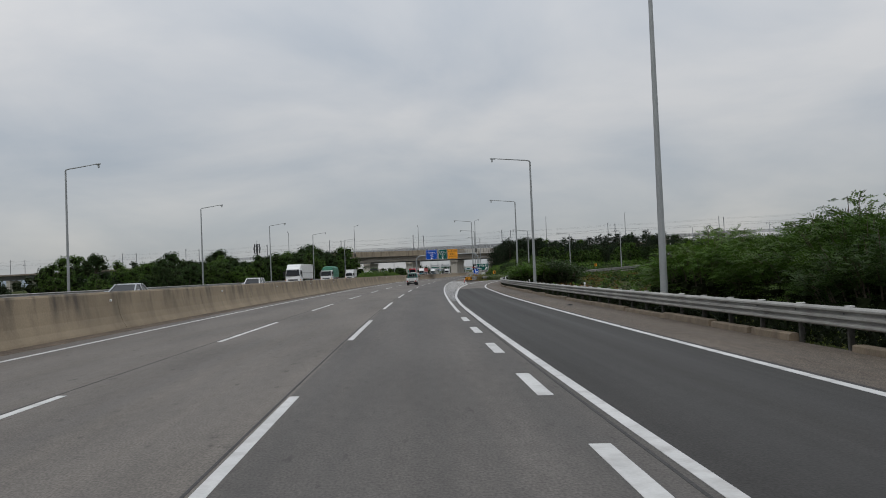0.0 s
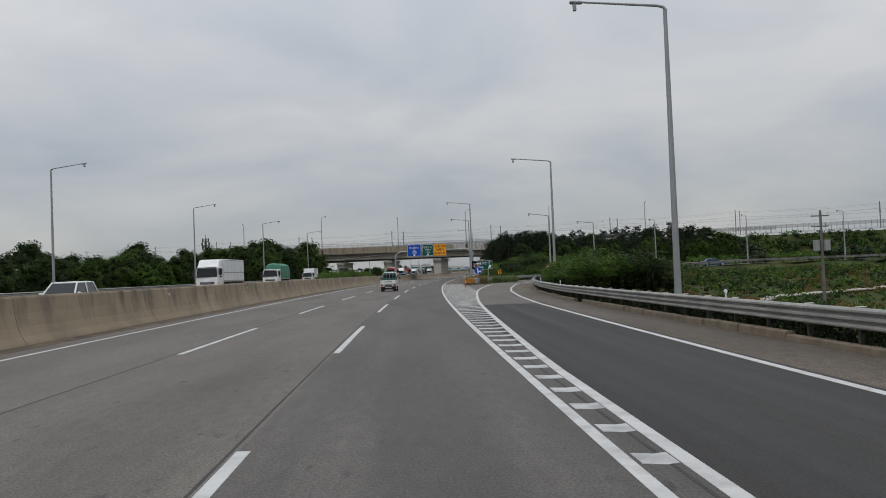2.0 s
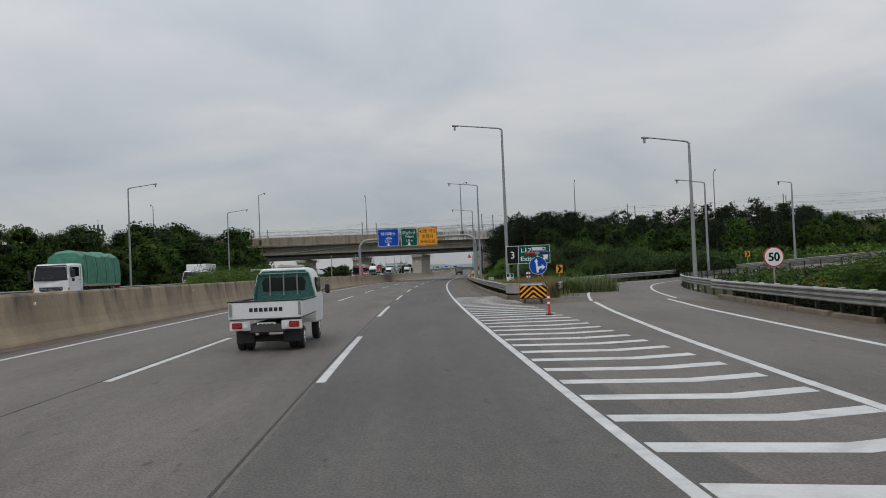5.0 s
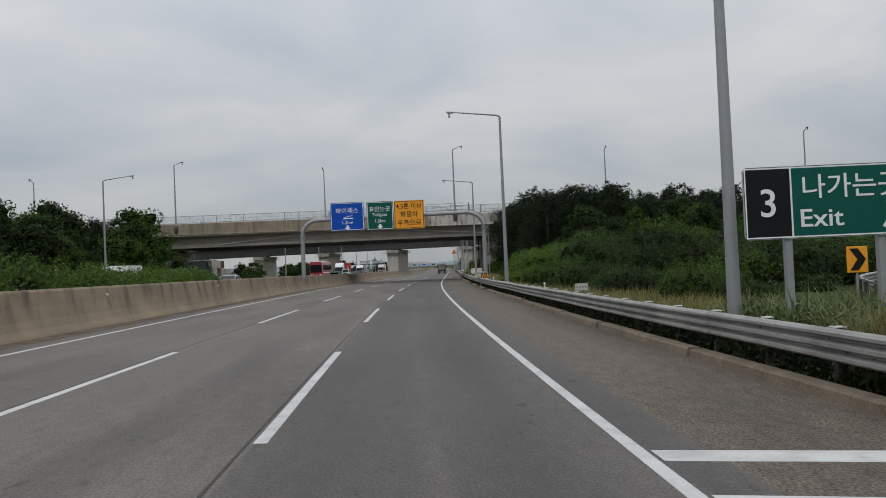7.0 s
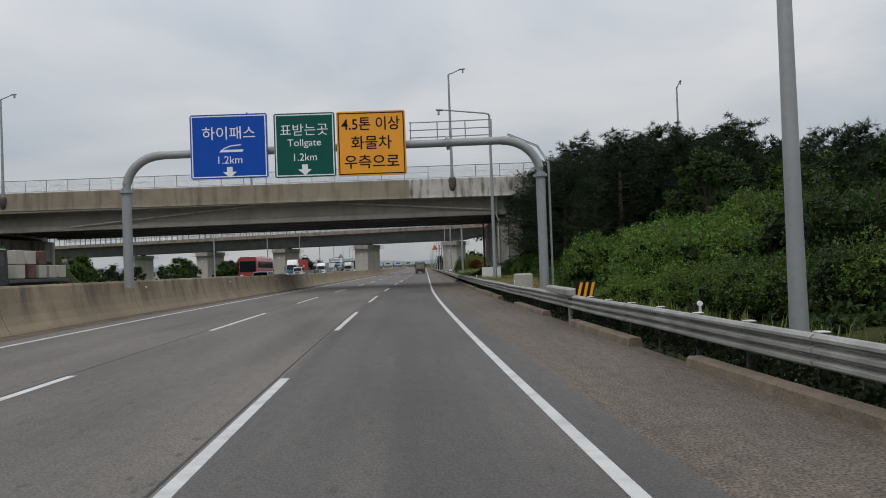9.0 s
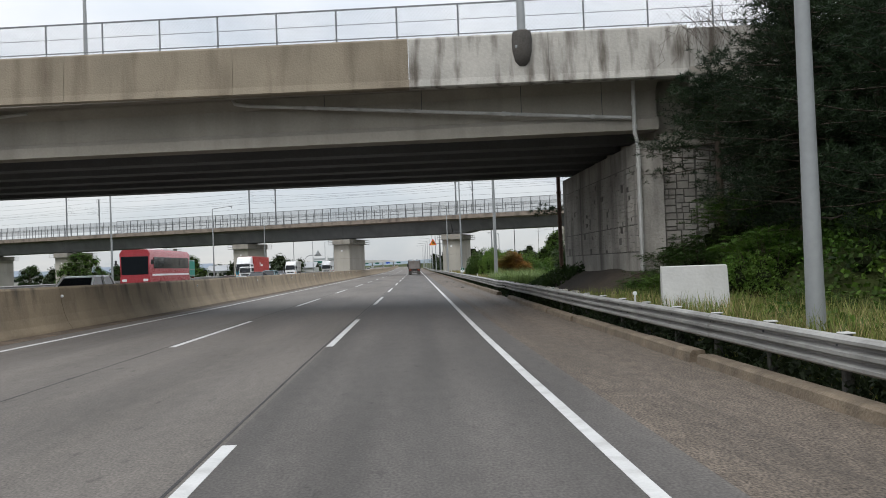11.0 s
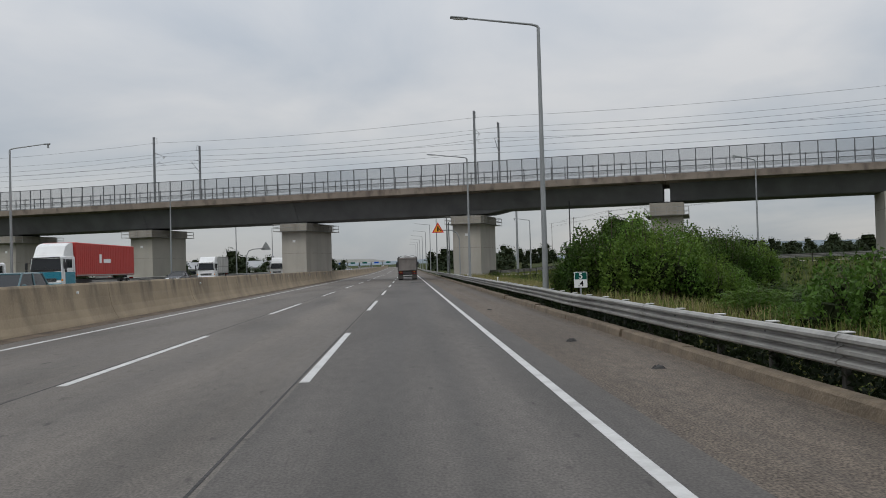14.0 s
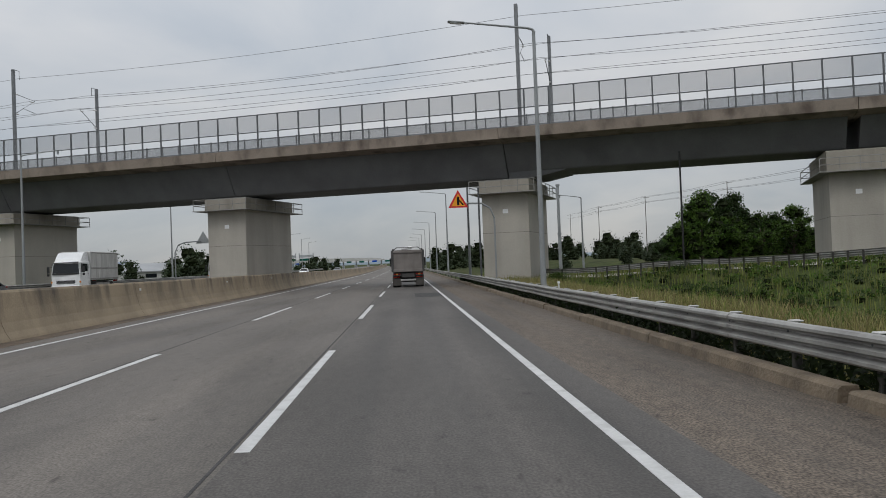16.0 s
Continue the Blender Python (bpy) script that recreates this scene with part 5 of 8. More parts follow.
    stems, crown = Geo(), Geo()
    shoots = 56
    for i in range(shoots):
        a, q = i * 2.4 + rng.uniform(-0.5, 0.5), r * (rng.uniform(0.02, 1.0) ** 0.55)
        top = h * rng.uniform(0.72, 0.98) * (1 - 0.36 * (q / r) ** 2)
        root = Vector((q * 0.45 * math.cos(a), q * 0.45 * math.sin(a), -0.1))
        tip = Vector((q * math.cos(a), q * math.sin(a), top))
        mid = root.lerp(tip, 0.55) + Vector((0, 0, 0.15 * h))
        stems.tube([tuple(root), tuple(mid), tuple(tip)], [0.028, 0.016, 0.006], 3)
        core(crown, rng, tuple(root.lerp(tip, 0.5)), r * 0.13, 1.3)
        for _k in range(sprigs // shoots):
            t = rng.uniform(0.12, 1.0) ** 0.7
            c = root.lerp(mid, t * 2) if t < 0.5 else mid.lerp(tip, t * 2 - 1)
            b2 = rng.uniform(0, 6.28)
            d = Vector((math.cos(b2) + 0.5 * math.cos(a), math.sin(b2) + 0.5 * math.sin(a), rng.uniform(-0.1, 0.9)))
            c = c + Vector((math.cos(b2), math.sin(b2), 0)) * rng.uniform(0.0, 0.26) * r
            sprig(crown, rng, c, d, length * rng.uniform(0.7, 1.25), leaflet)
    part("stem", stems, BARK, sh)
    leaf_part("leaves", crown, leaf_mat, sh)
    return sh


def scatter(protos, places, rng, lo=0.8, hi=1.25, fresh=True):
    """The first places take the built plants, the rest are copies at their own size and turn."""
    for i, (x, y, z, k) in enumerate(places):
        s = k * rng.uniform(lo, hi)
        m = Matrix.Translation((x, y, z)) @ Matrix.Rotation(rng.uniform(0, 6.28), 4, "Z") @ Matrix.Diagonal((s, s, s * (rng.uniform(0.9, 1.1) if hi > 1 else rng.uniform(0.94, 1.02)), 1))
        src = protos[i % len(protos)]
        if fresh and i < len(protos):
            src.matrix_basis = m
        else:
            c = copy_thing(src, Matrix())
            c.matrix_basis = m


prng = random.Random(21)
BROAD = [broadleaf(s, 7.0, 3.2, mt) for s, mt in ((1, LEAF), (2, LEAF_DARK), (3, LEAF), (4, LEAF_DARK))]
PINES = [pine(s, 8.5, 3.0) for s in (5, 6, 7)]
NEAR_PINES = [pine(s, 8.5, 3.3, 27, 22, 0.16, 0.014, n, low, False) for s, n, low in ((17, 36, 0.52), (15, 82, 0.05), (16, 82, 0.05))]
SHRUB = [bush(s, 1.7, 2.4, mt, lb) for s, mt, lb in ((8, LEAF, "dense green roadside bush"), (9, LEAF_DARK, "dark green roadside bush"), (10, LEAF_DARK, "dark green roadside bush"))]
NEAR = [leafy_bush(s, 1.7, 2.4, mt, "dense roadside bush with feathered green leaves") for s, mt in ((18, LEAF), (19, LEAF), (20, LEAF_DARK))]
RUST = [leafy_bush(12, 1.1, 3.2, LEAF_RUST, "large rust-brown bush on the verge behind the guardrail", 3600)]
LOW_SHRUB = [bush(s, 1.7, 2.3, mt, "dark green low bush with small leaves on the verge", 6500, 0.075, 44) for s, mt in ((31, LEAF_DARK), (32, LEAF), (33, LEAF_DARK))]
BRIGHT = [bush(13, 1.6, 2.2, LEAF_BRIGHT, "bright green leafy bush on the verge", 13000, 0.075, 64), bush(14, 1.8, 2.1, LEAF_BRIGHT, "bright green leafy bush on the verge", 13000, 0.075, 64)]


def on_ground(x, y, k, sink=0.15):
    return (x, y, ground_height(x, y) - sink, k)


def to_height(x, y, top, tall, drop=1.6):
    """A place for a plant whose top shall stand at a given height."""
    z = ground_height(x, y) - 0.15
    return (x, y, z, max(0.25, (top - prng.uniform(0, drop) - z) / tall))


# woods beyond the opposite carriageway
spots = []
for i in range(72):
    y = 86 + i * 2.3 + prng.uniform(-1.5, 1.5)
    x = lane(y) - 36.0 - prng.uniform(0, 10)
    spots.append(to_height(x, y, 2.5 + 0.029 * (y + 16), 7.9, 2.6))
for i in range(28):
    y = 90 + i * 5.6 + prng.uniform(-2, 2)
    spots.append(to_height(lane(y) - 43.0 - prng.uniform(0, 12), y, 3.0 + 0.031 * (y + 16), 7.9, 2.6))
for i in range(11):
    y = 285 + i * 9.5 + prng.uniform(-3, 3)
    spots.append(on_ground(-44 - prng.uniform(0, 22), y, prng.uniform(0.5, 0.85)))
# the wooded bank on the right before the overpass
scatter(BROAD, spots, prng)
spots = []
for i in range(62):
    y = prng.uniform(214, 248)
    x = lane(y) + 16 + prng.uniform(0, 56)
    spots.append(to_height(x, y, min(10.6, 1.9 + 0.124 * (y - 170)), 7.9, 2.0))
for x, y, top in ((22.6, 246.6, 12.0), (24.8, 247.2, 12.3), (27.4, 246.8, 11.7), (30.0, 246.4, 11.2), (37.4, 245.6, 11.4), (51.0, 243.0, 11.8), (60.0, 242.8, 11.8), (66.0, 242.0, 12.0)):
    spots.append(to_height(x, y, top, 7.9, 0.2))
for x, y in ((-35, 352), (-37.5, 356), (-36, 361), (-40, 358), (-42, 364), (-34.5, 345), (-39, 349)):
    spots.append(to_height(x, y, 5.4, 7.9, 0.8))
scatter(BROAD, spots, prng, 1.0, 1.0, False)
spots = []
for x, y, k in ((60, 300, 1.1), (66, 306, 1.0), (74, 303, 0.95), (34.5, 443, 0.95), (36.8, 440, 1.05), (38.8, 443, 1.15), (40.8, 441, 1.1), (42.5, 444, 1.0), (45.5, 442, 0.9), (47.6, 444, 0.95), (49.6, 442, 0.85), (52, 446, 0.6), (54, 449, 0.6), (60, 440, 0.5), (35.8, 339.5, 0.80), (38.6, 341.0, 0.7), (41.5, 343.0, 0.72), (44.6, 346.0, 0.85), (47.6, 345.0, 0.8), (51.0, 348.0, 0.85), (55.0, 350.0, 0.8)):
    spots.append(on_ground(x, y, k * (1.12 if y > 430 else 1.0), 1.5 if y > 430 else 0.15))
for i in range(26):
    spots.append(on_ground(prng.uniform(30, 150), 270 + prng.uniform(-4, 4) - 0.13 * 60 + 16, prng.uniform(0.5, 0.8)))
scatter(BROAD, spots, prng, 0.8, 1.2, False)
spots = []
for i in range(50):
    y = prng.uniform(226, 247)
    x = 16.0 + prng.uniform(0, 48) + max(0, (240 - y) * 0.35)
    spots.append(to_height(x, y, min(10.9, 2.0 + 0.124 * (y - 170)), 9.0))
for x, y, top in ((32.4, 245.6, 11.4), (34.6, 246.4, 11.6), (40.4, 245.0, 11.8), (43.2, 244.6, 12.3), (46.0, 244.4, 12.5), (48.8, 244.0, 12.3), (53.0, 243.6, 12.0), (57.5, 243.2, 12.6), (62.5, 242.6, 12.2), (14.4, 248.6, 12.2), (17.2, 248.2, 11.6), (53.5, 238, 10.6), (57, 240, 11.4), (60.5, 239, 11.2), (64, 240, 11.0), (15.5, 239, 11.4), (19.5, 240, 11.6), (23.5, 238, 11.3)):
    spots.append(to_height(x, y, top, 9.0, 0.2))
for i in range(16):
    spots.append(to_height(-37.6 - i * 0.9, 245 + prng.uniform(0, 6), 10.7, 9.0))
scatter(PINES, spots, prng, 1.0, 1.0)
scatter(NEAR_PINES, [on_ground(x, y, k) for x, y, k in ((10.1, 251.3, 0.80), (12.0, 249.6, 0.84), (13.6, 251.0, 0.86), (15.6, 250.6, 0.82), (12.6, 246.8, 0.72), (15.2, 245.6, 0.75), (18.0, 248.0, 0.8), (13.4, 238.0, 0.74), (20.5, 249.5, 0.8), (17.5, 243.0, 0.7), (12.2, 243.8, 0.92), (14.6, 242.6, 0.95), (22.0, 246.0, 0.9), (11.0, 247.8, 0.9), (16.6, 240.6, 0.95), (13.4, 272.0, 0.85), (15.5, 273.5, 0.9), (24.5, 244.0, 0.9), (18.8, 244.0, 1.0), (20.4, 241.0, 0.95))], prng, 0.95, 1.08)

# two long pine limbs that reach out past the far end of the abutment
limb_rng = random.Random(61)
lone = thing("pine_tree", "pine behind the abutment with two long bare limbs", "tree", "pines by the overpass", Matrix.Translation((10.6, 271.4, ground_height(10.6, 271.4) - 0.2)))
limb, brush = Geo(), Geo()
limb.tube([(0, 0, 0), (0.1, 0, 3.2), (0.2, 0.1, 7.4)], [0.14, 0.10, 0.04], 7)
for z0, reach, lift, n in ((3.05, 3.5, -0.25, 34), (4.85, 2.35, 0.15, 40)):
    tip = Vector((-reach, 0.3, z0 + lift))
    root = Vector((0.1, 0, z0))
    limb.tube([tuple(root), tuple(root.lerp(tip, 0.5) + Vector((0, 0, 0.22))), tuple(tip)], [0.05, 0.032, 0.012], 5)
    for _ in range(n):
        t = limb_rng.uniform(0.35, 1.0)
        c = root.lerp(tip, t) + Vector((limb_rng.gauss(0, 0.12), limb_rng.gauss(0, 0.2), limb_rng.gauss(0.12, 0.13)))
        needle_tuft(brush, limb_rng, c, 0.14, 46, 0.17, 0.012)
part("trunk", limb, BARK, lone, smooth=True)
leaf_part("crown", brush, NEEDLE, lone)

# bushes along the right verge and ramp, nearest first
spots = []
for i in range(21):
    y = -3 + i * 1.28
    spots.append(to_height(lane(y) + 11.3 + prng.uniform(0, 3.6), y, 2.95, 2.3, 0.6))
for i in range(34):
    y = 84 + i * 1.2
    off = 11.6 + max(0, (y - 96) * 0.16) + (i % 3) * 1.9 + prng.uniform(0, 0.8)
    if y > 110:
        off += 1.2
    spots.append(to_height(lane(y) + off, y, (2.75 if y < 100 else 3.1) - (0 if i % 3 else 0.35), 2.4, 0.4))
for i in range(12):
    y = 277 + i * 1.35
    spots.append(on_ground(10.8 + prng.uniform(0, 3.8), y, prng.uniform(0.35, 0.55)))
for x, y, k in ((11.6, 402.0, 0.45), (9.6, 272.6, 0.9), (11.2, 273.4, 1.1), (13.0, 274.0, 1.2), (10.4, 275.6, 0.9), (12.2, 276.4, 0.8), (14.4, 276.8, 0.9), (11.4, 278.8, 0.6), (13.4, 279.6, 0.7), (15.6, 280.4, 0.8), (15.0, 284.0, 0.6), (10.7, 293.6, 0.85), (11.9, 294.6, 0.75), (10.6, 311.6, 0.7), (9.6, 316.0, 0.55), (11.2, 318.5, 0.65), (13.6, 321, 0.75), (14.6, 324, 0.8), (16.5, 327, 0.9), (18.5, 334, 1.0), (22.0, 348, 1.0), (8.6, 243, 0.55), (9.0, 237, 0.6), (9.0, 249.4, 0.8), (9.8, 247.4, 0.7), (8.4, 251.4, 0.75), (10.8, 251.2, 0.9), (7.5, 249.8, 0.6), (9.6, 252.2, 0.85)):
    spots.append(on_ground(x, y, k))
for x, y, k in ((13.8, 322.2, 0.8), (15.4, 324.6, 0.95), (16.0, 320.6, 0.8), (17.8, 325.0, 0.9), (14.4, 318.4, 0.6)):
    spots.append(on_ground(x, y, k))
scatter(NEAR, spots, prng)
spots = []
for i in range(24):
    y = prng.uniform(44, 105)
    spots.append(on_ground(lane(y) + prng.uniform(17, 30), y, prng.uniform(0.5, 0.9)))
for i in range(40):
    y = 276 + i * 3.5
    spots.append(on_ground(12 + prng.uniform(0, 20), y, prng.uniform(0.3, 0.65)))
for i in range(26):
    y = prng.uniform(150, 250)
    spots.append(on_ground(lane(y) - 33.5 - prng.uniform(0, 4), y, prng.uniform(0.6, 1.0)))
for i in range(18):
    y = prng.uniform(270, 400)
    spots.append(on_ground(-34 - prng.uniform(0, 5), y, prng.uniform(0.5, 0.9)))
scatter(SHRUB, spots, prng)
spots = []
for i in range(40):
    y = 178 + i * 1.75
    spots.append(on_ground(lane(y) + 10.5 + prng.uniform(0, 5), y, prng.uniform(0.45, 0.85)))
for i in range(40):
    y = prng.uniform(166, 206)
    spots.append(on_ground(lane(y) + 9.2 + prng.uniform(0, 6.5), y, prng.uniform(0.4, 0.85)))
for i in range(26):
    y = prng.uniform(178, 214)
    spots.append(on_ground(lane(y) + 13.5 + prng.uniform(0, 16), y, prng.uniform(0.9, 1.6)))
scatter(LOW_SHRUB, spots, prng)
scatter(RUST, [on_ground(x, y, k) for x, y, k in ((8.5, 295.4, 0.95), (9.4, 294.6, 0.72), (8.0, 297.2, 0.5), (8.2, 247.5, 0.36), (14.6, 321.4, 0.5), (16.4, 323.4, 0.6), (17.6, 319.6, 0.55))], prng, 0.97, 1.04)
hedge = []
for i in range(32):
    y = 151.5 + i * 1.4
    hedge.append((lane(y) - 15.4 - prng.uniform(0, 0.8), y, -0.1, prng.uniform(1.25, 1.48)))
DENSE = [bush(23, 1.35, 3.25, LEAF_BRIGHT, "large dense green bush beside the guardrail", 26000, 0.072, 110), bush(24, 1.4, 3.1, LEAF, "large dense green bush beside the guardrail", 26000, 0.072, 110)]
scatter(DENSE, [on_ground(x, y, k) for x, y, k in ((10.4, 328.0, 1.46), (9.0, 330.2, 1.40), (11.8, 330.2, 1.46), (8.3, 331.8, 0.95), (12.7, 327.8, 1.1), (10.6, 331.6, 1.48))] + [to_height(x, y, top, 3.3, 0.05) for x, y, top in ((17.0, 362.0, 3.2), (18.7, 361.6, 3.7), (20.6, 363.0, 3.0), (22.4, 364.0, 2.8), (24.6, 362.6, 4.7), (26.6, 362.0, 4.6), (28.8, 362.4, 4.3))], prng, 0.97, 1.03)
hedge += [on_ground(x, y, k) for x, y, k in ((8.8, 271.6, 0.7), (9.4, 274.2, 0.75), (9.6, 277.2, 0.7), (10.4, 280.6, 0.55), (11.2, 284.6, 0.45), (12.0, 289.4, 0.45), (9.7, 307.4, 0.95), (10.4, 309.8, 1.15), (11.8, 310.8, 1.15), (9.4, 312.4, 0.7), (13.2, 222.0, 1.35), (15.4, 219.6, 1.5), (17.6, 218.4, 1.45), (12.6, 229.5, 1.5), (14.6, 227.0, 1.4), (7.6, 246.6, 0.5), (8.3, 248.4, 0.65), (8.8, 245.6, 0.7), (9.6, 247.0, 0.85), (8.0, 250.2, 0.5), (10.2, 213, 1.1), (12.2, 214.5, 1.5), (14.6, 215.5, 1.45), (9.2, 211, 0.8), (11.0, 208, 0.9), (9.0, 356, 0.5), (10, 366, 0.5))]
scatter(BRIGHT, hedge, prng, 0.9, 1.1)


# ---- grasses ----
def grass(name, label, mat, count, spot, h, rng, width=0.03, arch=1.0):
    g = Geo()
    for _ in range(count):
        x, y = spot(rng)
        z = ground_height(x, y) - 0.05
        hh = h * rng.uniform(0.5, 1.25)
        a = rng.uniform(0, 6.28)
        lean = hh * rng.uniform(0.05, 0.45) * arch
        dx, dy = math.cos(a) * lean, math.sin(a) * lean
        wx, wy = -math.sin(a) * width * rng.uniform(0.6, 1.4), math.cos(a) * width
        g.add([(x - wx, y - wy, z), (x + wx, y + wy, z), (x + dx * 0.35 + wx * 0.7, y + dy * 0.35 + wy * 0.7, z + hh * 0.6),
               (x + dx * 0.35 - wx * 0.7, y + dy * 0.35 - wy * 0.7, z + hh * 0.6), (x + dx, y + dy, z + hh * rng.uniform(0.82, 1.0) - lean * 0.25 * (arch - 1.0))], [(0, 1, 2, 3), (3, 2, 4)])
    return tagged(part(name, g, mat, fix=False), label, "grass", "", "stuff")


def verge(a, b, l0, l1):
    def f(r):
        y = r.uniform(a, b)
        return lane(y) + l0 + (l1 - l0) * r.random() ** 1.3, y
    return f


grng = random.Random(33)
grass("grass", "green grass on the verge behind the guardrail", GRASS, 22000, verge(139, 430, 5.7, 9.0), 0.62, grng, 0.018)
grass("grass", "green grass on the verge of the exit lane", GRASS, 6000, lambda r: (lambda y: (lane(y) + rail_lat(y) + 0.5 + r.random() * 3.0, y))(r.uniform(-10, 128)), 0.45, grng)
grass("dry_grass", "dry straw-coloured grass on the gore island", STRAW, 16000, lambda r: (lambda y: (lane(y) + 5.35 + r.random() * (1.6 + (y - 138) * 0.28 if y < 146.5 else 0.7), y))(138.6 + r.random() ** 1.6 * 8.4), 1.2, grng, 0.012)
grass("dry_grass", "dry straw-coloured grass behind the guardrail", STRAW, 24000, verge(296, 425, 5.9, 10.5), 0.75, grng, 0.010)
grass("dry_grass", "tall dry straw-coloured grass along the field edge", STRAW, 15000, verge(332, 400, 5.8, 12.0), 0.8, grng, 0.010)
grass("dry_grass", "dry straw-coloured grass behind the guardrail", STRAW, 5500, verge(158, 182, 5.9, 11.5), 0.75, grng, 0.011)
grass("grass", "tall weeds and grass below the wing wall", GRASS, 9000, verge(234, 253.4, 5.6, 9.0), 1.0, grng, 0.016)
grass("dry_grass", "dry straw-coloured weeds below the wing wall", STRAW, 8000, verge(228, 250, 5.6, 8.6), 0.95, grng, 0.014)
grass("reeds", "tall green reeds beside the guardrail", REED, 9000, verge(144.5, 154.5, 6.6, 12.5), 1.35, grng, 0.022, 2.6)
grass("dry_grass", "dry straw-coloured grass mixed with weeds", STRAW, 8000, verge(146, 188, 5.6, 7.6), 0.7, grng, 0.014)
grass("grass", "yellow-green grass and weeds on the verge", GRASS, 9000, verge(152, 182, 6.2, 11.0), 0.6, grng, 0.016)
grass("reeds", "tall pale reeds beside the guardrail", REED, 13000, verge(276.5, 288, 6.1, 9.2), 1.5, grng, 0.016, 2.2)
grass("grass", "grass on the field slope", GRASS, 34000, lambda r: (8 + 36 * r.random() ** 1.4, r.uniform(275, 410)), 0.75, grng, 0.022)


# ivy and creepers on the bank beside the overpass
for mat, count, hi in ((LEAF, 36000, 0.45), (LEAF_BRIGHT, 13000, 0.5)):
    ivy = Geo()
    for _ in range(count):
        y = grng.uniform(232, 253.3)
        x = 7.0 + grng.random() ** 1.3 * 15
        if y > 250 and x < 8.6 and grng.random() < (y - 250) * 0.4:
            continue
        z = ground_height(x, y) + grng.uniform(0.0, hi) + 0.8 * max(0.0, noise.noise(Vector((x * 0.5, y * 0.5, 2.0))))
        leaf_cloud(ivy, grng, (x, y, z), (0.1, 0.1, 0.12), 1, 0.125, 0.4)
    tagged(part("ivy", ivy, mat, fix=False), "broad-leaved creepers covering the bank", "creeper", "", "stuff")
# dead brown twigs and creeper hanging over the end of the parapet
twigs = Geo()
for _ in range(120):
    x = grng.uniform(8.6, 15.0)
    p = Vector(over(x, -OVERHANG + grng.uniform(-0.5, 0.1), 9.4 + grng.uniform(-0.3, 0.4)))
    pts = [p]
    for _k in range(4):
        p = p + Vector((grng.gauss(0, 0.22), grng.gauss(-0.1, 0.1), -grng.uniform(0.1, 0.5)))
        pts.append(p)
    twigs.tube(pts, 0.007, 3)
tagged(part("twigs", twigs, BARK, fix=False), "dead brown twigs hanging over the end of the parapet", "twigs", "", "stuff")


# low weeds along the guardrails, their colour deepened for the shade under the beams
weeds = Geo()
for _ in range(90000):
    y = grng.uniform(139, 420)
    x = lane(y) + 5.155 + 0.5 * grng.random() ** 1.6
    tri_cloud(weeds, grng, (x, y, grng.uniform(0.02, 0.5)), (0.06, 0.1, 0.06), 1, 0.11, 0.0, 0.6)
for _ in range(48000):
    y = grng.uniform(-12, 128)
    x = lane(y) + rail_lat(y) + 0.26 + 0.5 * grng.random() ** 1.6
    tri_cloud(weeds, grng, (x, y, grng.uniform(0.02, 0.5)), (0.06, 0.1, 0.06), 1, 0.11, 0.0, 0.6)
tagged(part("weeds", weeds, WEED, fix=False), "low dark weeds at the guardrail foot, deepened for the shade under the beam", "weeds", "", "stuff")

# scrub that covers the distant banks
scrub, scrub_dark = Geo(), Geo()


def scrub_clump(x, y, r, n, s, dark=False):
    g = scrub_dark if dark else scrub
    z = ground_height(x, y)
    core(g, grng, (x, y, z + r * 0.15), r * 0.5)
    tri_cloud(g, grng, (x, y, z + r * 0.45), (r, r, r * 0.55), int(n * 1.5), s * 0.8, 0.0, 0.75)


for _ in range(620):
    x = grng.uniform(30, 175)
    scrub_clump(x, grng.uniform(192, 246) - 0.06 * x, grng.uniform(0.6, 1.5), 26, 0.55)
for _ in range(200):
    scrub_clump(grng.uniform(30, 130), grng.uniform(150, 176), grng.uniform(0.4, 0.9), 24, 0.4)
for _ in range(700):
    scrub_clump(grng.uniform(24, 110), grng.uniform(40, 150), grng.uniform(0.25, 0.7), 14, 0.3)
for _ in range(500):
    p = rail(grng.uniform(80, 210), -grng.uniform(8, 26), 0)
    scrub_clump(p[0], p[1], grng.uniform(0.5, 1.2), 14, 0.6)
for _ in range(1500):
    x = grng.uniform(30, 185)
    scrub_clump(x, 256.0 - 0.13 * x - grng.uniform(0, 14), grng.uniform(0.7, 1.5), 14, 0.6, grng.random() < 0.6)
for _ in range(420):
    scrub_clump(grng.uniform(30, 120), grng.uniform(118, 150), grng.uniform(0.4, 1.1), 16, 0.4, grng.random() < 0.6)
for _ in range(420):
    p = rail(grng.uniform(84, 230), -grng.uniform(8, 27), 0)
    scrub_clump(p[0], p[1], grng.uniform(0.7, 1.5), 22, 0.6)
for _ in range(260):
    x = -grng.uniform(39, 110)
    scrub_clump(x, 254.4 - 0.13 * x - grng.uniform(0.5, 13), grng.uniform(0.6, 1.5), 26, 0.5)
for _ in range(260):
    x = grng.uniform(11, 60)
    scrub_clump(x, 254.4 - 0.13 * x + 13.6 + grng.uniform(0.5, 12), grng.uniform(0.5, 1.2), 26, 0.45)
for _ in range(620):
    y = grng.uniform(176, 252)
    scrub_clump(lane(y) + 9.5 + grng.random() ** 1.5 * 30, y, grng.uniform(0.35, 0.9), 46, 0.17, grng.random() < 0.92)
for _ in range(500):
    y = grng.uniform(15, 250)
    scrub_clump(lane(y) - 33.5 - grng.random() * 9, y, grng.uniform(0.5, 1.3), 26, 0.4)
for _ in range(300):
    y = grng.uniform(275, 420)
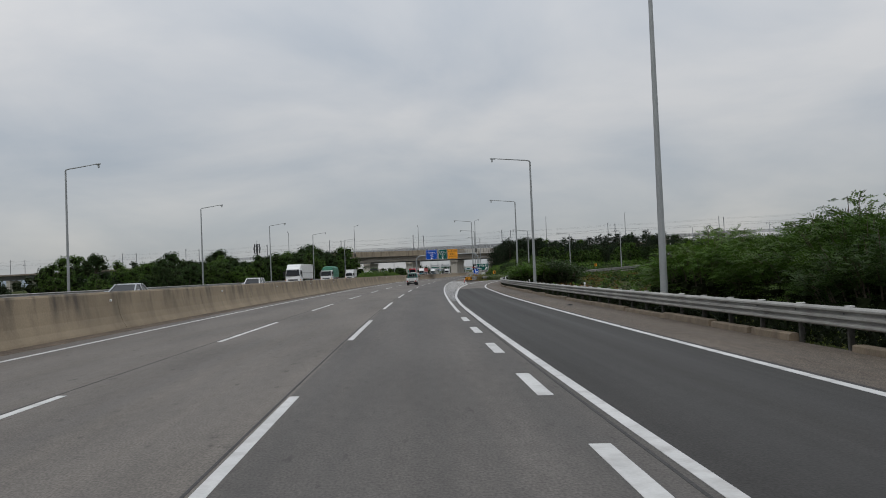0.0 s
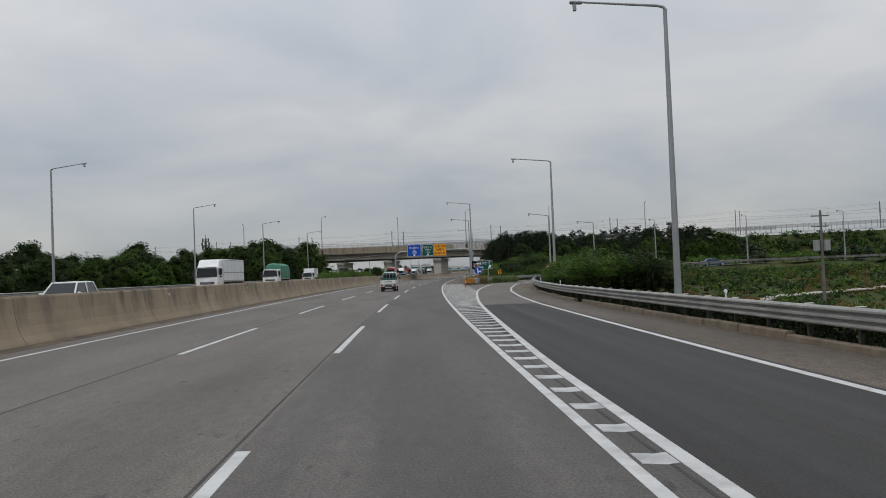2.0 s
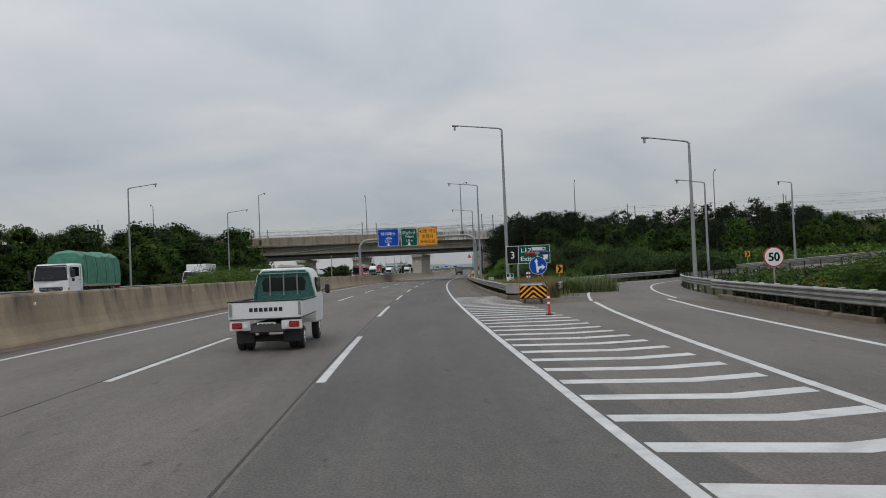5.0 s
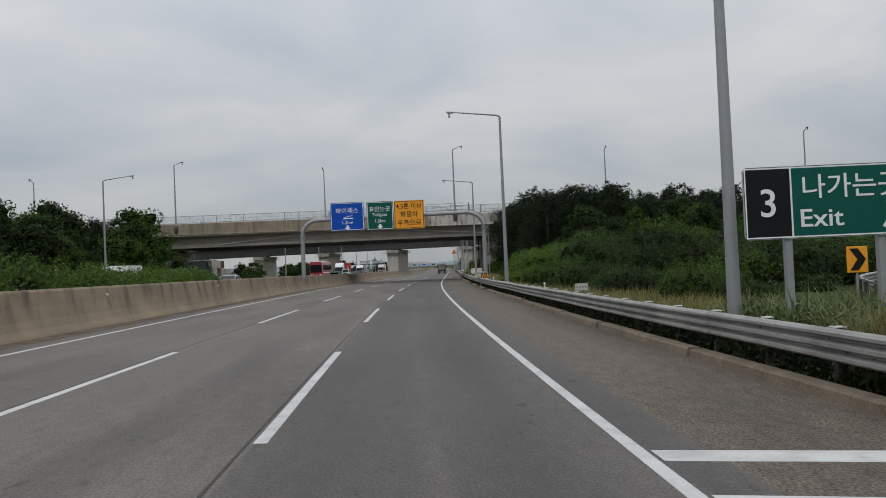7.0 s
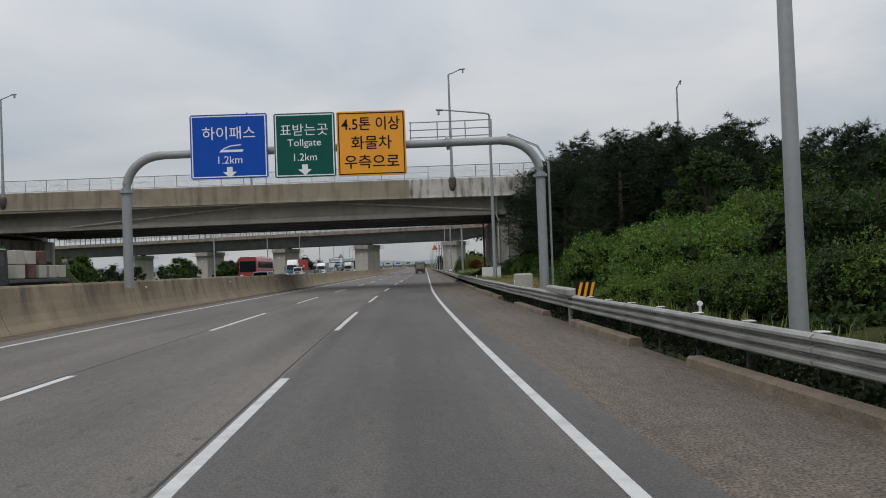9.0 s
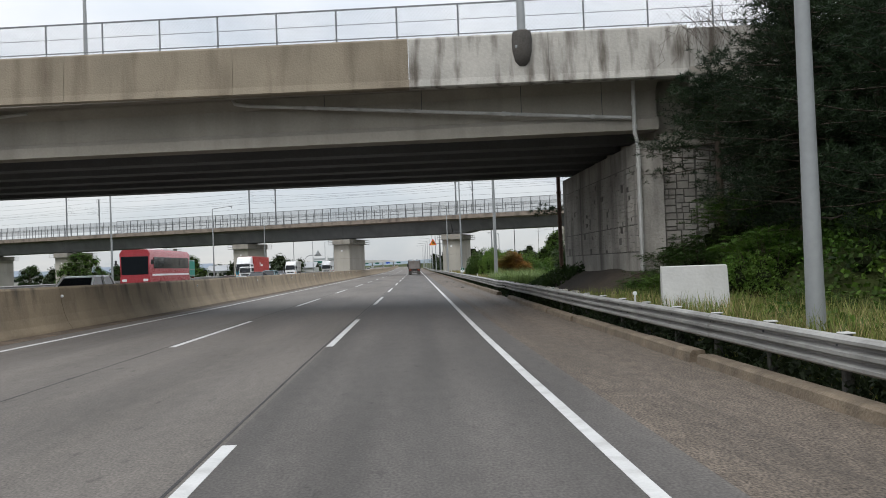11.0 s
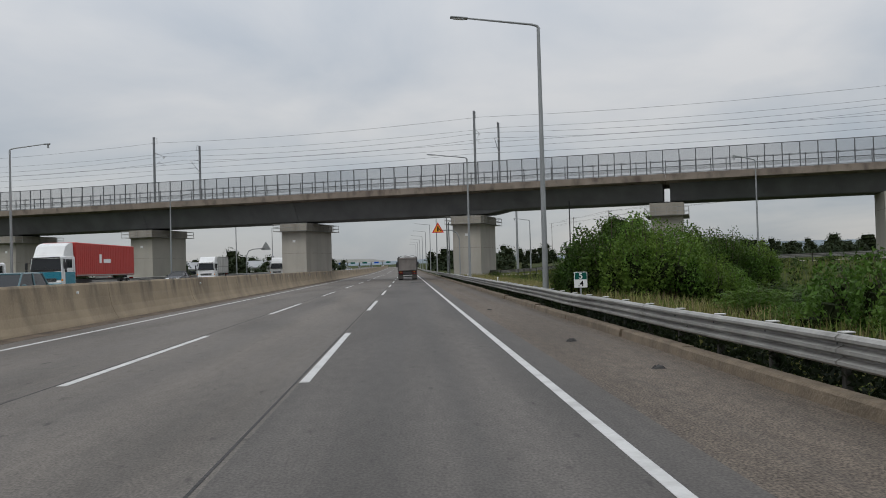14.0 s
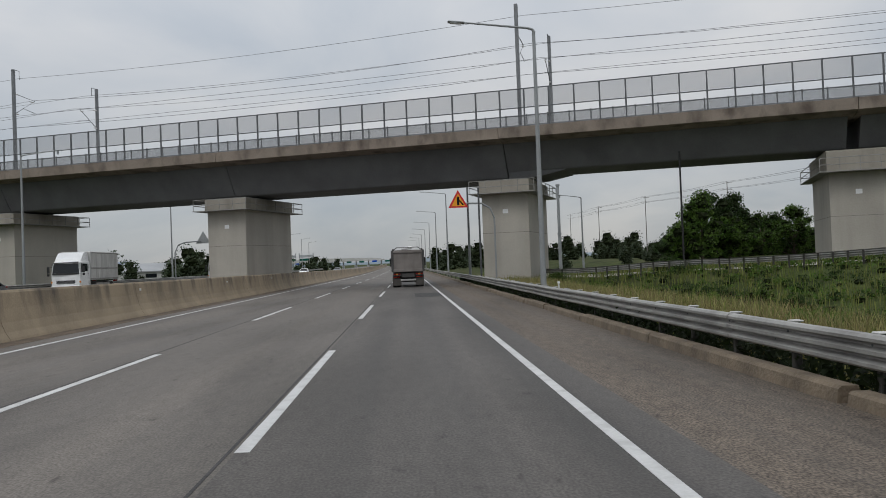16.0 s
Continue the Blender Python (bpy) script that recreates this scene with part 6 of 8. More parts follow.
    scrub_clump(-34 - grng.random() * 24, y, grng.uniform(0.5, 1.2), 24, 0.4)
for _ in range(1500):
    y = grng.uniform(276, 400)
    scrub_clump(9.5 + grng.random() ** 1.3 * 36, y, grng.uniform(0.2, 0.55), 26, 0.16)
for _ in range(420):
    y = grng.uniform(340, 398)
    scrub_clump(14 + grng.random() * 34, y, grng.uniform(0.3, 0.8), 60, 0.13, grng.random() < 0.7)
# creepers over the far end of the earth bank under the bridge
for _ in range(240):
    x, y = grng.uniform(5.9, 8.2), 271.0 - 9.0 * grng.random() ** 1.5
    r = grng.uniform(0.15, 0.4)
    tri_cloud(scrub_dark, grng, (x, y, 0.2 + (x - 5.75) * 0.57 * min(1.0, max(0.0, 271.5 - y) / 3)), (r, r, r * 0.5), 40, 0.1, 0.0, 0.7)
# the rough slopes inside and below the slip road
scrub_brown = Geo()


def off_ramp(x, y):
    return min((p.x - x) ** 2 + (p.y - y) ** 2 for p in RAMP_LINE) > 42


for _ in range(520):
    x, y = grng.uniform(13, 48), grng.uniform(160, 216)
    if off_ramp(x, y):
        scrub_clump(x, y, grng.uniform(0.4, 0.95), 40, 0.2, grng.random() < 0.9)
for _ in range(1900):
    x, y = grng.uniform(19, 105), grng.uniform(56, 172)
    if off_ramp(x, y) and x - lane(y) > 15:
        k = noise.noise(Vector((x * 0.06, y * 0.06, 7.0)))
        r = grng.uniform(0.35, 0.9)
        if k > (0.0 if y > 95 else 0.15) or grng.random() < 0.15:
            tri_cloud(scrub_brown, grng, (x, y, ground_height(x, y) + 0.2), (r * 1.5, r * 1.5, 0.35), 44, 0.26, 0.0, 0.5)
        else:
            scrub_clump(x, y, r, 22, 0.28, grng.random() < 0.55)
tagged(part("dry_scrub", scrub_brown, LEAF_RED, fix=False), "brown dry undergrowth on the slope below the slip road", "scrub", "", "stuff")
tagged(leaf_part("scrub", scrub, LEAF), "dense green scrub covering the banks", "scrub", "", "stuff")
tagged(leaf_part("scrub", scrub_dark, LEAF_DARK), "dark green scrub covering the banks", "scrub", "", "stuff")


# ---- signs ----
def lettering(name, body, size, mat, parent, x, y, z, align="CENTER", width=None, bold=0.0):
    """Raised characters that face -y, with their middle at x and their foot at z."""
    cu = bpy.data.curves.new("lettering", "FONT")
    cu.body, cu.size, cu.align_x = body, size, align
    cu.extrude, cu.offset = 0.004, bold
    tmp = bpy.data.objects.new("lettering", cu)
    scene.collection.objects.link(tmp)
    me = bpy.data.meshes.new_from_object(tmp.evaluated_get(bpy.context.evaluated_depsgraph_get()))
    bpy.data.objects.remove(tmp)
    me.materials.clear()
    me.materials.append(mat)
    if width:
        xs = [v.co.x for v in me.vertices]
        k = width / max(1e-6, max(xs) - min(xs))
        for v in me.vertices:
            v.co.x *= k
    ob = new(name, me)
    ob.parent = parent
    ob.matrix_basis = Matrix.Translation((x, y, z)) @ pose(0, 0, 0, 90, 0, 0)
    return ob


def flat(poly, y, th=0.006):
    """A flat shape in the sign's plane, raised towards -y."""
    return Geo().prism(poly, y - th, y, 1)


def plate(g, x0, x1, z0, z1, y, th, r=0.06):
    """A board with cut corners."""
    poly = [(x0 + r, z0), (x1 - r, z0), (x1, z0 + r), (x1, z1 - r), (x1 - r, z1), (x0 + r, z1), (x0, z1 - r), (x0, z0 + r)]
    return g.prism(poly, y, y + th, 1)


def outline(x0, x1, z0, z1, y, w, r=0.06):
    g = Geo()
    for a, b, c, d in ((x0, x1, z0, z0 + w), (x0, x1, z1 - w, z1), (x0, x0 + w, z0 + w, z1 - w), (x1 - w, x1, z0 + w, z1 - w)):
        g.prism([(a, c), (b, c), (b, d), (a, d)], y - 0.004, y, 1)
    return g


def arrow_down(cx, z, s):
    return [(cx, z), (cx + 0.62 * s, z + 0.55 * s), (cx + 0.26 * s, z + 0.55 * s), (cx + 0.26 * s, z + 1.0 * s), (cx - 0.26 * s, z + 1.0 * s), (cx - 0.26 * s, z + 0.55 * s), (cx - 0.62 * s, z + 0.55 * s)]


# overhead gantry with three boards
gan = thing("sign_gantry", "grey steel gantry arched over the carriageway", "sign gantry", m=Matrix.Translation((lane(216.5), 216.5, 0)))
part("post", Geo().tube([(-11.25, 0, 1.3), (-11.25, 0, 5.5)], 0.2, 12), POLE, gan, smooth=True)
part("post", Geo().tube([(6.27, 0, -0.3), (6.27, 0, 5.6)], 0.2, 12), POLE, gan, smooth=True)
arc_l = [(-11.25, 0, 5.4)] + [(-11.25 + 1.5 * (1 - math.cos(a)), 0, 5.4 + 1.45 * math.sin(a)) for a in [i * math.pi / 16 for i in range(1, 9)]]
arc_r = [(6.27, 0, 5.5)] + [(6.27 - 1.6 * (1 - math.cos(a)), 0, 5.5 + 1.5 * math.sin(a)) for a in [i * math.pi / 16 for i in range(1, 9)]]
part("elbow", Geo().tube(arc_l, 0.19, 12), POLE, gan, smooth=True)
part("elbow", Geo().tube(arc_r, 0.19, 12), POLE, gan, smooth=True)
part("beam", Geo().tube([(-9.8, 0, 6.85), (-3, 0, 6.93), (4.7, 0, 7.0)], 0.17, 12), POLE, gan, smooth=True)
for x, z in ((-11.25, 5.35), (6.27, 5.45)):
    part("flange", Geo().tube([(x, 0, z - 0.06), (x, 0, z + 0.06)], 0.3, 12), POLE, gan)
part("flange", Geo().tube([(2.3, 0, 6.97), (2.42, 0, 6.98)], 0.3, 12), POLE, gan)
for z in (0.3, 0.62, 0.95):
    part("walkway_rail", Geo().tube([(0.75, 0.3, 6.98 + z), (4.3, 0.3, 7.02 + z)], 0.025, 5), POLE, gan)
for x in (0.8, 1.95, 3.15, 4.28):
    part("walkway_post", Geo().tube([(x, 0.3, 6.98), (x, 0.3, 7.97)], 0.025, 5), POLE, gan)
ladder = part("ladder", Geo().tube([(6.67, 0.1, 0.5), (6.67, 0.1, 6.0), (6.22, 0.1, 6.75), (4.95, 0.1, 7.3)], 0.025, 5).tube([(6.67, 0.4, 0.5), (6.67, 0.4, 6.0), (6.22, 0.4, 6.75), (4.95, 0.4, 7.3)], 0.025, 5), POLE, gan)
for i in range(16):
    part("rung", Geo().tube([(6.67, 0.1, 0.8 + i * 0.33), (6.67, 0.4, 0.8 + i * 0.33)], 0.015, 5), POLE, ladder)


def board(x0, x1, z0, z1, mat, edge, label):
    b = part("sign_board", plate(Geo(), x0, x1, z0, z1, -0.36, 0.06), SIGN_BACK, gan, label)
    part("sign_face", plate(Geo(), x0 + 0.01, x1 - 0.01, z0 + 0.01, z1 - 0.01, -0.366, 0.005), mat, b)
    part("sign_border", outline(x0 + 0.06, x1 - 0.06, z0 + 0.06, z1 - 0.06, -0.366, 0.045), edge, b)
    for x in (x0 + 0.25 * (x1 - x0), x0 + 0.75 * (x1 - x0)):
        part("bracket", Geo().box((x, -0.2, (z0 + z1) / 2), (0.1, 0.22, (z1 - z0) * 0.9), 0.01), POLE, b)
    return b


bl = board(-8.42, -5.19, 5.73, 8.44, SIGN_BLUE, SIGN_WHITE, "blue overhead sign with white lettering")
lettering("lettering", "하이패스", 0.60, SIGN_WHITE, bl, -6.80, -0.37, 7.42, width=2.2)
part("logo_shape", flat([(-7.1, 6.98), (-6.75, 7.12), (-6.3, 7.16), (-6.3, 7.12), (-6.75, 7.07), (-7.1, 6.94)], -0.366), SIGN_WHITE, bl)
part("logo_shape", flat([(-7.2, 6.84), (-6.25, 6.84), (-6.2, 6.94), (-7.15, 6.94)], -0.366), SIGN_WHITE, bl)
lettering("lettering", "1.2km", 0.46, SIGN_WHITE, bl, -6.80, -0.37, 6.36, width=1.0)
part("arrow", flat(arrow_down(-6.80, 5.76, 0.46), -0.366), SIGN_WHITE, bl)
gr = board(-4.92, -2.36, 5.68, 8.39, SIGN_GREEN, SIGN_WHITE, "green overhead sign with white lettering")
lettering("lettering", "표받는곳", 0.54, SIGN_WHITE, gr, -3.66, -0.37, 7.48, width=2.0)
lettering("lettering", "Tollgate", 0.42, SIGN_WHITE, gr, -3.66, -0.37, 7.0, width=1.4)
lettering("lettering", "1.2km", 0.44, SIGN_WHITE, gr, -3.66, -0.37, 6.38, width=0.95)
part("arrow", flat(arrow_down(-3.66, 5.76, 0.46), -0.366), SIGN_WHITE, gr)
ye = board(-2.29, 0.60, 5.66, 8.38, SIGN_YELLOW, SIGN_BLACK, "orange-yellow overhead sign with black lettering")
for row, (tx, w) in enumerate((("4.5톤 이상", 2.45), ("화물차", 1.7), ("우측으로", 2.3))):
    lettering("lettering", tx, 0.62, SIGN_BLACK, ye, -0.85, -0.37, 7.62 - row * 0.80, width=w, bold=0.006)

# exit sign on two posts
ex = thing("exit_sign", "green motorway exit sign on two steel posts", "road sign", m=Matrix.Translation((10.32, 152.0, -0.12)))
for x in (-0.75, 0.95):
    part("post", Geo().box((x, 0.08, 1.25), (0.14, 0.14, 3.9 - 0.5), 0.015), POLE, ex)
eb = part("sign_board", plate(Geo(), -1.55, 1.6, 2.12, 3.45, -0.03, 0.05), SIGN_BACK, ex)
part("sign_face", plate(Geo(), -0.67, 1.59, 2.13, 3.44, -0.036, 0.005), SIGN_GREEN, eb)
part("number_panel", plate(Geo(), -1.54, -0.69, 2.13, 3.44, -0.036, 0.005), SIGN_BLACK, eb)
part("sign_border", outline(-1.53, 1.58, 2.14, 3.43, -0.036, 0.025), SIGN_WHITE, eb)
part("divider", flat([(-0.70, 2.15), (-0.67, 2.15), (-0.67, 3.42), (-0.70, 3.42)], -0.036), SIGN_WHITE, eb)
lettering("lettering", "3", 0.72, SIGN_WHITE, eb, -1.11, -0.042, 2.54, bold=0.004)
lettering("lettering", "나가는곳", 0.48, SIGN_WHITE, eb, 0.42, -0.042, 2.88, width=1.8, bold=0.003)
lettering("lettering", "Exit", 0.46, SIGN_WHITE, eb, -0.16, -0.042, 2.33, width=0.78, bold=0.004)
part("arrow", flat([(0.95, 2.28), (1.10, 2.20), (1.27, 2.44), (1.38, 2.33), (1.44, 2.74), (1.03, 2.72), (1.14, 2.60)], -0.036), SIGN_WHITE, eb)

# blue direction disc with warning lights, in the gore island
di = thing("direction_sign", "round blue direction sign with a solar warning light on its post", "road sign", m=Matrix.Translation((10.10, 139.9, -0.1)))
part("post", Geo().tube([(0, 0.06, 0), (0, 0.06, 2.75)], 0.05, 8), POLE, di, smooth=True)
dd = part("disc", Geo().tube([(0, 0.02, 1.92), (0, -0.02, 1.92)], 0.515, 40), SIGN_WHITE, di)
part("disc_face", Geo().tube([(0, -0.01, 1.92), (0, -0.026, 1.92)], 0.495, 40), SIGN_BLUE, dd)
part("arrow", flat([(-0.090, 1.515), (0.036, 1.515), (0.036, 1.668), (0.126, 1.758), (0.216, 1.758), (0.216, 1.650), (0.414, 1.830), (0.216, 1.992), (0.216, 1.884), (0.072, 1.884), (-0.000, 1.830), (-0.036, 2.127), (0.027, 2.127), (-0.090, 2.334), (-0.207, 2.127), (-0.135, 2.127)], -0.026), SIGN_WHITE, dd)
part("light_bar_base", Geo().box((0, 0.03, 2.64), (0.24, 0.16, 0.16), 0.02), POLE, di)
part("red_light", Geo().box((-0.42, 0.03, 2.63), (0.62, 0.17, 0.15), 0.05), LAMP_RED, di, "red warning light")
part("blue_light", Geo().box((0.42, 0.03, 2.66), (0.62, 0.17, 0.15), 0.05), material("blue_lens", (0.03, 0.03, 0.22), 0.3, vary=0.1, bump=0), di, "dark blue warning light")
sp = part("solar_panel", Geo().box((0, 0.1, 2.88), (0.62, 0.34, 0.03), 0.01, pose(0, 0, 0, 38, 0, 0)), STEEL, di)
part("solar_cell", Geo().box((0, 0.085, 2.893), (0.57, 0.30, 0.012), 0.0, pose(0, 0, 0, 38, 0, 0)), material("solar_cells", (0.33, 0.35, 0.38), 0.3, vary=0.15, scale=8.0, bump=0.0), sp, "pale solar cells")
hz = part("hazard_board", Geo().box((0, -0.01, 1.08), (0.46, 0.03, 0.46), 0.01, pose(0, 0, 0, 0, 45, 0)), SIGN_BLACK, di, "black diamond board with amber reflectors")
for i in (-1, 0, 1):
    for j in (-1, 0, 1):
        c = pose(0, 0, 0, 0, 45, 0) @ Vector((i * 0.14, -0.03, j * 0.14))
        part("reflector", Geo().tube([(c.x, -0.02, 1.08 + c.z), (c.x, -0.045, 1.08 + c.z)], 0.058, 12), LAMP_AMBER, hz)


def bars(g, x0, x1, zs, h, y):
    for z in zs:
        n = max(2, round((x1 - x0) / (h * 1.2)))
        w = (x1 - x0) / n
        for i in range(n):
            g.box((x0 + (i + 0.5) * w, y, z), (w * 0.72, 0.006, h), 0.0)
    return g


NAVY = material("sign_navy", (0.008, 0.012, 0.05), 0.5, vary=0.1, bump=0.02)
pl = thing("name_plate", "small dark blue plate with white writing", "road sign", m=Matrix.Translation((9.5, 139.5, -0.1)))
part("post", Geo().tube([(0, 0.04, 0), (0, 0.04, 1.6)], 0.025, 6), POLE, pl)
part("panel", Geo().box((0, 0, 1.40), (0.30, 0.02, 0.34), 0.005), NAVY, pl)
part("writing", bars(Geo(), -0.13, 0.13, (1.5, 1.3), 0.1, -0.013), SIGN_WHITE, pl)


def milepost(x, y, a, b):
    mp = thing("milepost", "small green and white distance post plate", "distance sign", "distance posts", m=Matrix.Translation((x, y, -0.1)))
    part("post", Geo().tube([(0, 0.03, 0), (0, 0.03, 1.1)], 0.03, 6), POLE, mp)
    part("panel", Geo().box((0, 0, 1.26), (0.44, 0.025, 0.52), 0.008), SIGN_WHITE, mp)
    part("upper_panel", Geo().box((0, -0.015, 1.39), (0.40, 0.006, 0.23), 0.0), SIGN_GREEN, mp)
    lettering("lettering", a, 0.26, SIGN_WHITE, mp, 0, -0.022, 1.30, bold=0.004)
    lettering("lettering", b, 0.26, SIGN_BLACK, mp, 0.0, -0.017, 1.05, bold=0.004)
    return mp


milepost(8.67, 144.8, "5", ".2")
milepost(5.72, 320.5, "5", ".4")

sp50 = thing("speed_sign", "round white speed limit sign with a thin dark red ring", "road sign", m=Matrix.Translation((18.95, 127.0, -0.15)))
part("post", Geo().tube([(0, 0.05, 0), (0, 0.05, 2.0)], 0.035, 8), POLE, sp50)
part("disc", Geo().tube([(0, 0.02, 1.9), (0, -0.015, 1.9)], 0.42, 32), SIGN_RED, sp50)
part("disc_face", Geo().tube([(0, 0.0, 1.9), (0, -0.02, 1.9)], 0.375, 32), SIGN_WHITE, sp50)
lettering("lettering", "50", 0.48, SIGN_BLACK, sp50, 0, -0.024, 1.735, bold=0.014)


def chevron_sign(x, y, z, a=0):
    ch = thing("chevron_sign", "yellow curve sign with a black chevron", "road sign", "curve signs", m=Matrix.Translation((x, y, z)) @ pose(0, 0, 0, 0, 0, a))
    part("post", Geo().tube([(0, 0.04, 0), (0, 0.04, 1.5)], 0.03, 6), POLE, ch)
    part("panel", Geo().box((0, 0, 1.62), (0.50, 0.02, 0.62), 0.01), SIGN_YELLOW, ch)
    part("chevron", flat([(-0.18, 1.36), (0.02, 1.36), (0.2, 1.62), (0.02, 1.88), (-0.18, 1.88), (0.0, 1.62)], -0.012), SIGN_BLACK, ch)
    return ch


chevron_sign(12.98, 156.5, -0.1)
for x, y, z in ((28.5, 181.5, 0.2), (36.5, 184.5, 0.6)):
    chevron_sign(x, y, z, -20)

sw = thing("notice_board", "small white notice board with dark writing", "sign", m=Matrix.Translation((7.84, 165.6, -0.1)))
for x in (-0.14, 0.14):
    part("post", Geo().tube([(x, 0.03, 0), (x, 0.03, 0.9)], 0.02, 6), POLE, sw)
part("panel", Geo().box((0, 0, 0.98), (0.44, 0.02, 0.24), 0.005), PALE_BLOCK, sw)
for k in range(4):
    part("character", Geo().box((-0.15 + k * 0.1, -0.013, 0.98), (0.05, 0.006, 0.08), 0.0), STEEL, sw)

wp = thing("tapered_block", "pale tapered concrete block standing on the verge", "concrete block", m=Matrix.Translation((6.55, 243.8, -0.1)) @ pose(0, 0, 0, 0, 0, -8))
part("block", Geo().prism([(0.22, 0.0), (-0.30, 0.0), (-0.22, 0.62), (-0.02, 1.62), (0.16, 1.64), (0.22, 0.62)], -0.72, 0.70, 0), PALE_BLOCK, wp)
part("plinth", Geo().box((-0.01, -0.03, 0.36), (1.47, 0.62, 0.66), 0.02), CONCRETE_PIER, wp, "darker foot of the block")

cb = thing("concrete_block", "pale concrete footing block behind the guardrail", "concrete block", m=Matrix.Translation((6.15, 220.3, 0)))
part("block", Geo().box((0, 0, 0.5), (0.8, 0.9, 1.5), 0.05), CONCRETE_PIER, cb)
re = thing("rail_end", "steel rail end with black and yellow stripes", "rail end", m=Matrix.Translation((6.0, 204.5, 0)))
part("beam", Geo().box((-0.3, 2.2, 0.86), (0.3, 4.4, 0.22), 0.04), STEEL, re)
part("post", Geo().box((-0.3, 0.6, 0.4), (0.12, 0.12, 0.9), 0.01), STEEL, re)
hb = part("hazard_plate", Geo().box((0, -0.03, 0.9), (0.5, 0.03, 0.55), 0.01), SIGN_BLACK, re)
for i in range(3):
    part("stripe", flat([(-0.24 + i * 0.17, 0.66), (-0.16 + i * 0.17, 0.66), (-0.02 + i * 0.17 - 0.02, 1.14), (-0.12 + i * 0.17, 1.14)], -0.047), SIGN_YELLOW, hb)

# merge warning sign on a curved arm by the viaduct
ws = thing("warning_sign", "triangular red and yellow merge warning sign on a bent post", "road sign", m=Matrix.Translation((6.2, 404.0, -0.1)))
part("post", Geo().tube([(0.9, 0, 0), (0.9, 0, 5.4), (0.6, 0, 6.2), (-0.1, 0, 6.6), (-1.9, 0, 6.65)], 0.075, 8), POLE, ws, smooth=True)
tri_o = [(-2.75, 6.3), (-1.15, 6.3), (-1.95, 7.72)]
tb = part("panel", Geo().prism(tri_o, -0.1, -0.06, 1), SIGN_RED, ws)
part("panel_face", Geo().prism([(-2.5, 6.43), (-1.4, 6.43), (-1.95, 7.42)], -0.106, -0.1, 1), SIGN_YELLOW, tb)
part("symbol", Geo().prism([(-2.05, 6.5), (-1.85, 6.5), (-1.85, 7.1), (-1.95, 7.25), (-2.05, 7.1)], -0.112, -0.106, 1), SIGN_BLACK, tb)
part("symbol", Geo().prism([(-1.84, 6.75), (-1.6, 6.5), (-1.5, 6.55), (-1.84, 6.95)], -0.112, -0.106, 1), SIGN_BLACK, tb)
dp = thing("dark_post", "slim dark post beside the guardrail", "post", m=Matrix.Translation((5.45, 399.0, -0.1)))
part("shaft", Geo().tube([(0, 0, 0), (0, 0, 7.4)], 0.07, 8), DARK_STEEL, dp)
lt = thing("warning_sign", "back of a triangular sign on a curved arm", "road sign", m=Matrix.Translation((-27.5, 440, -0.4)))
part("post", Geo().tube([(-0.6, 0, 0), (-0.6, 0, 4.8), (-0.2, 0, 5.7), (0.6, 0, 6.0), (2.6, 0, 6.1)], 0.08, 8), POLE, lt, smooth=True)
part("panel", Geo().prism([(1.9, 5.8), (3.7, 5.8), (2.8, 7.3)], 0.1, 0.14, 1), SIGN_BACK, lt)

# ---- the gore nose and crash cushion ----
ns = thing("nose_wrap", "bent sheet-steel wrap round the guardrail nose", "guardrail", m=Matrix.Translation((9.2, 138.0, 0)))
wrap = [(-1.02, 1.7), (-0.93, 0.6), (-0.68, 0.12), (-0.2, -0.12), (0.3, -0.12), (0.75, 0.05), (1.1, 0.5), (1.35, 1.5)]
part("sheet", Geo().sweep([(0, 0.32), (0, 0.86), (0.02, 0.86), (0.02, 0.32)], [(lambda p, q=q: (q[0], q[1] + p[0], p[1])) for q in wrap]), STEEL, ns, "smooth grey sheet steel")
part("sheet_cap", Geo().tube([(q[0], q[1], 0.86) for q in wrap], 0.025, 6), STEEL, ns)
part("reflector", Geo().box((-0.42, -0.05, 0.62), (0.1, 0.03, 0.16), 0.01, pose(0, 0, 0, 0, 0, -30)), LAMP_AMBER, ns)
part("plinth", Geo().prism([(-1.0, 2.0), (-0.85, 0.4), (-0.6, -0.1), (-0.2, -0.3), (0.4, -0.3), (0.9, -0.1), (1.2, 0.4), (1.45, 1.8)], -0.05, 0.2, 2), KERB, ns)

cc = thing("crash_cushion", "steel crash cushion with a black and yellow chevron face", "crash cushion", m=Matrix.Translation((9.18, 131.3, 0)) @ pose(0, 0, 0, 0, 0, -3))
prof = [(p[0] * 0.8, 0.20 + (p[1] - 0.404) * 1.62) for p in W_BEAM]
for sx in (-1, 1):
    for k in range(3):
        y0 = 0.15 + k * 1.5
        shp = [((p[0] - 0.02 * k) * -sx * -1, p[1]) for p in prof]
        side_panel = Geo().sweep([(a, b) for a, b in shp] + [(a + 0.012 * sx, b) for a, b in reversed(shp)], [(lambda p, y=y: (sx * -0.62 * -1 + (p[0] if sx < 0 else -p[0]), y, p[1])) for y in (y0, y0 + 1.62)])
        part("side_panel", side_panel, STEEL, cc)
for k in range(4):
    y0 = 0.3 + k * 1.3
    part("diaphragm", Geo().box((0, y0, 0.55), (1.15, 0.06, 0.5), 0.01), STEEL, cc)
    part("cross_bar", Geo().box((0, y0 + 0.25, 0.845), (1.1, 0.16, 0.03), 0.008), PIPE, cc)
    for x in (-0.4, 0.4):
        part("leg", Geo().box((x, y0, 0.16), (0.07, 0.09, 0.36), 0.01), DARK_STEEL, cc)
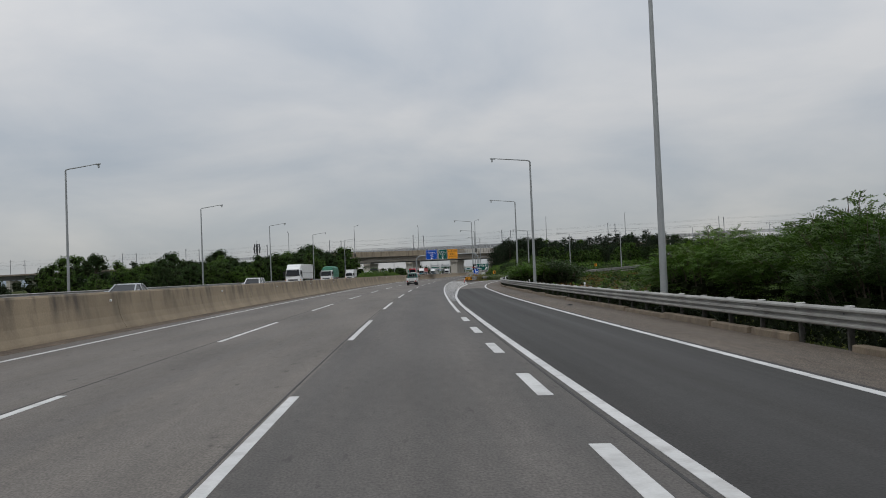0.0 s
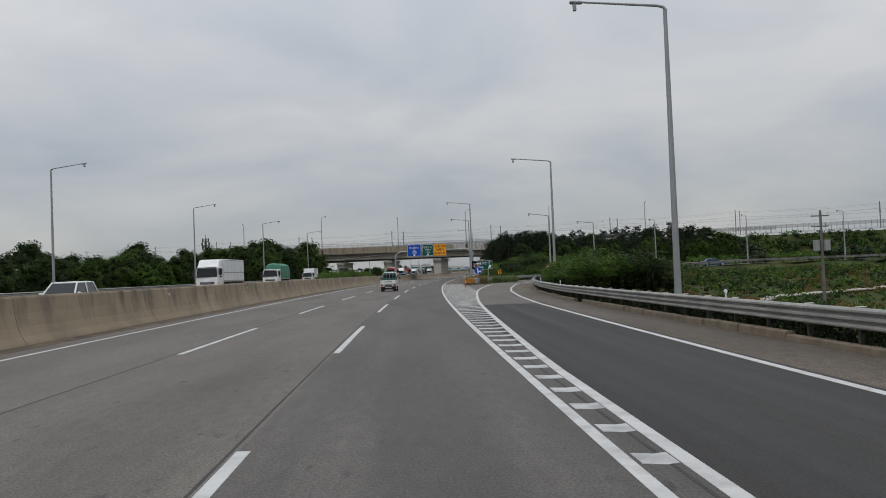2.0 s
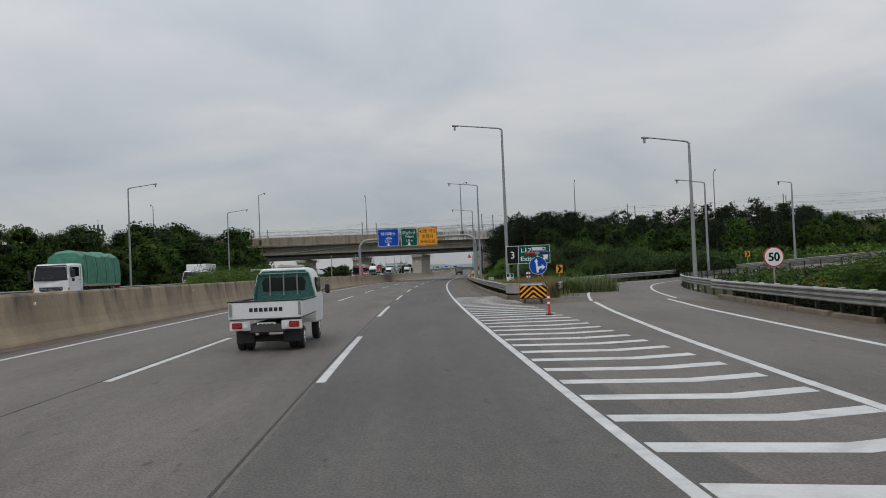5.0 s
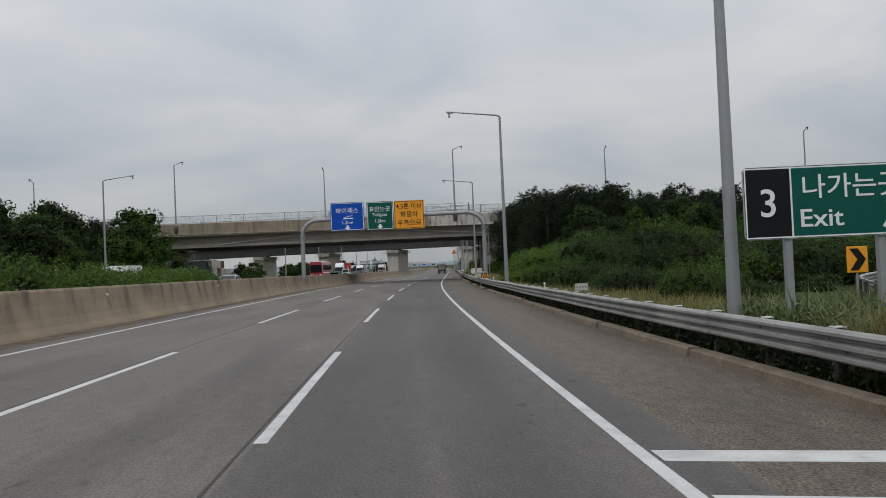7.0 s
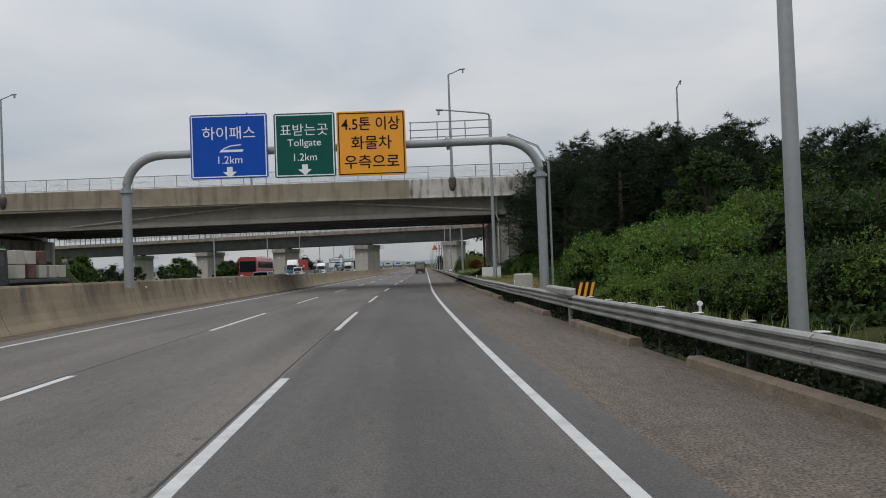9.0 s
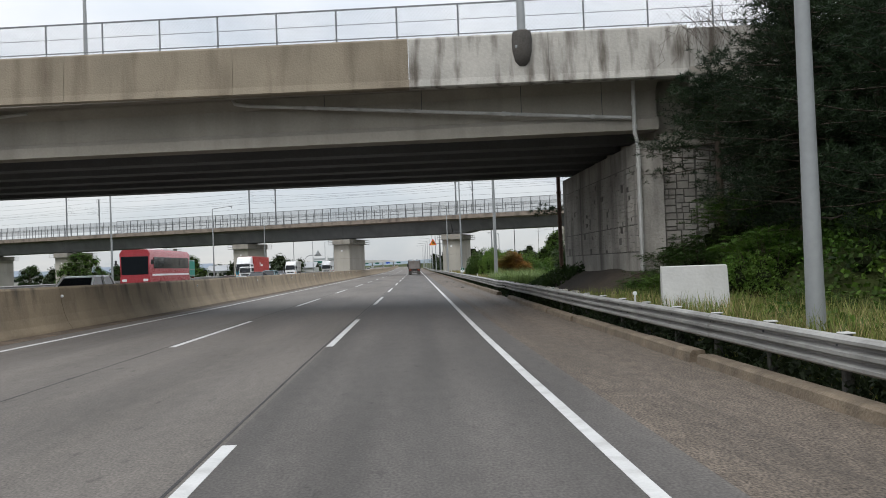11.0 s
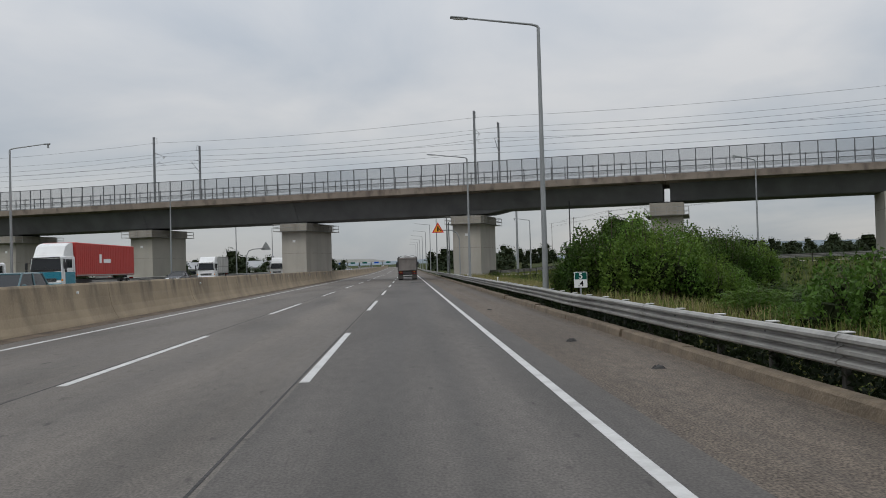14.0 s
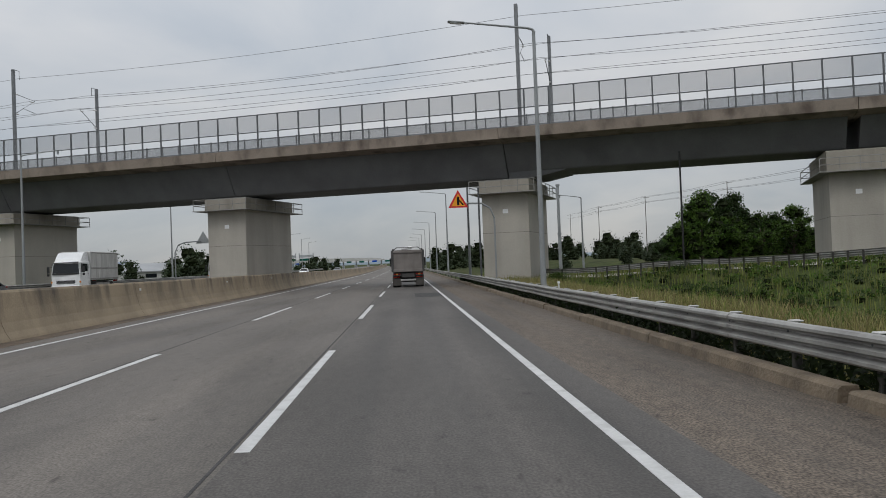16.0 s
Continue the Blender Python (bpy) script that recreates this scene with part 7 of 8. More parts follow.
fb = part("face_board", Geo().box((0, 0.02, 0.57), (1.28, 0.16, 0.62), 0.02), SIGN_BLACK, cc, "black and yellow chevron board")
for i in range(-3, 4):
    for sx in (-1, 1):
        x0, x1 = sorted((0.0, sx * 0.62))
        # a slanted stripe, clipped to its half of the board
        pts = []
        for k in range(9):
            x = sx * 0.62 * k / 8
            zc = 0.57 + i * 0.24 + 0.30 - abs(x) * 0.85
            pts.append((x, zc))
        lo = [(x, max(0.28, min(0.86, z - 0.055))) for x, z in pts]
        hi = [(x, max(0.28, min(0.86, z + 0.055))) for x, z in pts]
        g = Geo()
        for k in range(8):
            a, b, c, d = lo[k], lo[k + 1], hi[k + 1], hi[k]
            if (d[1] - a[1]) + (c[1] - b[1]) > 0.02:
                g.add([(a[0], -0.068, a[1]), (b[0], -0.068, b[1]), (c[0], -0.068, c[1]), (d[0], -0.068, d[1])], [(0, 1, 2, 3)])
        if g.f:
            part("stripe", g, SIGN_YELLOW, fb, fix=False)
cone = thing("traffic_post", "orange plastic delineator post at the gore", "traffic post", m=Matrix.Translation((9.06, 121.7, 0)))
part("base", Geo().tube([(0, 0, 0), (0, 0, 0.06)], 0.13, 12), BLACK, cone)
part("body", Geo().tube([(0, 0, 0.05), (0, 0, 0.75)], [0.05, 0.04], 10), SIGN_RED, cone, "orange-red plastic tube")
for z in (0.4, 0.6):
    part("band", Geo().tube([(0, 0, z), (0, 0, z + 0.08)], 0.048, 10), SIGN_WHITE, cone)

# reflectors on the median barrier and guardrail
rm = thing("barrier_reflector", "small round reflector bolted to the median barrier", "reflector", "barrier reflectors", m=Matrix.Translation(at(-11.55, 30.3, 1.15)))
part("housing", Geo().box((0.05, 0, 0), (0.08, 0.06, 0.09), 0.015), WHITE, rm)
part("lens", Geo().tube([(0.06, -0.03, 0), (0.06, -0.045, 0)], 0.036, 12), LAMP_CLEAR, rm)
for k in range(-3, 26):
    if k != 0:
        copy_thing(rm, Matrix.Translation(at(-11.55, 30.3 + 17.2 * k, 1.15)))
dl = thing("delineator", "white delineator post with a round reflector behind the guardrail", "delineator", "delineators", m=Matrix.Translation(at(5.45, 171.0, 0)))
part("post", Geo().tube([(0, 0, 0), (0, 0, 0.9)], 0.025, 8), WHITE, dl)
part("reflector", Geo().tube([(0, -0.03, 0.93), (0, 0.03, 0.93)], 0.045, 14), SIGN_WHITE, dl)
for k in (1, 2, 3, 5, 7, 8):
    copy_thing(dl, Matrix.Translation(at(5.45, 171.0 + 24.6 * k, 0)))
for y in (26.0, 50.0, 78.8, 98):
    copy_thing(dl, Matrix.Translation(at(rail_lat(y) + 0.6, y, 0)))


# ---- vehicles ----
def wheel(parent, x, y, r, w):
    t = part("wheel", Geo().tube([(x - w / 2, y, r), (x - w * 0.38, y, r), (x + w * 0.38, y, r), (x + w / 2, y, r)], [r * 0.92, r, r, r * 0.92], 18), RUBBER, parent, smooth=True)
    sx = 1 if x > 0 else -1
    part("rim", Geo().tube([(x + sx * w * 0.46, y, r), (x + sx * (w * 0.5 + 0.012), y, r)], [r * 0.62, r * 0.52], 14), CHROME, t)
    return t


def paint(name, col, rough=0.28):
    return material(name, col, rough, 0.0, vary=0.06, scale=0.8, bump=0.0, streak=0.2, streak_scale=(1.5, 1.5, 0.5), streak_col=tuple(c * 0.6 for c in col), spec=0.6)


def loft(rings):
    """Rings of equal point count joined into one skin."""
    n = len(rings[0])
    g = Geo()
    g.v = [tuple(p) for r in rings for p in r]
    for i in range(len(rings) - 1):
        for k in range(n):
            k2 = (k + 1) % n
            g.f.append((i * n + k, i * n + k2, (i + 1) * n + k2, (i + 1) * n + k))
    g.f += [tuple(range(n))[::-1], tuple((len(rings) - 1) * n + k for k in range(n))]
    return g


def section(y, w, z0, z1, tuck=0.1, top=0.12):
    """A rounded body section across y: half width w from z0 to z1."""
    m = z0 + (z1 - z0) * 0.5
    return [(-w + tuck, y, z0), (-w, y, z0 + 0.12), (-w - 0.01, y, m), (-w + top * 0.4, y, z1 - 0.05), (-w + top, y, z1), (w - top, y, z1), (w - top * 0.4, y, z1 - 0.05), (w + 0.01, y, m), (w, y, z0 + 0.12), (w - tuck, y, z0)]


def saloon(label, mat, m, kind="car", lng=4.6, wid=0.9, belt=0.92, roof=1.45, suv=False):
    """A passenger car, its nose towards +y."""
    c = thing(kind, label, "car", "cars on the opposite carriageway", m)
    h = lng / 2
    b0 = 0.30 if suv else 0.22
    bonnet = belt - 0.02
    st = [(-h, wid * 0.82, b0 + 0.12, belt - 0.05), (-h + 0.12, wid * 0.94, b0, belt + 0.06), (-h + 0.6, wid, b0, belt + 0.05), (-0.3, wid, b0, belt), (h * 0.36, wid, b0, belt - 0.01), (h * 0.62, wid * 0.98, b0, bonnet - 0.02), (h - 0.16, wid * 0.9, b0, bonnet - 0.17), (h, wid * 0.76, b0 + 0.1, bonnet - 0.32)]
    part("body", loft([section(*s) for s in st]), mat, c, smooth=True)
    yb, yf = (-h + 0.12, h * 0.44) if suv else (-h + 0.55, h * 0.42)
    rb, rf = (-h + 0.42, h * 0.08) if suv else (-h + 1.25, h * 0.04)
    w0, w1 = wid * 0.93, wid * 0.72
    gl = [(-w0, yb, belt - 0.02), (w0, yb, belt - 0.02), (w0, yf, belt - 0.04), (-w0, yf, belt - 0.04), (-w1, rb, roof - 0.05), (w1, rb, roof - 0.05), (w1, rf, roof - 0.05), (-w1, rf, roof - 0.05)]
    g = Geo().add(gl, [(0, 1, 5, 4), (1, 2, 6, 5), (2, 3, 7, 6), (3, 0, 4, 7), (4, 5, 6, 7), (3, 2, 1, 0)])
    part("window_glass", g, GLASS, c, "dark tinted windows")
    part("roof", loft([[(-w1 - 0.02, y, z - 0.07), (-w1 + 0.08, y, z), (w1 - 0.08, y, z), (w1 + 0.02, y, z - 0.07)] for y, z in ((rb - 0.05, roof - 0.03), (rb + 0.25, roof), (rf - 0.2, roof), (rf + 0.05, roof - 0.04))]), mat, c, smooth=True)
    for sx in (-1, 1):
        for p, q in (((w0, yf, belt - 0.03), (w1, rf, roof - 0.04)), ((w0, yb, belt - 0.02), (w1, rb, roof - 0.04)), ((w0 + 0.01, (yb + yf) / 2 - 0.1, belt), (w1 + 0.01, (rb + rf) / 2, roof - 0.05))):
            part("pillar", Geo().tube([(sx * p[0], p[1], p[2]), (sx * q[0], q[1], q[2])], 0.045, 6), mat, c)
        part("headlight", Geo().box((sx * wid * 0.66, h - 0.13, bonnet - 0.27), (0.42, 0.22, 0.15), 0.05), LAMP_CLEAR, c)
        part("tail_light", Geo().box((sx * wid * 0.72, -h + 0.07, belt - 0.08), (0.36, 0.16, 0.16), 0.04), LAMP_RED, c)
        part("mirror", Geo().box((sx * (wid + 0.1), yf - 0.25, belt + 0.06), (0.2, 0.12, 0.14), 0.04), mat, c)
    part("grille", Geo().box((0, h - 0.02, bonnet - 0.36), (0.8, 0.1, 0.18), 0.03), BLACK, c)
    part("number_plate", Geo().box((0, h + 0.03, 0.42), (0.5, 0.02, 0.12), 0.0), SIGN_WHITE, c)
    for sx in (-1, 1):
        for y in (-h * 0.6, h * 0.6):
            wheel(c, sx * (wid - 0.12), y, 0.34 if suv else 0.31, 0.22)
    return c


def cab(t, mat, y0, y1, w, z0, z1, nose=0.1, band=None):
    """A forward-control lorry cab with its face at y1."""
    mid = z0 + (z1 - z0) * 0.53
    rings = [[(-w, y0, z0), (-w, y0, mid), (-w + 0.04, y0, z1 - 0.08), (-w + 0.14, y0, z1), (w - 0.14, y0, z1), (w - 0.04, y0, z1 - 0.08), (w, y0, mid), (w, y0, z0)],
             [(-w, y1 - 0.5, z0), (-w, y1 - 0.5, mid), (-w + 0.04, y1 - 0.55, z1 - 0.08), (-w + 0.14, y1 - 0.6, z1), (w - 0.14, y1 - 0.6, z1), (w - 0.04, y1 - 0.55, z1 - 0.08), (w, y1 - 0.5, mid), (w, y1 - 0.5, z0)],
             [(-w + 0.08, y1, z0), (-w + 0.06, y1, mid), (-w + 0.16, y1 - nose, z1 - 0.14), (-w + 0.26, y1 - nose - 0.12, z1 - 0.02), (w - 0.26, y1 - nose - 0.12, z1 - 0.02), (w - 0.16, y1 - nose, z1 - 0.14), (w - 0.06, y1, mid), (w - 0.08, y1, z0)]]
    cb_ = part("cab", loft(rings), mat, t)
    ws_ = [(-w + 0.14, y1 + 0.012, mid + 0.04), (w - 0.14, y1 + 0.012, mid + 0.04), (w - 0.22, y1 - nose + 0.014, z1 - 0.2), (-w + 0.22, y1 - nose + 0.014, z1 - 0.2)]
    part("windscreen", Geo().add(ws_ + [(x, y - 0.02, z) for x, y, z in ws_], [(0, 1, 2, 3), (7, 6, 5, 4), (0, 4, 5, 1), (1, 5, 6, 2), (2, 6, 7, 3), (3, 7, 4, 0)]), GLASS, cb_)
    for sx in (-1, 1):
        part("side_window", Geo().box((sx * (w + 0.004), (y0 + y1) / 2 + 0.05, mid + (z1 - mid) * 0.45), (0.02, (y1 - y0) * 0.5, (z1 - mid) * 0.62), 0.005), GLASS, cb_)
        part("headlight", Geo().box((sx * (w - 0.32), y1 + 0.02, z0 + 0.22), (0.38, 0.08, 0.2), 0.03), LAMP_CLEAR, cb_)
        part("mirror", Geo().box((sx * (w + 0.2), y1 - 0.06, mid + 0.30), (0.18, 0.12, 0.5), 0.03).box((sx * (w + 0.2), y1 - 0.06, mid - 0.08), (0.17, 0.1, 0.2), 0.03), BLACK, cb_)
        part("pillar_trim", Geo().box((sx * (w - 0.02), y1 - 0.32, mid + (z1 - mid) * 0.42), (0.05, 0.14, (z1 - mid) * 0.72), 0.01), BLACK, cb_)
        part("mirror_arm", Geo().tube([(sx * w, y1 - 0.25, mid + 0.5), (sx * (w + 0.2), y1 - 0.1, mid + 0.5)], 0.018, 5), BLACK, cb_)
    part("sun_visor", Geo().box((0, y1 - nose + 0.07, z1 - 0.13), (2 * w - 0.4, 0.16, 0.06), 0.02), BLACK, cb_)
    part("lower_intake", Geo().box((0, y1 + 0.1, z0 - 0.03), (w * 1.1, 0.06, 0.1), 0.01), BLACK, cb_)
    part("cowl", Geo().box((0, y1 + 0.006, mid - 0.03), (2 * w - 0.22, 0.03, 0.13), 0.01), BLACK, cb_)
    part("grille", Geo().box((0, y1 + 0.01, z0 + 0.42), (w * 1.25, 0.05, 0.26), 0.02), BLACK, cb_)
    for k in range(3):
        part("grille_bar", Geo().box((0, y1 + 0.035, z0 + 0.34 + k * 0.085), (w * 1.2, 0.02, 0.022), 0.0), CHROME, cb_)
    for x in (-0.25, 0.35):
        part("wiper", Geo().tube([(x * w, y1 + 0.03, mid + 0.02), (x * w + 0.45, y1 - 0.02, mid + 0.28)], 0.012, 4), BLACK, cb_)
    for sx in (-1, 1):
        part("corner_light", Geo().box((sx * (w - 0.06), y1 - 0.02, z0 + 0.42), (0.12, 0.12, 0.16), 0.03), LAMP_AMBER, cb_)
        part("door_seam", Geo().box((sx * (w + 0.002), y0 + 0.28, z0 + (z1 - z0) * 0.48), (0.012, 0.02, (z1 - z0) * 0.8), 0.0), BLACK, cb_)
        part("door_handle", Geo().box((sx * (w + 0.02), y0 + 0.42, mid - 0.08), (0.04, 0.16, 0.04), 0.01), BLACK, cb_)
        if band:
            part("lower_panel", Geo().box((sx * (w + 0.006), (y0 + y1) / 2 - 0.2, z0 + (mid - z0) * 0.45), (0.02, y1 - y0 - 0.5, (mid - z0) * 0.8), 0.005), band, cb_)
    if band:
        part("lower_panel", Geo().box((0, y1 + 0.0, z0 + (mid - z0) * 0.62), (2 * w - 0.2, 0.03, (mid - z0) * 0.5), 0.01), band, cb_)
    part("bumper", Geo().box((0, y1 - 0.03, z0 + 0.02), (2 * w - 0.1, 0.28, 0.3), 0.05), band or mat, cb_)
    part("number_plate", Geo().box((0, y1 + 0.12, z0 + 0.02), (0.46, 0.02, 0.12), 0.0), SIGN_WHITE, cb_)
    return cb_


def lorry(label, cab_mat, m, lng, w, cab_top, box_top, load, name="lorry", cab_len=1.9, r=0.48, spoiler=False, band=None):
    """A lorry, its face towards +y; load(t, y0, y1, w) builds what it carries."""
    t = thing(name, label, "truck", "lorries on the opposite carriageway", m)
    h = lng / 2
    cab(t, cab_mat, h - cab_len, h, w, 0.55, cab_top, band=band)
    part("chassis", Geo().box((0, -0.4, 0.85), (0.9, lng - 1.4, 0.26), 0.02), DARK_STEEL, t)
    ys = (h - 1.2, -h + 1.3) if lng < 7 else (h - 1.3, -h + 2.6, -h + 1.4)
    for y in ys:
        for sx in (-1, 1):
            wheel(t, sx * (w - 0.16), y, r, 0.26)
    if spoiler:
        part("roof_spoiler", loft([[(-w + 0.1, y, cab_top - 0.05), (-w + 0.16, y, z), (w - 0.16, y, z), (w - 0.1, y, cab_top - 0.05)] for y, z in ((h - cab_len + 0.05, box_top - 0.04), (h - cab_len + 0.7, box_top - 0.10), (h - 0.95, cab_top + (box_top - cab_top) * 0.7), (h - 0.62, cab_top + (box_top - cab_top) * 0.25), (h - 0.52, cab_top + 0.0))]), cab_mat, t)
        # Added black block that stands for the shade in the gap behind the cab.
        part("spoiler_gap", Geo().box((0, h - cab_len - 0.04, (1.0 + cab_top) / 2), (2 * w - 0.3, 0.1, cab_top - 1.1), 0.01), BLACK, t)
    load(t, -h, h - cab_len - 0.12, w, box_top)
    for sx in (-1, 1):
        part("tail_light", Geo().box((sx * (w - 0.25), -h + 0.0, 0.95), (0.36, 0.06, 0.14), 0.02), LAMP_RED, t)
        part("side_guard", Geo().box((sx * (w - 0.04), -0.6, 0.72), (0.04, lng * 0.36, 0.26), 0.01), STEEL, t)
    return t


def box_load(mat, ribs=True, z0=1.05, belt=True):
    def f(t, y0, y1, w, top):
        b = part("cargo_box", Geo().box((0, (y0 + y1) / 2, (z0 + top) / 2), (2 * w + 0.06, y1 - y0, top - z0), 0.05), mat, t)
        if ribs:
            for sx in (-1, 1):
                for z in (z0 + 0.12, z0 + (top - z0) * 0.42, top - 0.1) if belt else (z0 + 0.08,):
                    part("side_rail", Geo().box((sx * (w + 0.035), (y0 + y1) / 2, z), (0.04, y1 - y0 - 0.05, 0.09), 0.01), STEEL, b)
                n = max(3, round((y1 - y0) / (0.8 if belt else 0.4)))
                for k in range(1, n):
                    part("seam", Geo().box((sx * (w + 0.034), y0 + (y1 - y0) * k / n, (z0 + top) / 2), (0.02, 0.03, top - z0 - 0.2), 0.0), mat, b)
    return f


def tarp_load(mat):
    def f(t, y0, y1, w, top):
        part("bed", Geo().box((0, (y0 + y1) / 2, 1.15), (2 * w, y1 - y0, 0.2), 0.02), STEEL, t)
        rg = random.Random(3)
        rings = []
        n = 12
        for i in range(n + 1):
            y = y0 + (y1 - y0) * i / n
            tp = top + rg.uniform(-0.16, 0.05) - (0.15 if i in (0, n) else 0)
            k = rg.uniform(-0.06, 0.05)
            rings.append([(-w - k, y, 1.2), (-w - 0.04 + k, y, 1.9), (-w + 0.06, y, tp - 0.25), (-w * 0.6, y, tp), (0, y, tp + rg.uniform(0, 0.1)), (w * 0.6, y, tp), (w - 0.06, y, tp - 0.25), (w + 0.04 - k, y, 1.9), (w + k, y, 1.2)])
        part("tarpaulin", loft(rings), mat, t, "creased tarpaulin", True)
        for i in range(2, n, 3):
            part("strap", Geo().tube([p for p in rings[i]], 0.02, 5), BLACK, t)
    return f


def stack_load(t, y0, y1, w, top):
    part("bed", Geo().box((0, (y0 + y1) / 2, 1.2), (2 * w, y1 - y0, 0.22), 0.02), DARK_STEEL, t)
    rg = random.Random(4)
    for i in range(5):
        for lvl in range(2):
            if lvl and i < 2:
                continue
            y = y0 + 0.7 + i * (y1 - y0 - 1.0) / 5
            for sx in (-0.5, 0.5):
                part("bale", Geo().box((sx * w, y + 0.2, 1.32 + 0.5 + lvl * 0.95), (w * 0.94, 1.15, 0.92), 0.04), CONCRETE_PIER if rg.random() < 0.75 else BROWN_STEEL, t, "wrapped pallet load")


def bus(label, mat, band, m):
    b = thing("bus", label, "bus", m=m)
    w, h, top = 1.24, 5.9, 3.45
    rings = [[(-w, y, 0.4), (-w - d, y, 1.6), (-w + 0.02, y, top - 0.3), (-w + 0.25, y, top), (w - 0.25, y, top), (w - 0.02, y, top - 0.3), (w + d, y, 1.6), (w, y, 0.4)] for y, d in ((-h, -0.06), (-h + 0.3, 0.0), (h - 0.5, 0.0), (h, -0.1))]
    part("body", loft(rings), mat, b, smooth=True)
    for sx in (-1, 1):
        for k in range(7):
            part("window", Geo().box((sx * (w + 0.005), -h + 1.2 + k * 1.5, 2.35), (0.03, 1.42, 0.95), 0.01), GLASS, b)
        part("stripe", Geo().box((sx * (w + 0.012), 0, 1.35), (0.02, 2 * h - 1.0, 0.16), 0.0), band, b)
        for y in (-h + 2.4, h - 2.4):
            wheel(b, sx * (w - 0.14), y, 0.5, 0.28)
        part("headlight", Geo().box((sx * 0.85, h - 0.0, 0.95), (0.4, 0.1, 0.22), 0.04), LAMP_CLEAR, b)
        part("mirror", Geo().box((sx * (w + 0.22), h + 0.15, 2.4), (0.16, 0.16, 0.4), 0.04), BLACK, b)
    part("windscreen", Geo().box((0, h - 0.01, 2.15), (2 * w - 0.3, 0.06, 1.5), 0.03), GLASS, b)
    part("roof_unit", Geo().box((0, -0.5, top + 0.08), (1.7, 3.2, 0.22), 0.06), WHITE, b)
    return b


WHITE_CAR, SILVER_CAR, DARK_CAR, TEAL_CAR, BLUE_CAR = paint("white_car_paint", (0.74, 0.75, 0.75)), paint("silver_car_paint", (0.42, 0.44, 0.46)), paint("dark_car_paint", (0.03, 0.033, 0.04)), paint("teal_car_paint", (0.06, 0.13, 0.15)), paint("blue_car_paint", (0.03, 0.10, 0.20))
RED_BOX, TARP_GREEN, BOX_TEAL = paint("red_container_paint", (0.42, 0.035, 0.028), 0.5), material("green_tarpaulin", (0.05, 0.20, 0.13), 0.6, vary=0.25, scale=2.5), material("teal_box_sheet", (0.02, 0.24, 0.18), 0.5, vary=0.1)
GREY_CAB, RED_BUS = paint("grey_cab_paint", (0.035, 0.042, 0.042)), paint("red_bus_paint", (0.36, 0.05, 0.06))


def oncoming(lat, y):
    d = -CURVE_K * max(CURVE_END - y, 0.0)
    return Matrix.Translation(at(lat, y, 0.004)) @ pose(0, 0, 0, 0, 0, 180 - math.degrees(math.atan(d)))


saloon("silver saloon car behind the median barrier", SILVER_CAR, oncoming(-18.4, 33.0))
saloon("white estate car on the opposite carriageway", WHITE_CAR, oncoming(-18.4, 69.0), suv=True, roof=1.6)
lorry("white lorry with a long closed wing body", WHITE_CAR, oncoming(-22.2, 115.4), 10.8, 1.2, 2.7, 3.45, box_load(WHITE), spoiler=True)
lorry("white lorry with a load under green tarpaulin", WHITE_CAR, oncoming(-22.3, 145.0), 8.2, 1.12, 2.5, 3.3, tarp_load(TARP_GREEN))
lorry("small white lorry with a white box body", WHITE_CAR, oncoming(-22.5, 173.0), 5.4, 0.92, 2.1, 2.75, box_load(WHITE, z0=0.95), cab_len=1.5, r=0.36)
lorry("white van with a closed body", WHITE_CAR, oncoming(-22.5, 199.0), 5.0, 0.9, 2.0, 2.3, box_load(WHITE, False, 0.6), "van", 1.6, 0.34)
lorry("dark grey lorry stacked with wrapped pallets", GREY_CAB, oncoming(-26.4, 238.5), 11.0, 1.22, 3.3, 3.4, stack_load)
saloon("pale silver saloon car behind the median barrier", SILVER_CAR, oncoming(-18.4, 216.0))
lorry("small dark blue flatbed lorry with an empty bed", BLUE_CAR, oncoming(-22.4, 215.0), 4.9, 0.86, 2.05, 2.0, lambda t, a, b, w, z: part("bed", Geo().box((0, (a + b) / 2, 0.95), (2 * w, b - a, 0.4), 0.03), BLUE_CAR, t), cab_len=1.5, r=0.33)
saloon("white estate car behind the median barrier", WHITE_CAR, oncoming(-14.6, 263.2), suv=True, roof=1.72, belt=1.05)
bus("red coach with dark windows on the opposite carriageway", RED_BUS, SIGN_WHITE, oncoming(-22.4, 299.6))
lorry("white lorry with a teal box body", WHITE_CAR, oncoming(-26.4, 320.0), 6.4, 1.0, 2.2, 2.95, box_load(BOX_TEAL), cab_len=1.6, r=0.38)
saloon("black saloon car behind the median barrier", DARK_CAR, oncoming(-18.4, 324.5))
lorry("small white flatbed lorry with an empty bed", WHITE_CAR, oncoming(-22.5, 340.0), 4.9, 0.86, 2.05, 2.0, lambda t, a, b, w, z: part("bed", Geo().box((0, (a + b) / 2, 0.95), (2 * w, b - a, 0.4), 0.03), WHITE, t), cab_len=1.5, r=0.33)
saloon("teal estate car on the opposite carriageway", TEAL_CAR, oncoming(-18.4, 332.5), suv=True, roof=1.6)
CAB_BLUE = paint("teal_blue_cab_paint", (0.02, 0.20, 0.28))
ct = lorry("lorry with a white and teal cab and a red container", WHITE_CAR, oncoming(-26.4, 363.0), 15.8, 1.22, 2.75, 3.8, box_load(RED_BOX, True, 1.2, False), spoiler=True, cab_len=2.3, band=CAB_BLUE)
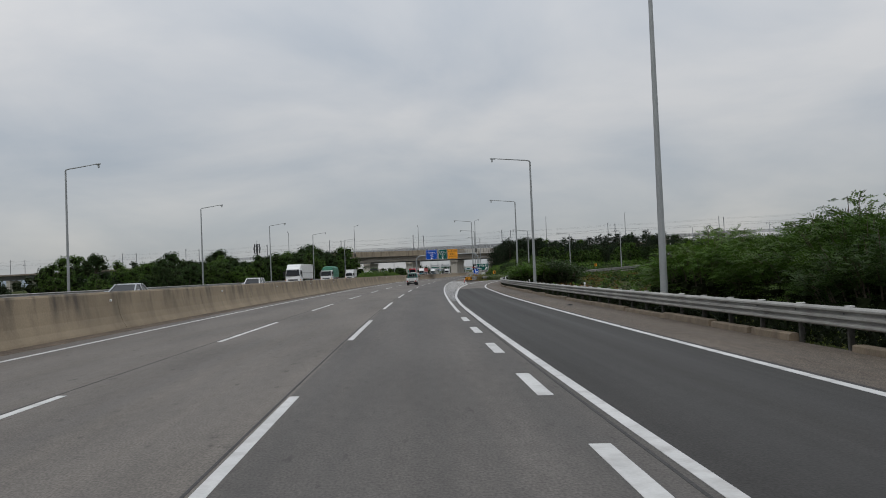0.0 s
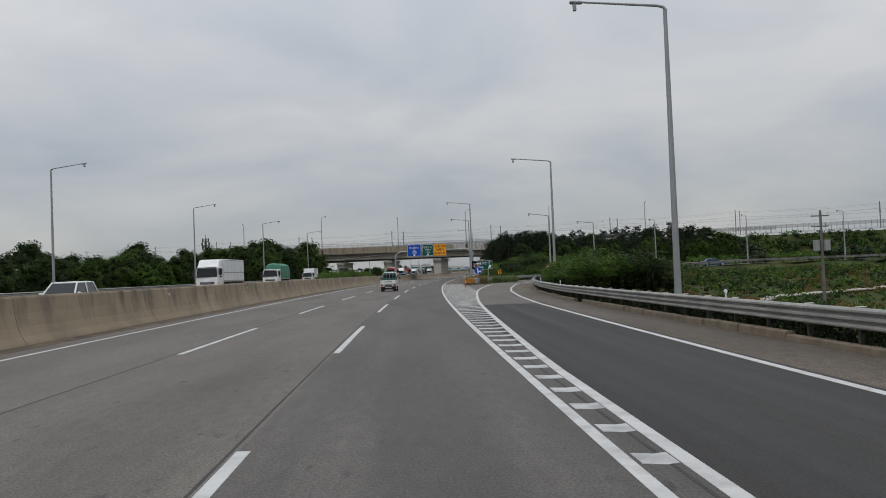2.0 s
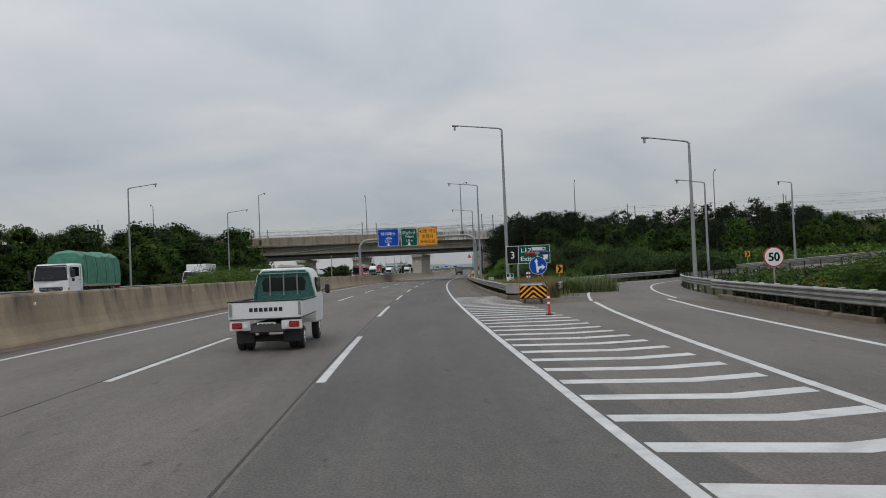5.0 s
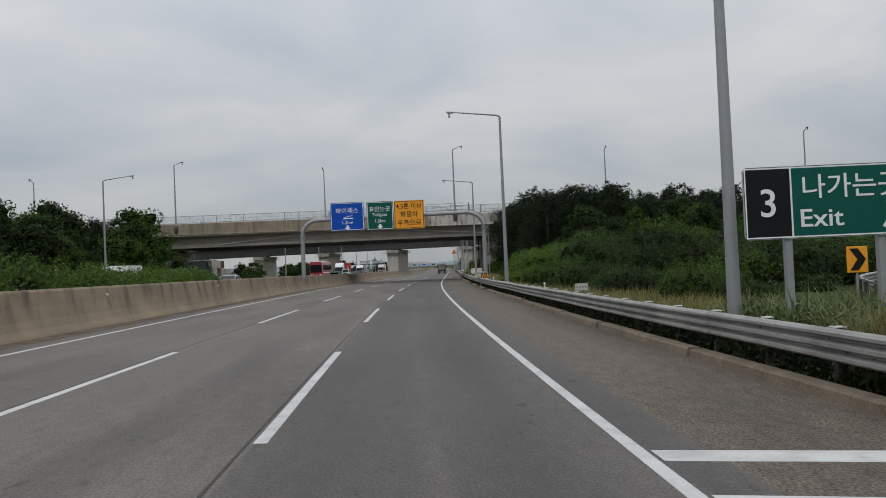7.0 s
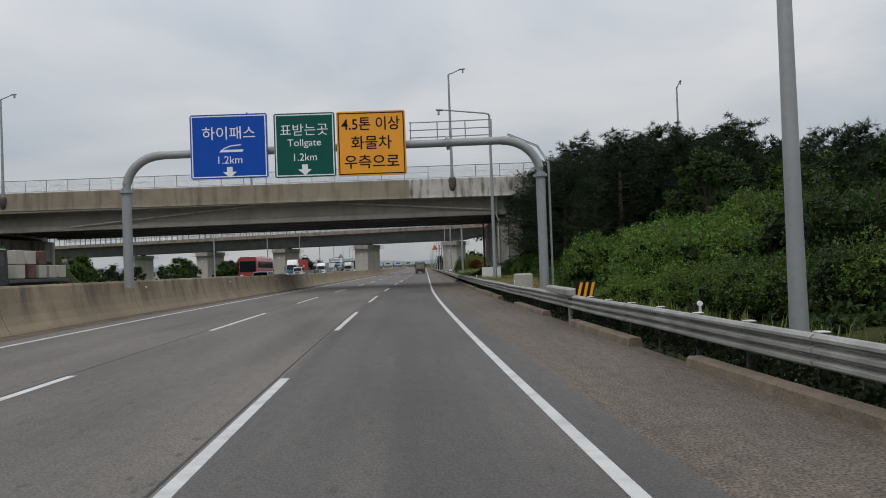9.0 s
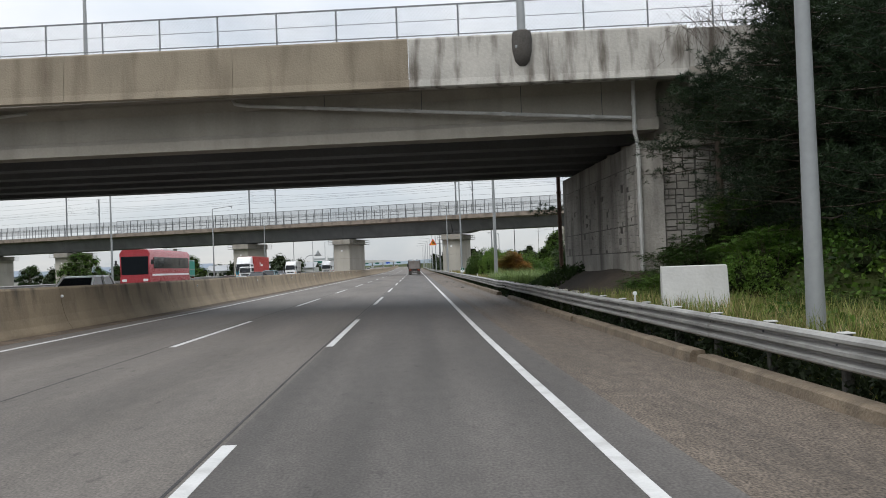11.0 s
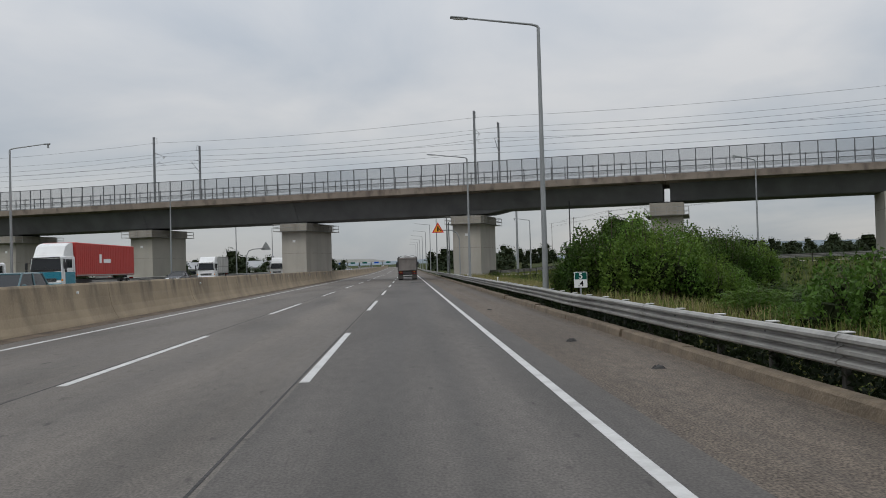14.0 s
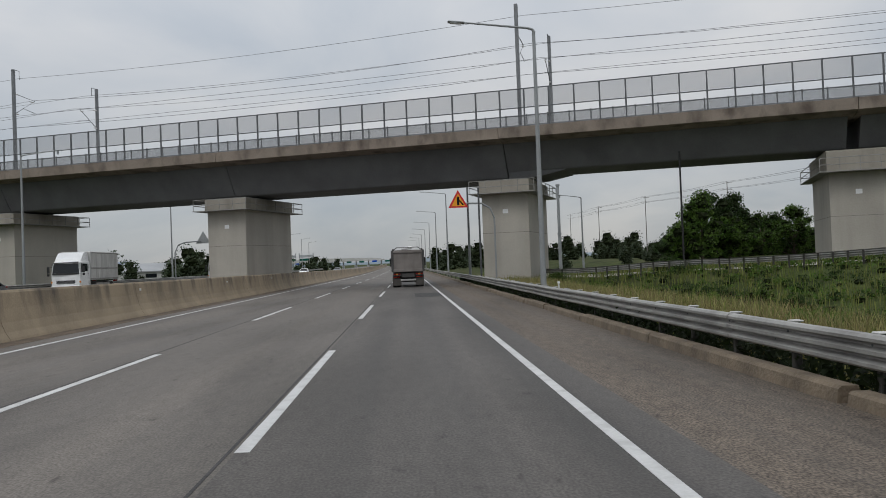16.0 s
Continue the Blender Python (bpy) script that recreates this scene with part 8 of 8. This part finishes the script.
for sx in (-1, 1):
    part("logo_shape", Geo().box((sx * 1.30, 0.6, 2.6), (0.012, 0.5, 0.7), 0.0).box((sx * 1.30, -0.9, 2.42), (0.012, 1.6, 0.32), 0.0), SIGN_WHITE, ct, "plain white shapes on the container")
saloon("dark saloon car on the opposite carriageway", DARK_CAR, oncoming(-26.4, 390.0))
lorry("white lorry with a grey box body", WHITE_CAR, oncoming(-26.4, 407.5), 8.2, 1.15, 2.6, 3.35, box_load(PIPE), cab_len=1.9, r=0.45, spoiler=True)
lorry("white lorry with a white box body", WHITE_CAR, oncoming(-22.4, 441.0), 8.0, 1.15, 2.6, 3.5, box_load(WHITE), spoiler=True)
saloon("dark blue car climbing the slip road", BLUE_CAR, Matrix.Translation((52.0, 181.0, 1.0)) @ pose(0, 0, 0, 0, 0, -88))
for lat, y, mt, lb in ((-22.4, 520, WHITE_CAR, "white car far along the opposite carriageway"), (-18.4, 560, SILVER_CAR, "silver car far along the opposite carriageway"), (-26.4, 500, WHITE_CAR, "white car far along the opposite carriageway")):
    saloon(lb, mt, oncoming(lat, y))


# the tipper lorry ahead in the same lane
TIP = material("tipper_steel", (0.21, 0.19, 0.175), 0.6, 0.2, vary=0.18, scale=1.2, streak=0.5, streak_scale=(2, 2, 0.25), streak_col=(0.12, 0.10, 0.09))
TIP_DARK = material("tipper_frame", (0.075, 0.072, 0.07), 0.65, 0.2, vary=0.2)
MUD = material("muddy_rubber", (0.07, 0.064, 0.058), 0.9, vary=0.25, scale=2)
tp = thing("tipper_lorry", "grey-brown tipper lorry with a closed ribbed tailgate", "truck", m=Matrix.Translation((0.06, 405.4, 0.004)) @ Matrix.Diagonal((1.08, 1, 1.04, 1)))
W = 1.22
body = part("tipper_body", Geo().prism([(-W, 1.25), (-W, 2.78), (-W + 0.1, 2.9), (W - 0.1, 2.9), (W, 2.78), (W, 1.25)], 0.15, 6.0, 1), TIP, tp)
tg = part("tailgate", Geo().box((0, 0.1, 2.02), (2 * W - 0.3, 0.08, 1.42), 0.02), TIP, tp, "dusty pressed-steel tailgate")
for z0, z1 in ((1.2, 1.42), (2.66, 2.82)):
    part("tailgate_rail", Geo().box((0, 0.03, (z0 + z1) / 2), (2 * W - 0.16, 0.1, z1 - z0), 0.02), TIP, tg)
for sx in (-1, 1):
    part("corner_post", Geo().box((sx * (W - 0.06), 0.04, 2.05), (0.17, 0.16, 1.7), 0.03), TIP_DARK, body)
    part("hinge", Geo().tube([(sx * (W - 0.14), 0.0, 2.95), (sx * (W - 0.14), 0.2, 2.95)], 0.07, 8), TIP_DARK, body)
    part("cover_arm", Geo().tube([(sx * (W - 0.08), 0.1, 2.85), (sx * 0.75, 0.15, 3.12)], 0.035, 6), TIP_DARK, body)
    lp = part("light_panel", Geo().box((sx * 0.84, 0.28, 1.0), (0.62, 0.1, 0.24), 0.02), TIP_DARK, tp)
    for i in range(3):
        part("tail_light", Geo().box((sx * (0.66 + i * 0.18), 0.22, 1.02), (0.15, 0.04, 0.13), 0.02), LAMP_RED if i != 1 else LAMP_AMBER, lp)
    part("reflector_strip", Geo().box((sx * 0.86, 0.25, 0.80), (0.5, 0.05, 0.05), 0.01), LAMP_RED, tp, "red reflector strip")
    part("mudflap", Geo().box((sx * 0.86, 0.35, 0.42), (0.66, 0.03, 0.58), 0.01), MUD, tp)
    for y in (0.95, 2.25):
        wheel(tp, sx * 0.72, y, 0.5, 0.28)
        wheel(tp, sx * 1.04, y, 0.5, 0.28)
    wheel(tp, sx * 1.0, 6.0, 0.5, 0.3)
part("cover_roll", Geo().tube([(-0.45, 0.5, 3.02), (0.35, 0.5, 3.08)], 0.12, 10), WHITE, body, "rolled pale load cover")
part("cover_bar", Geo().tube([(-0.85, 0.15, 3.1), (0.85, 0.15, 3.1)], 0.03, 6), TIP_DARK, body)
part("under_frame", Geo().box((0, 2.8, 0.92), (0.95, 5.4, 0.32), 0.02), TIP_DARK, tp)
part("bumper_beam", Geo().box((0, 0.32, 0.56), (1.15, 0.12, 0.14), 0.02), PIPE, tp, "bare metal under-run bar")
part("axle", Geo().tube([(-0.9, 0.95, 0.5), (0.9, 0.95, 0.5)], 0.12, 8), TIP_DARK, tp)
part("number_plate", Geo().box((0, 0.24, 1.0), (0.46, 0.02, 0.2), 0.01), SIGN_GREEN, tp)
part("plate_writing", bars(Geo(), -0.18, 0.18, (1.0,), 0.09, 0.226), SIGN_WHITE, tp)
cab(tp, TIP_DARK, 6.2, 8.2, 1.22, 0.6, 2.9)

# the light pickup lorry in the next lane
CABGREEN = paint("green_cab_paint", (0.02, 0.11, 0.095))
hd = math.degrees(math.atan(CURVE_K * (CURVE_END - 110.0)))
pk = thing("pickup_lorry", "light pickup lorry with a white drop-side bed and green cab back", "truck", m=Matrix.Translation(at(-3.55, 111.0, 0.004)) @ pose(0, 0, 0, 0, 0, hd))
bed = part("cargo_bed", Geo().box((0, 1.45, 0.80), (1.66, 2.8, 0.08), 0.01), TIP_DARK, pk)
for sx in (-1, 1):
    sd = part("side_gate", Geo().box((sx * 0.83, 1.45, 0.98), (0.05, 2.8, 0.38), 0.015), WHITE, bed)
    part("gate_rail", Geo().box((sx * 0.83, 1.45, 1.18), (0.08, 2.84, 0.035), 0.01), BLACK, sd)
gt = part("tailgate", Geo().box((0, 0.04, 0.98), (1.70, 0.05, 0.40), 0.015), WHITE, bed)
part("gate_rail", Geo().box((0, 0.04, 1.19), (1.72, 0.08, 0.035), 0.01), BLACK, gt)
part("logo_shape", bars(Geo(), -0.38, 0.42, (0.99,), 0.09, 0.012), BLACK, gt, "row of plain dark bars")
for sx in (-1, 1):
    part("latch", Geo().box((sx * 0.80, 0.0, 1.0), (0.06, 0.06, 0.3), 0.01), STEEL, gt)
    lp = part("lamp_bracket", Geo().box((sx * 0.60, 0.1, 0.62), (0.48, 0.08, 0.22), 0.02), WHITE, pk)
    part("tail_light", Geo().box((sx * 0.66, 0.05, 0.63), (0.24, 0.04, 0.14), 0.02), LAMP_RED, lp)
    part("reverse_light", Geo().tube([(sx * 0.47, 0.06, 0.63), (sx * 0.47, 0.02, 0.63)], 0.065, 12), LAMP_CLEAR, lp)
    part("mudflap", Geo().box((sx * 0.55, 0.4, 0.36), (0.42, 0.03, 0.34), 0.01), BLACK, pk)
    wheel(pk, sx * 0.52, 0.85, 0.27, 0.16)
    wheel(pk, sx * 0.71, 0.85, 0.27, 0.16)
    wheel(pk, sx * 0.72, 3.75, 0.31, 0.19)
part("number_plate", Geo().box((0, 0.12, 0.62), (0.44, 0.02, 0.14), 0.01), SIGN_WHITE, pk)
part("plate_writing", bars(Geo(), -0.18, 0.18, (0.62,), 0.08, 0.105), BLACK, pk)
part("under_frame", Geo().box((0, 2.0, 0.55), (0.8, 3.8, 0.2), 0.02), TIP_DARK, pk)
part("rear_axle", Geo().tube([(-0.6, 0.85, 0.27), (0.6, 0.85, 0.27)], 0.08, 8), TIP_DARK, pk)
cabp = [[(-0.82, y, 0.5), (-0.84, y, 1.2), (-0.72, y, t_ - 0.14), (-0.6, y, t_), (0.6, y, t_), (0.72, y, t_ - 0.14), (0.84, y, 1.2), (0.82, y, 0.5)] for y, t_ in ((2.98, 1.93), (3.3, 1.97), (4.3, 1.95))] + [[(-0.80, 4.75, 0.5), (-0.82, 4.75, 1.15), (-0.66, 4.5, 1.75), (-0.55, 4.45, 1.86), (0.55, 4.45, 1.86), (0.66, 4.5, 1.75), (0.82, 4.75, 1.15), (0.80, 4.75, 0.5)]]
pc = part("cab", loft(cabp), WHITE, pk, "white cab", True)
part("cab_back", Geo().prism([(-0.78, 0.85), (-0.8, 1.25), (-0.68, 1.78), (-0.56, 1.9), (0.56, 1.9), (0.68, 1.78), (0.8, 1.25), (0.78, 0.85)], 2.93, 2.985, 1), CABGREEN, pc, "dark green back of the cab")
part("rear_window", Geo().prism([(-0.55, 1.36), (-0.58, 1.6), (-0.5, 1.72), (0.5, 1.72), (0.58, 1.6), (0.55, 1.36)], 2.915, 2.935, 1), GLASS, pc)
for x in (-0.36, 0.0, 0.36):
    part("guard_bar", Geo().tube([(x, 2.88, 1.25), (x, 2.88, 1.86)], 0.02, 6), STEEL, pc)
part("guard_frame", Geo().tube([(-0.76, 2.88, 0.95), (-0.78, 2.88, 1.3), (-0.66, 2.88, 1.82), (0.66, 2.88, 1.82), (0.78, 2.88, 1.3), (0.76, 2.88, 0.95)], 0.03, 6), CABGREEN, pc)
part("roof_load", Geo().box((0.1, 3.6, 2.0), (0.7, 0.5, 0.1), 0.04), STEEL, pc, "bundle tied on the roof")
for sx in (-1, 1):
    part("side_window", Geo().box((sx * 0.80, 3.75, 1.48), (0.05, 0.95, 0.44), 0.02), GLASS, pc)
    part("mirror", Geo().box((sx * 1.0, 4.35, 1.35), (0.13, 0.1, 0.26), 0.03), BLACK, pc)
    part("mirror_arm", Geo().tube([(sx * 0.8, 4.4, 1.3), (sx * 1.0, 4.35, 1.38)], 0.015, 5), BLACK, pc)


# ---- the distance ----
# Haze is mixed into these base colours: greyed leaves, blue-grey hills.
FAR_LEAF = foliage("hazed_leaves", (0.050, 0.075, 0.040), (0.070, 0.090, 0.050), 0.3)
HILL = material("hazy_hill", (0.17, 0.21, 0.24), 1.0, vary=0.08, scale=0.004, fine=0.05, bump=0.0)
ROOF_BLUE = material("blue_sheet_roof", (0.16, 0.20, 0.25), 0.6, vary=0.1, scale=0.2, fine=2)
ROOF_GREY = material("grey_sheet_roof", (0.30, 0.31, 0.32), 0.6, vary=0.1, scale=0.2, fine=2)
WALL_PALE = material("pale_hall_wall", (0.48, 0.48, 0.46), 0.8, vary=0.08, scale=0.2, fine=2)
frng = random.Random(77)


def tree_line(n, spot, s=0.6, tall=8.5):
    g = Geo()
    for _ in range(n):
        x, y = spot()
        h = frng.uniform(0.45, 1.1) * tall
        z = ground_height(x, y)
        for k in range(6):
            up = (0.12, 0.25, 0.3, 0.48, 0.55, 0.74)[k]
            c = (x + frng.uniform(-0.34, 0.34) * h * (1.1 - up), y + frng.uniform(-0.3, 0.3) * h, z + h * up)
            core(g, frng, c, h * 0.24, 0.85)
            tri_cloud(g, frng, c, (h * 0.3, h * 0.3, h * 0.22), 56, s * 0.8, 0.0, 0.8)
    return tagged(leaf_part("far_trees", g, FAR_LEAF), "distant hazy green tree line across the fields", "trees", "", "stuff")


tree_line(150, lambda: (-frng.uniform(60, 420), frng.uniform(470, 760)))
tree_line(190, lambda: (frng.uniform(26, 420), frng.uniform(520, 800)), 0.5, 6.0)
tree_line(70, lambda: (lane(640) + frng.choice((-1, 1)) * frng.uniform(0, 12) + frng.choice((22, -48)), frng.uniform(500, 800)))
tree_line(60, lambda: (-frng.uniform(60, 200), frng.uniform(90, 420)))
tree_line(110, lambda: (frng.uniform(190, 520), frng.uniform(250, 640)))

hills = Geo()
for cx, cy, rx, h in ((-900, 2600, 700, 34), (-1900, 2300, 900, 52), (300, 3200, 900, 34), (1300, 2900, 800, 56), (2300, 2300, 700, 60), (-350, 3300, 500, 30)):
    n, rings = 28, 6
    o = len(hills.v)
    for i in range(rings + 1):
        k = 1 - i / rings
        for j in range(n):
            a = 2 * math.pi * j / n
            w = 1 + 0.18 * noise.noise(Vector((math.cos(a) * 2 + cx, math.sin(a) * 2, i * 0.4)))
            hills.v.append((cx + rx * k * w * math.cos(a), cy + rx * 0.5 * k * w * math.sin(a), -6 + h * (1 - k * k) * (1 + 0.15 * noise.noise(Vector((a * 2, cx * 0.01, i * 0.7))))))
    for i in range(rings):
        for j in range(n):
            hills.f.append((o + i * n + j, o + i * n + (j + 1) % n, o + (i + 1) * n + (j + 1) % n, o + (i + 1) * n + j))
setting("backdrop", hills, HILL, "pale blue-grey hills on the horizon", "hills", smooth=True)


def hall(x, y, w, d, h, roof, label):
    b = thing("warehouse", label, "warehouse", "sheds across the fields", m=Matrix.Translation((x, y, ground_height(x, y) - 0.2)))
    part("wall", Geo().box((0, 0, h / 2), (w, d, h), 0.1), WALL_PALE, b)
    part("roof", Geo().prism([(-d / 2 - 0.6, h), (0, h + d * 0.13), (d / 2 + 0.6, h), (d / 2 + 0.6, h - 0.3), (0, h + d * 0.13 - 0.3), (-d / 2 - 0.6, h - 0.3)], -w / 2 - 0.5, w / 2 + 0.5, 0), roof, b)
    for k in range(max(2, int(w / 6))):
        part("window", Geo().box((-w / 2 + 3 + k * 6.0, -d / 2 - 0.02, h * 0.62), (3.2, 0.1, 1.1), 0.02), GLASS, b)
    part("gate", Geo().box((w * 0.2, -d / 2 - 0.03, 1.9), (4.0, 0.1, 3.8), 0.02), STEEL, b)
    return b


for x, y, w, d, h, rf, lb in ((-66, 590, 46, 18, 3.6, ROOF_GREY, "long grey shed beside the motorway"), (-130, 640, 60, 22, 4.5, ROOF_BLUE, "long blue-roofed shed across the field"), (-170, 560, 36, 18, 4, ROOF_BLUE, "blue-roofed shed across the field"),
                              (-225, 600, 50, 24, 5, ROOF_GREY, "grey shed across the field"), (-100, 560, 30, 14, 3.5, ROOF_BLUE, "low blue-roofed shed across the field"), (-360, 640, 46, 22, 5, ROOF_GREY, "grey shed across the field")):
    hall(x, y, w, d, h, rf, lb)

# toll plaza at the end of the road
ty = 935
tz = grade(ty)
toll = thing("toll_plaza", "long low white canopy of a distant toll plaza", "toll plaza", m=Matrix.Translation((lane(ty) - 60, ty, tz - 1.0)))
part("canopy", Geo().prism([(-48, 5.6), (-50, 6.4), (-40, 7.6), (0, 8.2), (38, 7.6), (48, 6.4), (46, 5.6)], -8, 8, 1), WALL_PALE, toll)
for k in range(11):
    x = -45 + k * 9
    part("column", Geo().box((x, 0, 2.8), (0.7, 0.7, 5.8), 0.05), CONCRETE_PIER, toll)
    part("booth", Geo().box((x, -1.5, 1.3), (1.7, 3.4, 2.6), 0.08), SIGN_WHITE, toll)
    part("lane_board", Geo().box((x + 4.5, -8.2, 5.0), (3.4, 0.2, 1.2), 0.02), SIGN_GREEN if k % 3 else SIGN_BLUE, toll)
for x, w in ((-66, 8), (-56, 8)):
    og = thing("overhead_board", "distant dark overhead sign boards on a frame", "road sign", m=Matrix.Translation((lane(820) + x, 820, grade(820))))
    for sx in (-1, 1):
        part("post", Geo().box((sx * w / 2, 0, 5), (0.4, 0.4, 10), 0.03), POLE, og)
    part("panel", Geo().box((0, 0, 8.2), (w, 0.2, 1.5), 0.05), SIGN_BACK, og)
    part("panel", Geo().box((0, 0, 6.2), (w, 0.2, 1.3), 0.05), SIGN_GREEN, og)

tree_line(60, lambda: rail(frng.uniform(84, 215), -frng.uniform(9, 30), 0)[:2], 0.4, 4.2)
tree_line(40, lambda: (frng.uniform(60, 150), frng.uniform(190, 204)), 0.35, 4.0)
tree_line(60, lambda: (frng.uniform(16, 120), frng.uniform(456, 500)), 0.26, 3.2)
tree_line(150, lambda: (frng.uniform(12, 190), frng.uniform(560, 640)), 0.4, 8.5)
tree_line(60, lambda: (-frng.uniform(38, 150), frng.uniform(440, 520)), 0.28, 3.0)

# utility poles and lines to the right
UTILITY = material("weathered_pole_concrete", (0.15, 0.14, 0.125), 0.9, vary=0.2, scale=1.0)


def utility_pole(x, y, h, twin=False, arm=1.3):
    u = thing("utility_pole", "concrete utility pole with cross-arms", "utility pole", "utility poles across the fields", m=Matrix.Translation((x, y, ground_height(x, y) - 0.2)))
    part("shaft", Geo().tube([(0, 0, 0), (0, 0, h)], [0.15, 0.09], 8), UTILITY, u, smooth=True)
    for z in (h - 0.4, h - 0.4 - 0.6 * arm):
        part("cross_arm", Geo().box((0, 0.12, z), (arm, 0.08, 0.08), 0.01), UTILITY, u)
        for q in (-0.45 * arm, 0.0, 0.45 * arm):
            part("insulator", Geo().tube([(q, 0.12, z + 0.05), (q, 0.12, z + 0.25)], 0.05, 6), WHITE, u)
    if twin:
        for sx in (-1, 1):
            part("transformer", Geo().tube([(sx * 0.38, 0, h - 3.0), (sx * 0.38, 0, h - 2.2)], 0.24, 12), POLE, u)
    return u


utility_pole(37.0, 90.0, 8.2, True)
UP = [(78, 408, 14.5), (74.2, 465, 15.6), (76, 530, 17.6), (71, 580, 18.3), (68.7, 630, 18.7), (68.5, 680, 18.8)]
for x, y, h in UP:
    utility_pole(x, y, h, arm=2.6)
for q in (-1.1, 1.1):
    for zz in (0.35, 1.9):
        pts = []
        for (xa, ya, ha), (xb, yb, hb) in zip(UP, UP[1:]):
            za, zb = ground_height(xa, ya) + ha - zz, ground_height(xb, yb) + hb - zz
            for i in range(6):
                t = i / 6
                pts.append((xa + (xb - xa) * t + q, ya + (yb - ya) * t, za + (zb - za) * t - 1.6 * t * (1 - t)))
        tagged(part("power_line", Geo().tube(pts, 0.025, 4), DARK_STEEL), "thin dark power line sagging between utility poles", "cable", "power lines")

# communications tower among the trees
cx, cy = -72.0, 262.0
tw = thing("antenna_tower", "dark antenna tower rising above the trees", "tower", m=Matrix.Translation((cx, cy, ground_height(cx, cy) - 0.3)))
part("mast", Geo().tube([(0, 0, 0), (0, 0, 9.0)], [0.35, 0.2], 8), DARK_STEEL, tw)
for z, r in ((6.0, 1.0), (7.1, 1.15), (8.2, 0.9)):
    part("platform", Geo().tube([(0, 0, z), (0, 0, z + 0.12)], r, 14), DARK_STEEL, tw)
    for k in range(6):
        a = k * math.pi / 3
        part("antenna_panel", Geo().box((r * math.cos(a), r * math.sin(a), z + 0.55), (0.22, 0.22, 1.0), 0.03), DARK_STEEL, tw)
part("spike", Geo().tube([(0, 0, 8.9), (0, 0, 10.4)], 0.05, 6), DARK_STEEL, tw)

# farm track and paddy below the exit lane
track = Geo()
ctr = [(30, 100), (41, 113), (55, 119), (75, 124), (110, 129)]
track.sweep([(-1.5, 0), (1.5, 0), (1.5, 0.12), (-1.5, 0.12)], [(lambda p, q=q: (q[0], q[1] + p[0], ground_height(q[0], q[1]) + 0.02 + p[1])) for q in ctr])
setting("farm_track", track, CONCRETE_PIER, "pale concrete farm track across the fields", "track")
grass("rice", "bright green rice in a paddy below the road", REED, 7000, lambda r: (r.uniform(34, 80), r.uniform(62, 104)), 0.5, frng, 0.06)

# loose bits on the shoulder
for x, y, s in ((3.55, 311.5, 0.12), (4.0, 306.5, 0.1), (3.1, 325.0, 0.1), (3.9, 289.0, 0.12), (7.3, 22.0, 0.12)):
    g, rg = Geo(), random.Random(int(y))
    ring = [(math.cos(a) * s * rg.uniform(0.6, 1.5), math.sin(a) * s * rg.uniform(0.6, 1.3)) for a in [k * 0.785 for k in range(8)]]
    g.v = [(px, py, 0.0) for px, py in ring] + [(px * 0.5, py * 0.5, s * rg.uniform(0.25, 0.6)) for px, py in ring]
    g.f = [(k, (k + 1) % 8, 8 + (k + 1) % 8, 8 + k) for k in range(8)] + [tuple(range(8, 16)), tuple(range(8))[::-1]]
    st = tagged(part("debris", g, JOINT), "dark scrap of tyre rubber lying on the shoulder", "debris", "scraps on the shoulder")
    st.location = at(x, y, 0.002)


# two street lamps along the side road and a tall plain mast beyond the railway
copy_thing(lamp_s, Matrix.Translation((22.5, 443.0, ground_height(22.5, 443.0) + 0.4)))
copy_thing(lamp_s, Matrix.Translation((33.9, 371.8, ground_height(33.9, 371.8) - 0.1)) @ Matrix.Diagonal((0.75, 0.75, (11.4 - ground_height(33.9, 371.8)) / 9.4, 1)))
mast_pole = thing("steel_mast", "tall plain grey steel mast beyond the railway", "mast", m=Matrix.Translation((21.6, 454.0, ground_height(21.6, 454.0) - 0.2)))
part("shaft", Geo().tube([(0, 0, 0), (0, 0, 5.6), (0, 0, 12.6)], [0.26, 0.22, 0.19], 10), POLE, mast_pole, smooth=True)
for z in (5.6, 12.5):
    part("collar", Geo().tube([(0, 0, z), (0, 0, z + 0.25)], 0.29, 10), POLE, mast_pole)
# a slim dark post beside the side road
pp = thing("slim_post", "slim black post beside the side road", "post", m=Matrix.Translation((21.7, 402.2, ground_height(21.7, 402.2) - 0.2)))
part("shaft", Geo().tube([(0, 0, 0), (0, 0, 9.6)], [0.09, 0.07], 8), BLACK, pp)
part("foot", Geo().box((0, 0, 0.2), (0.4, 0.4, 0.3), 0.03), CONCRETE_PIER, pp)
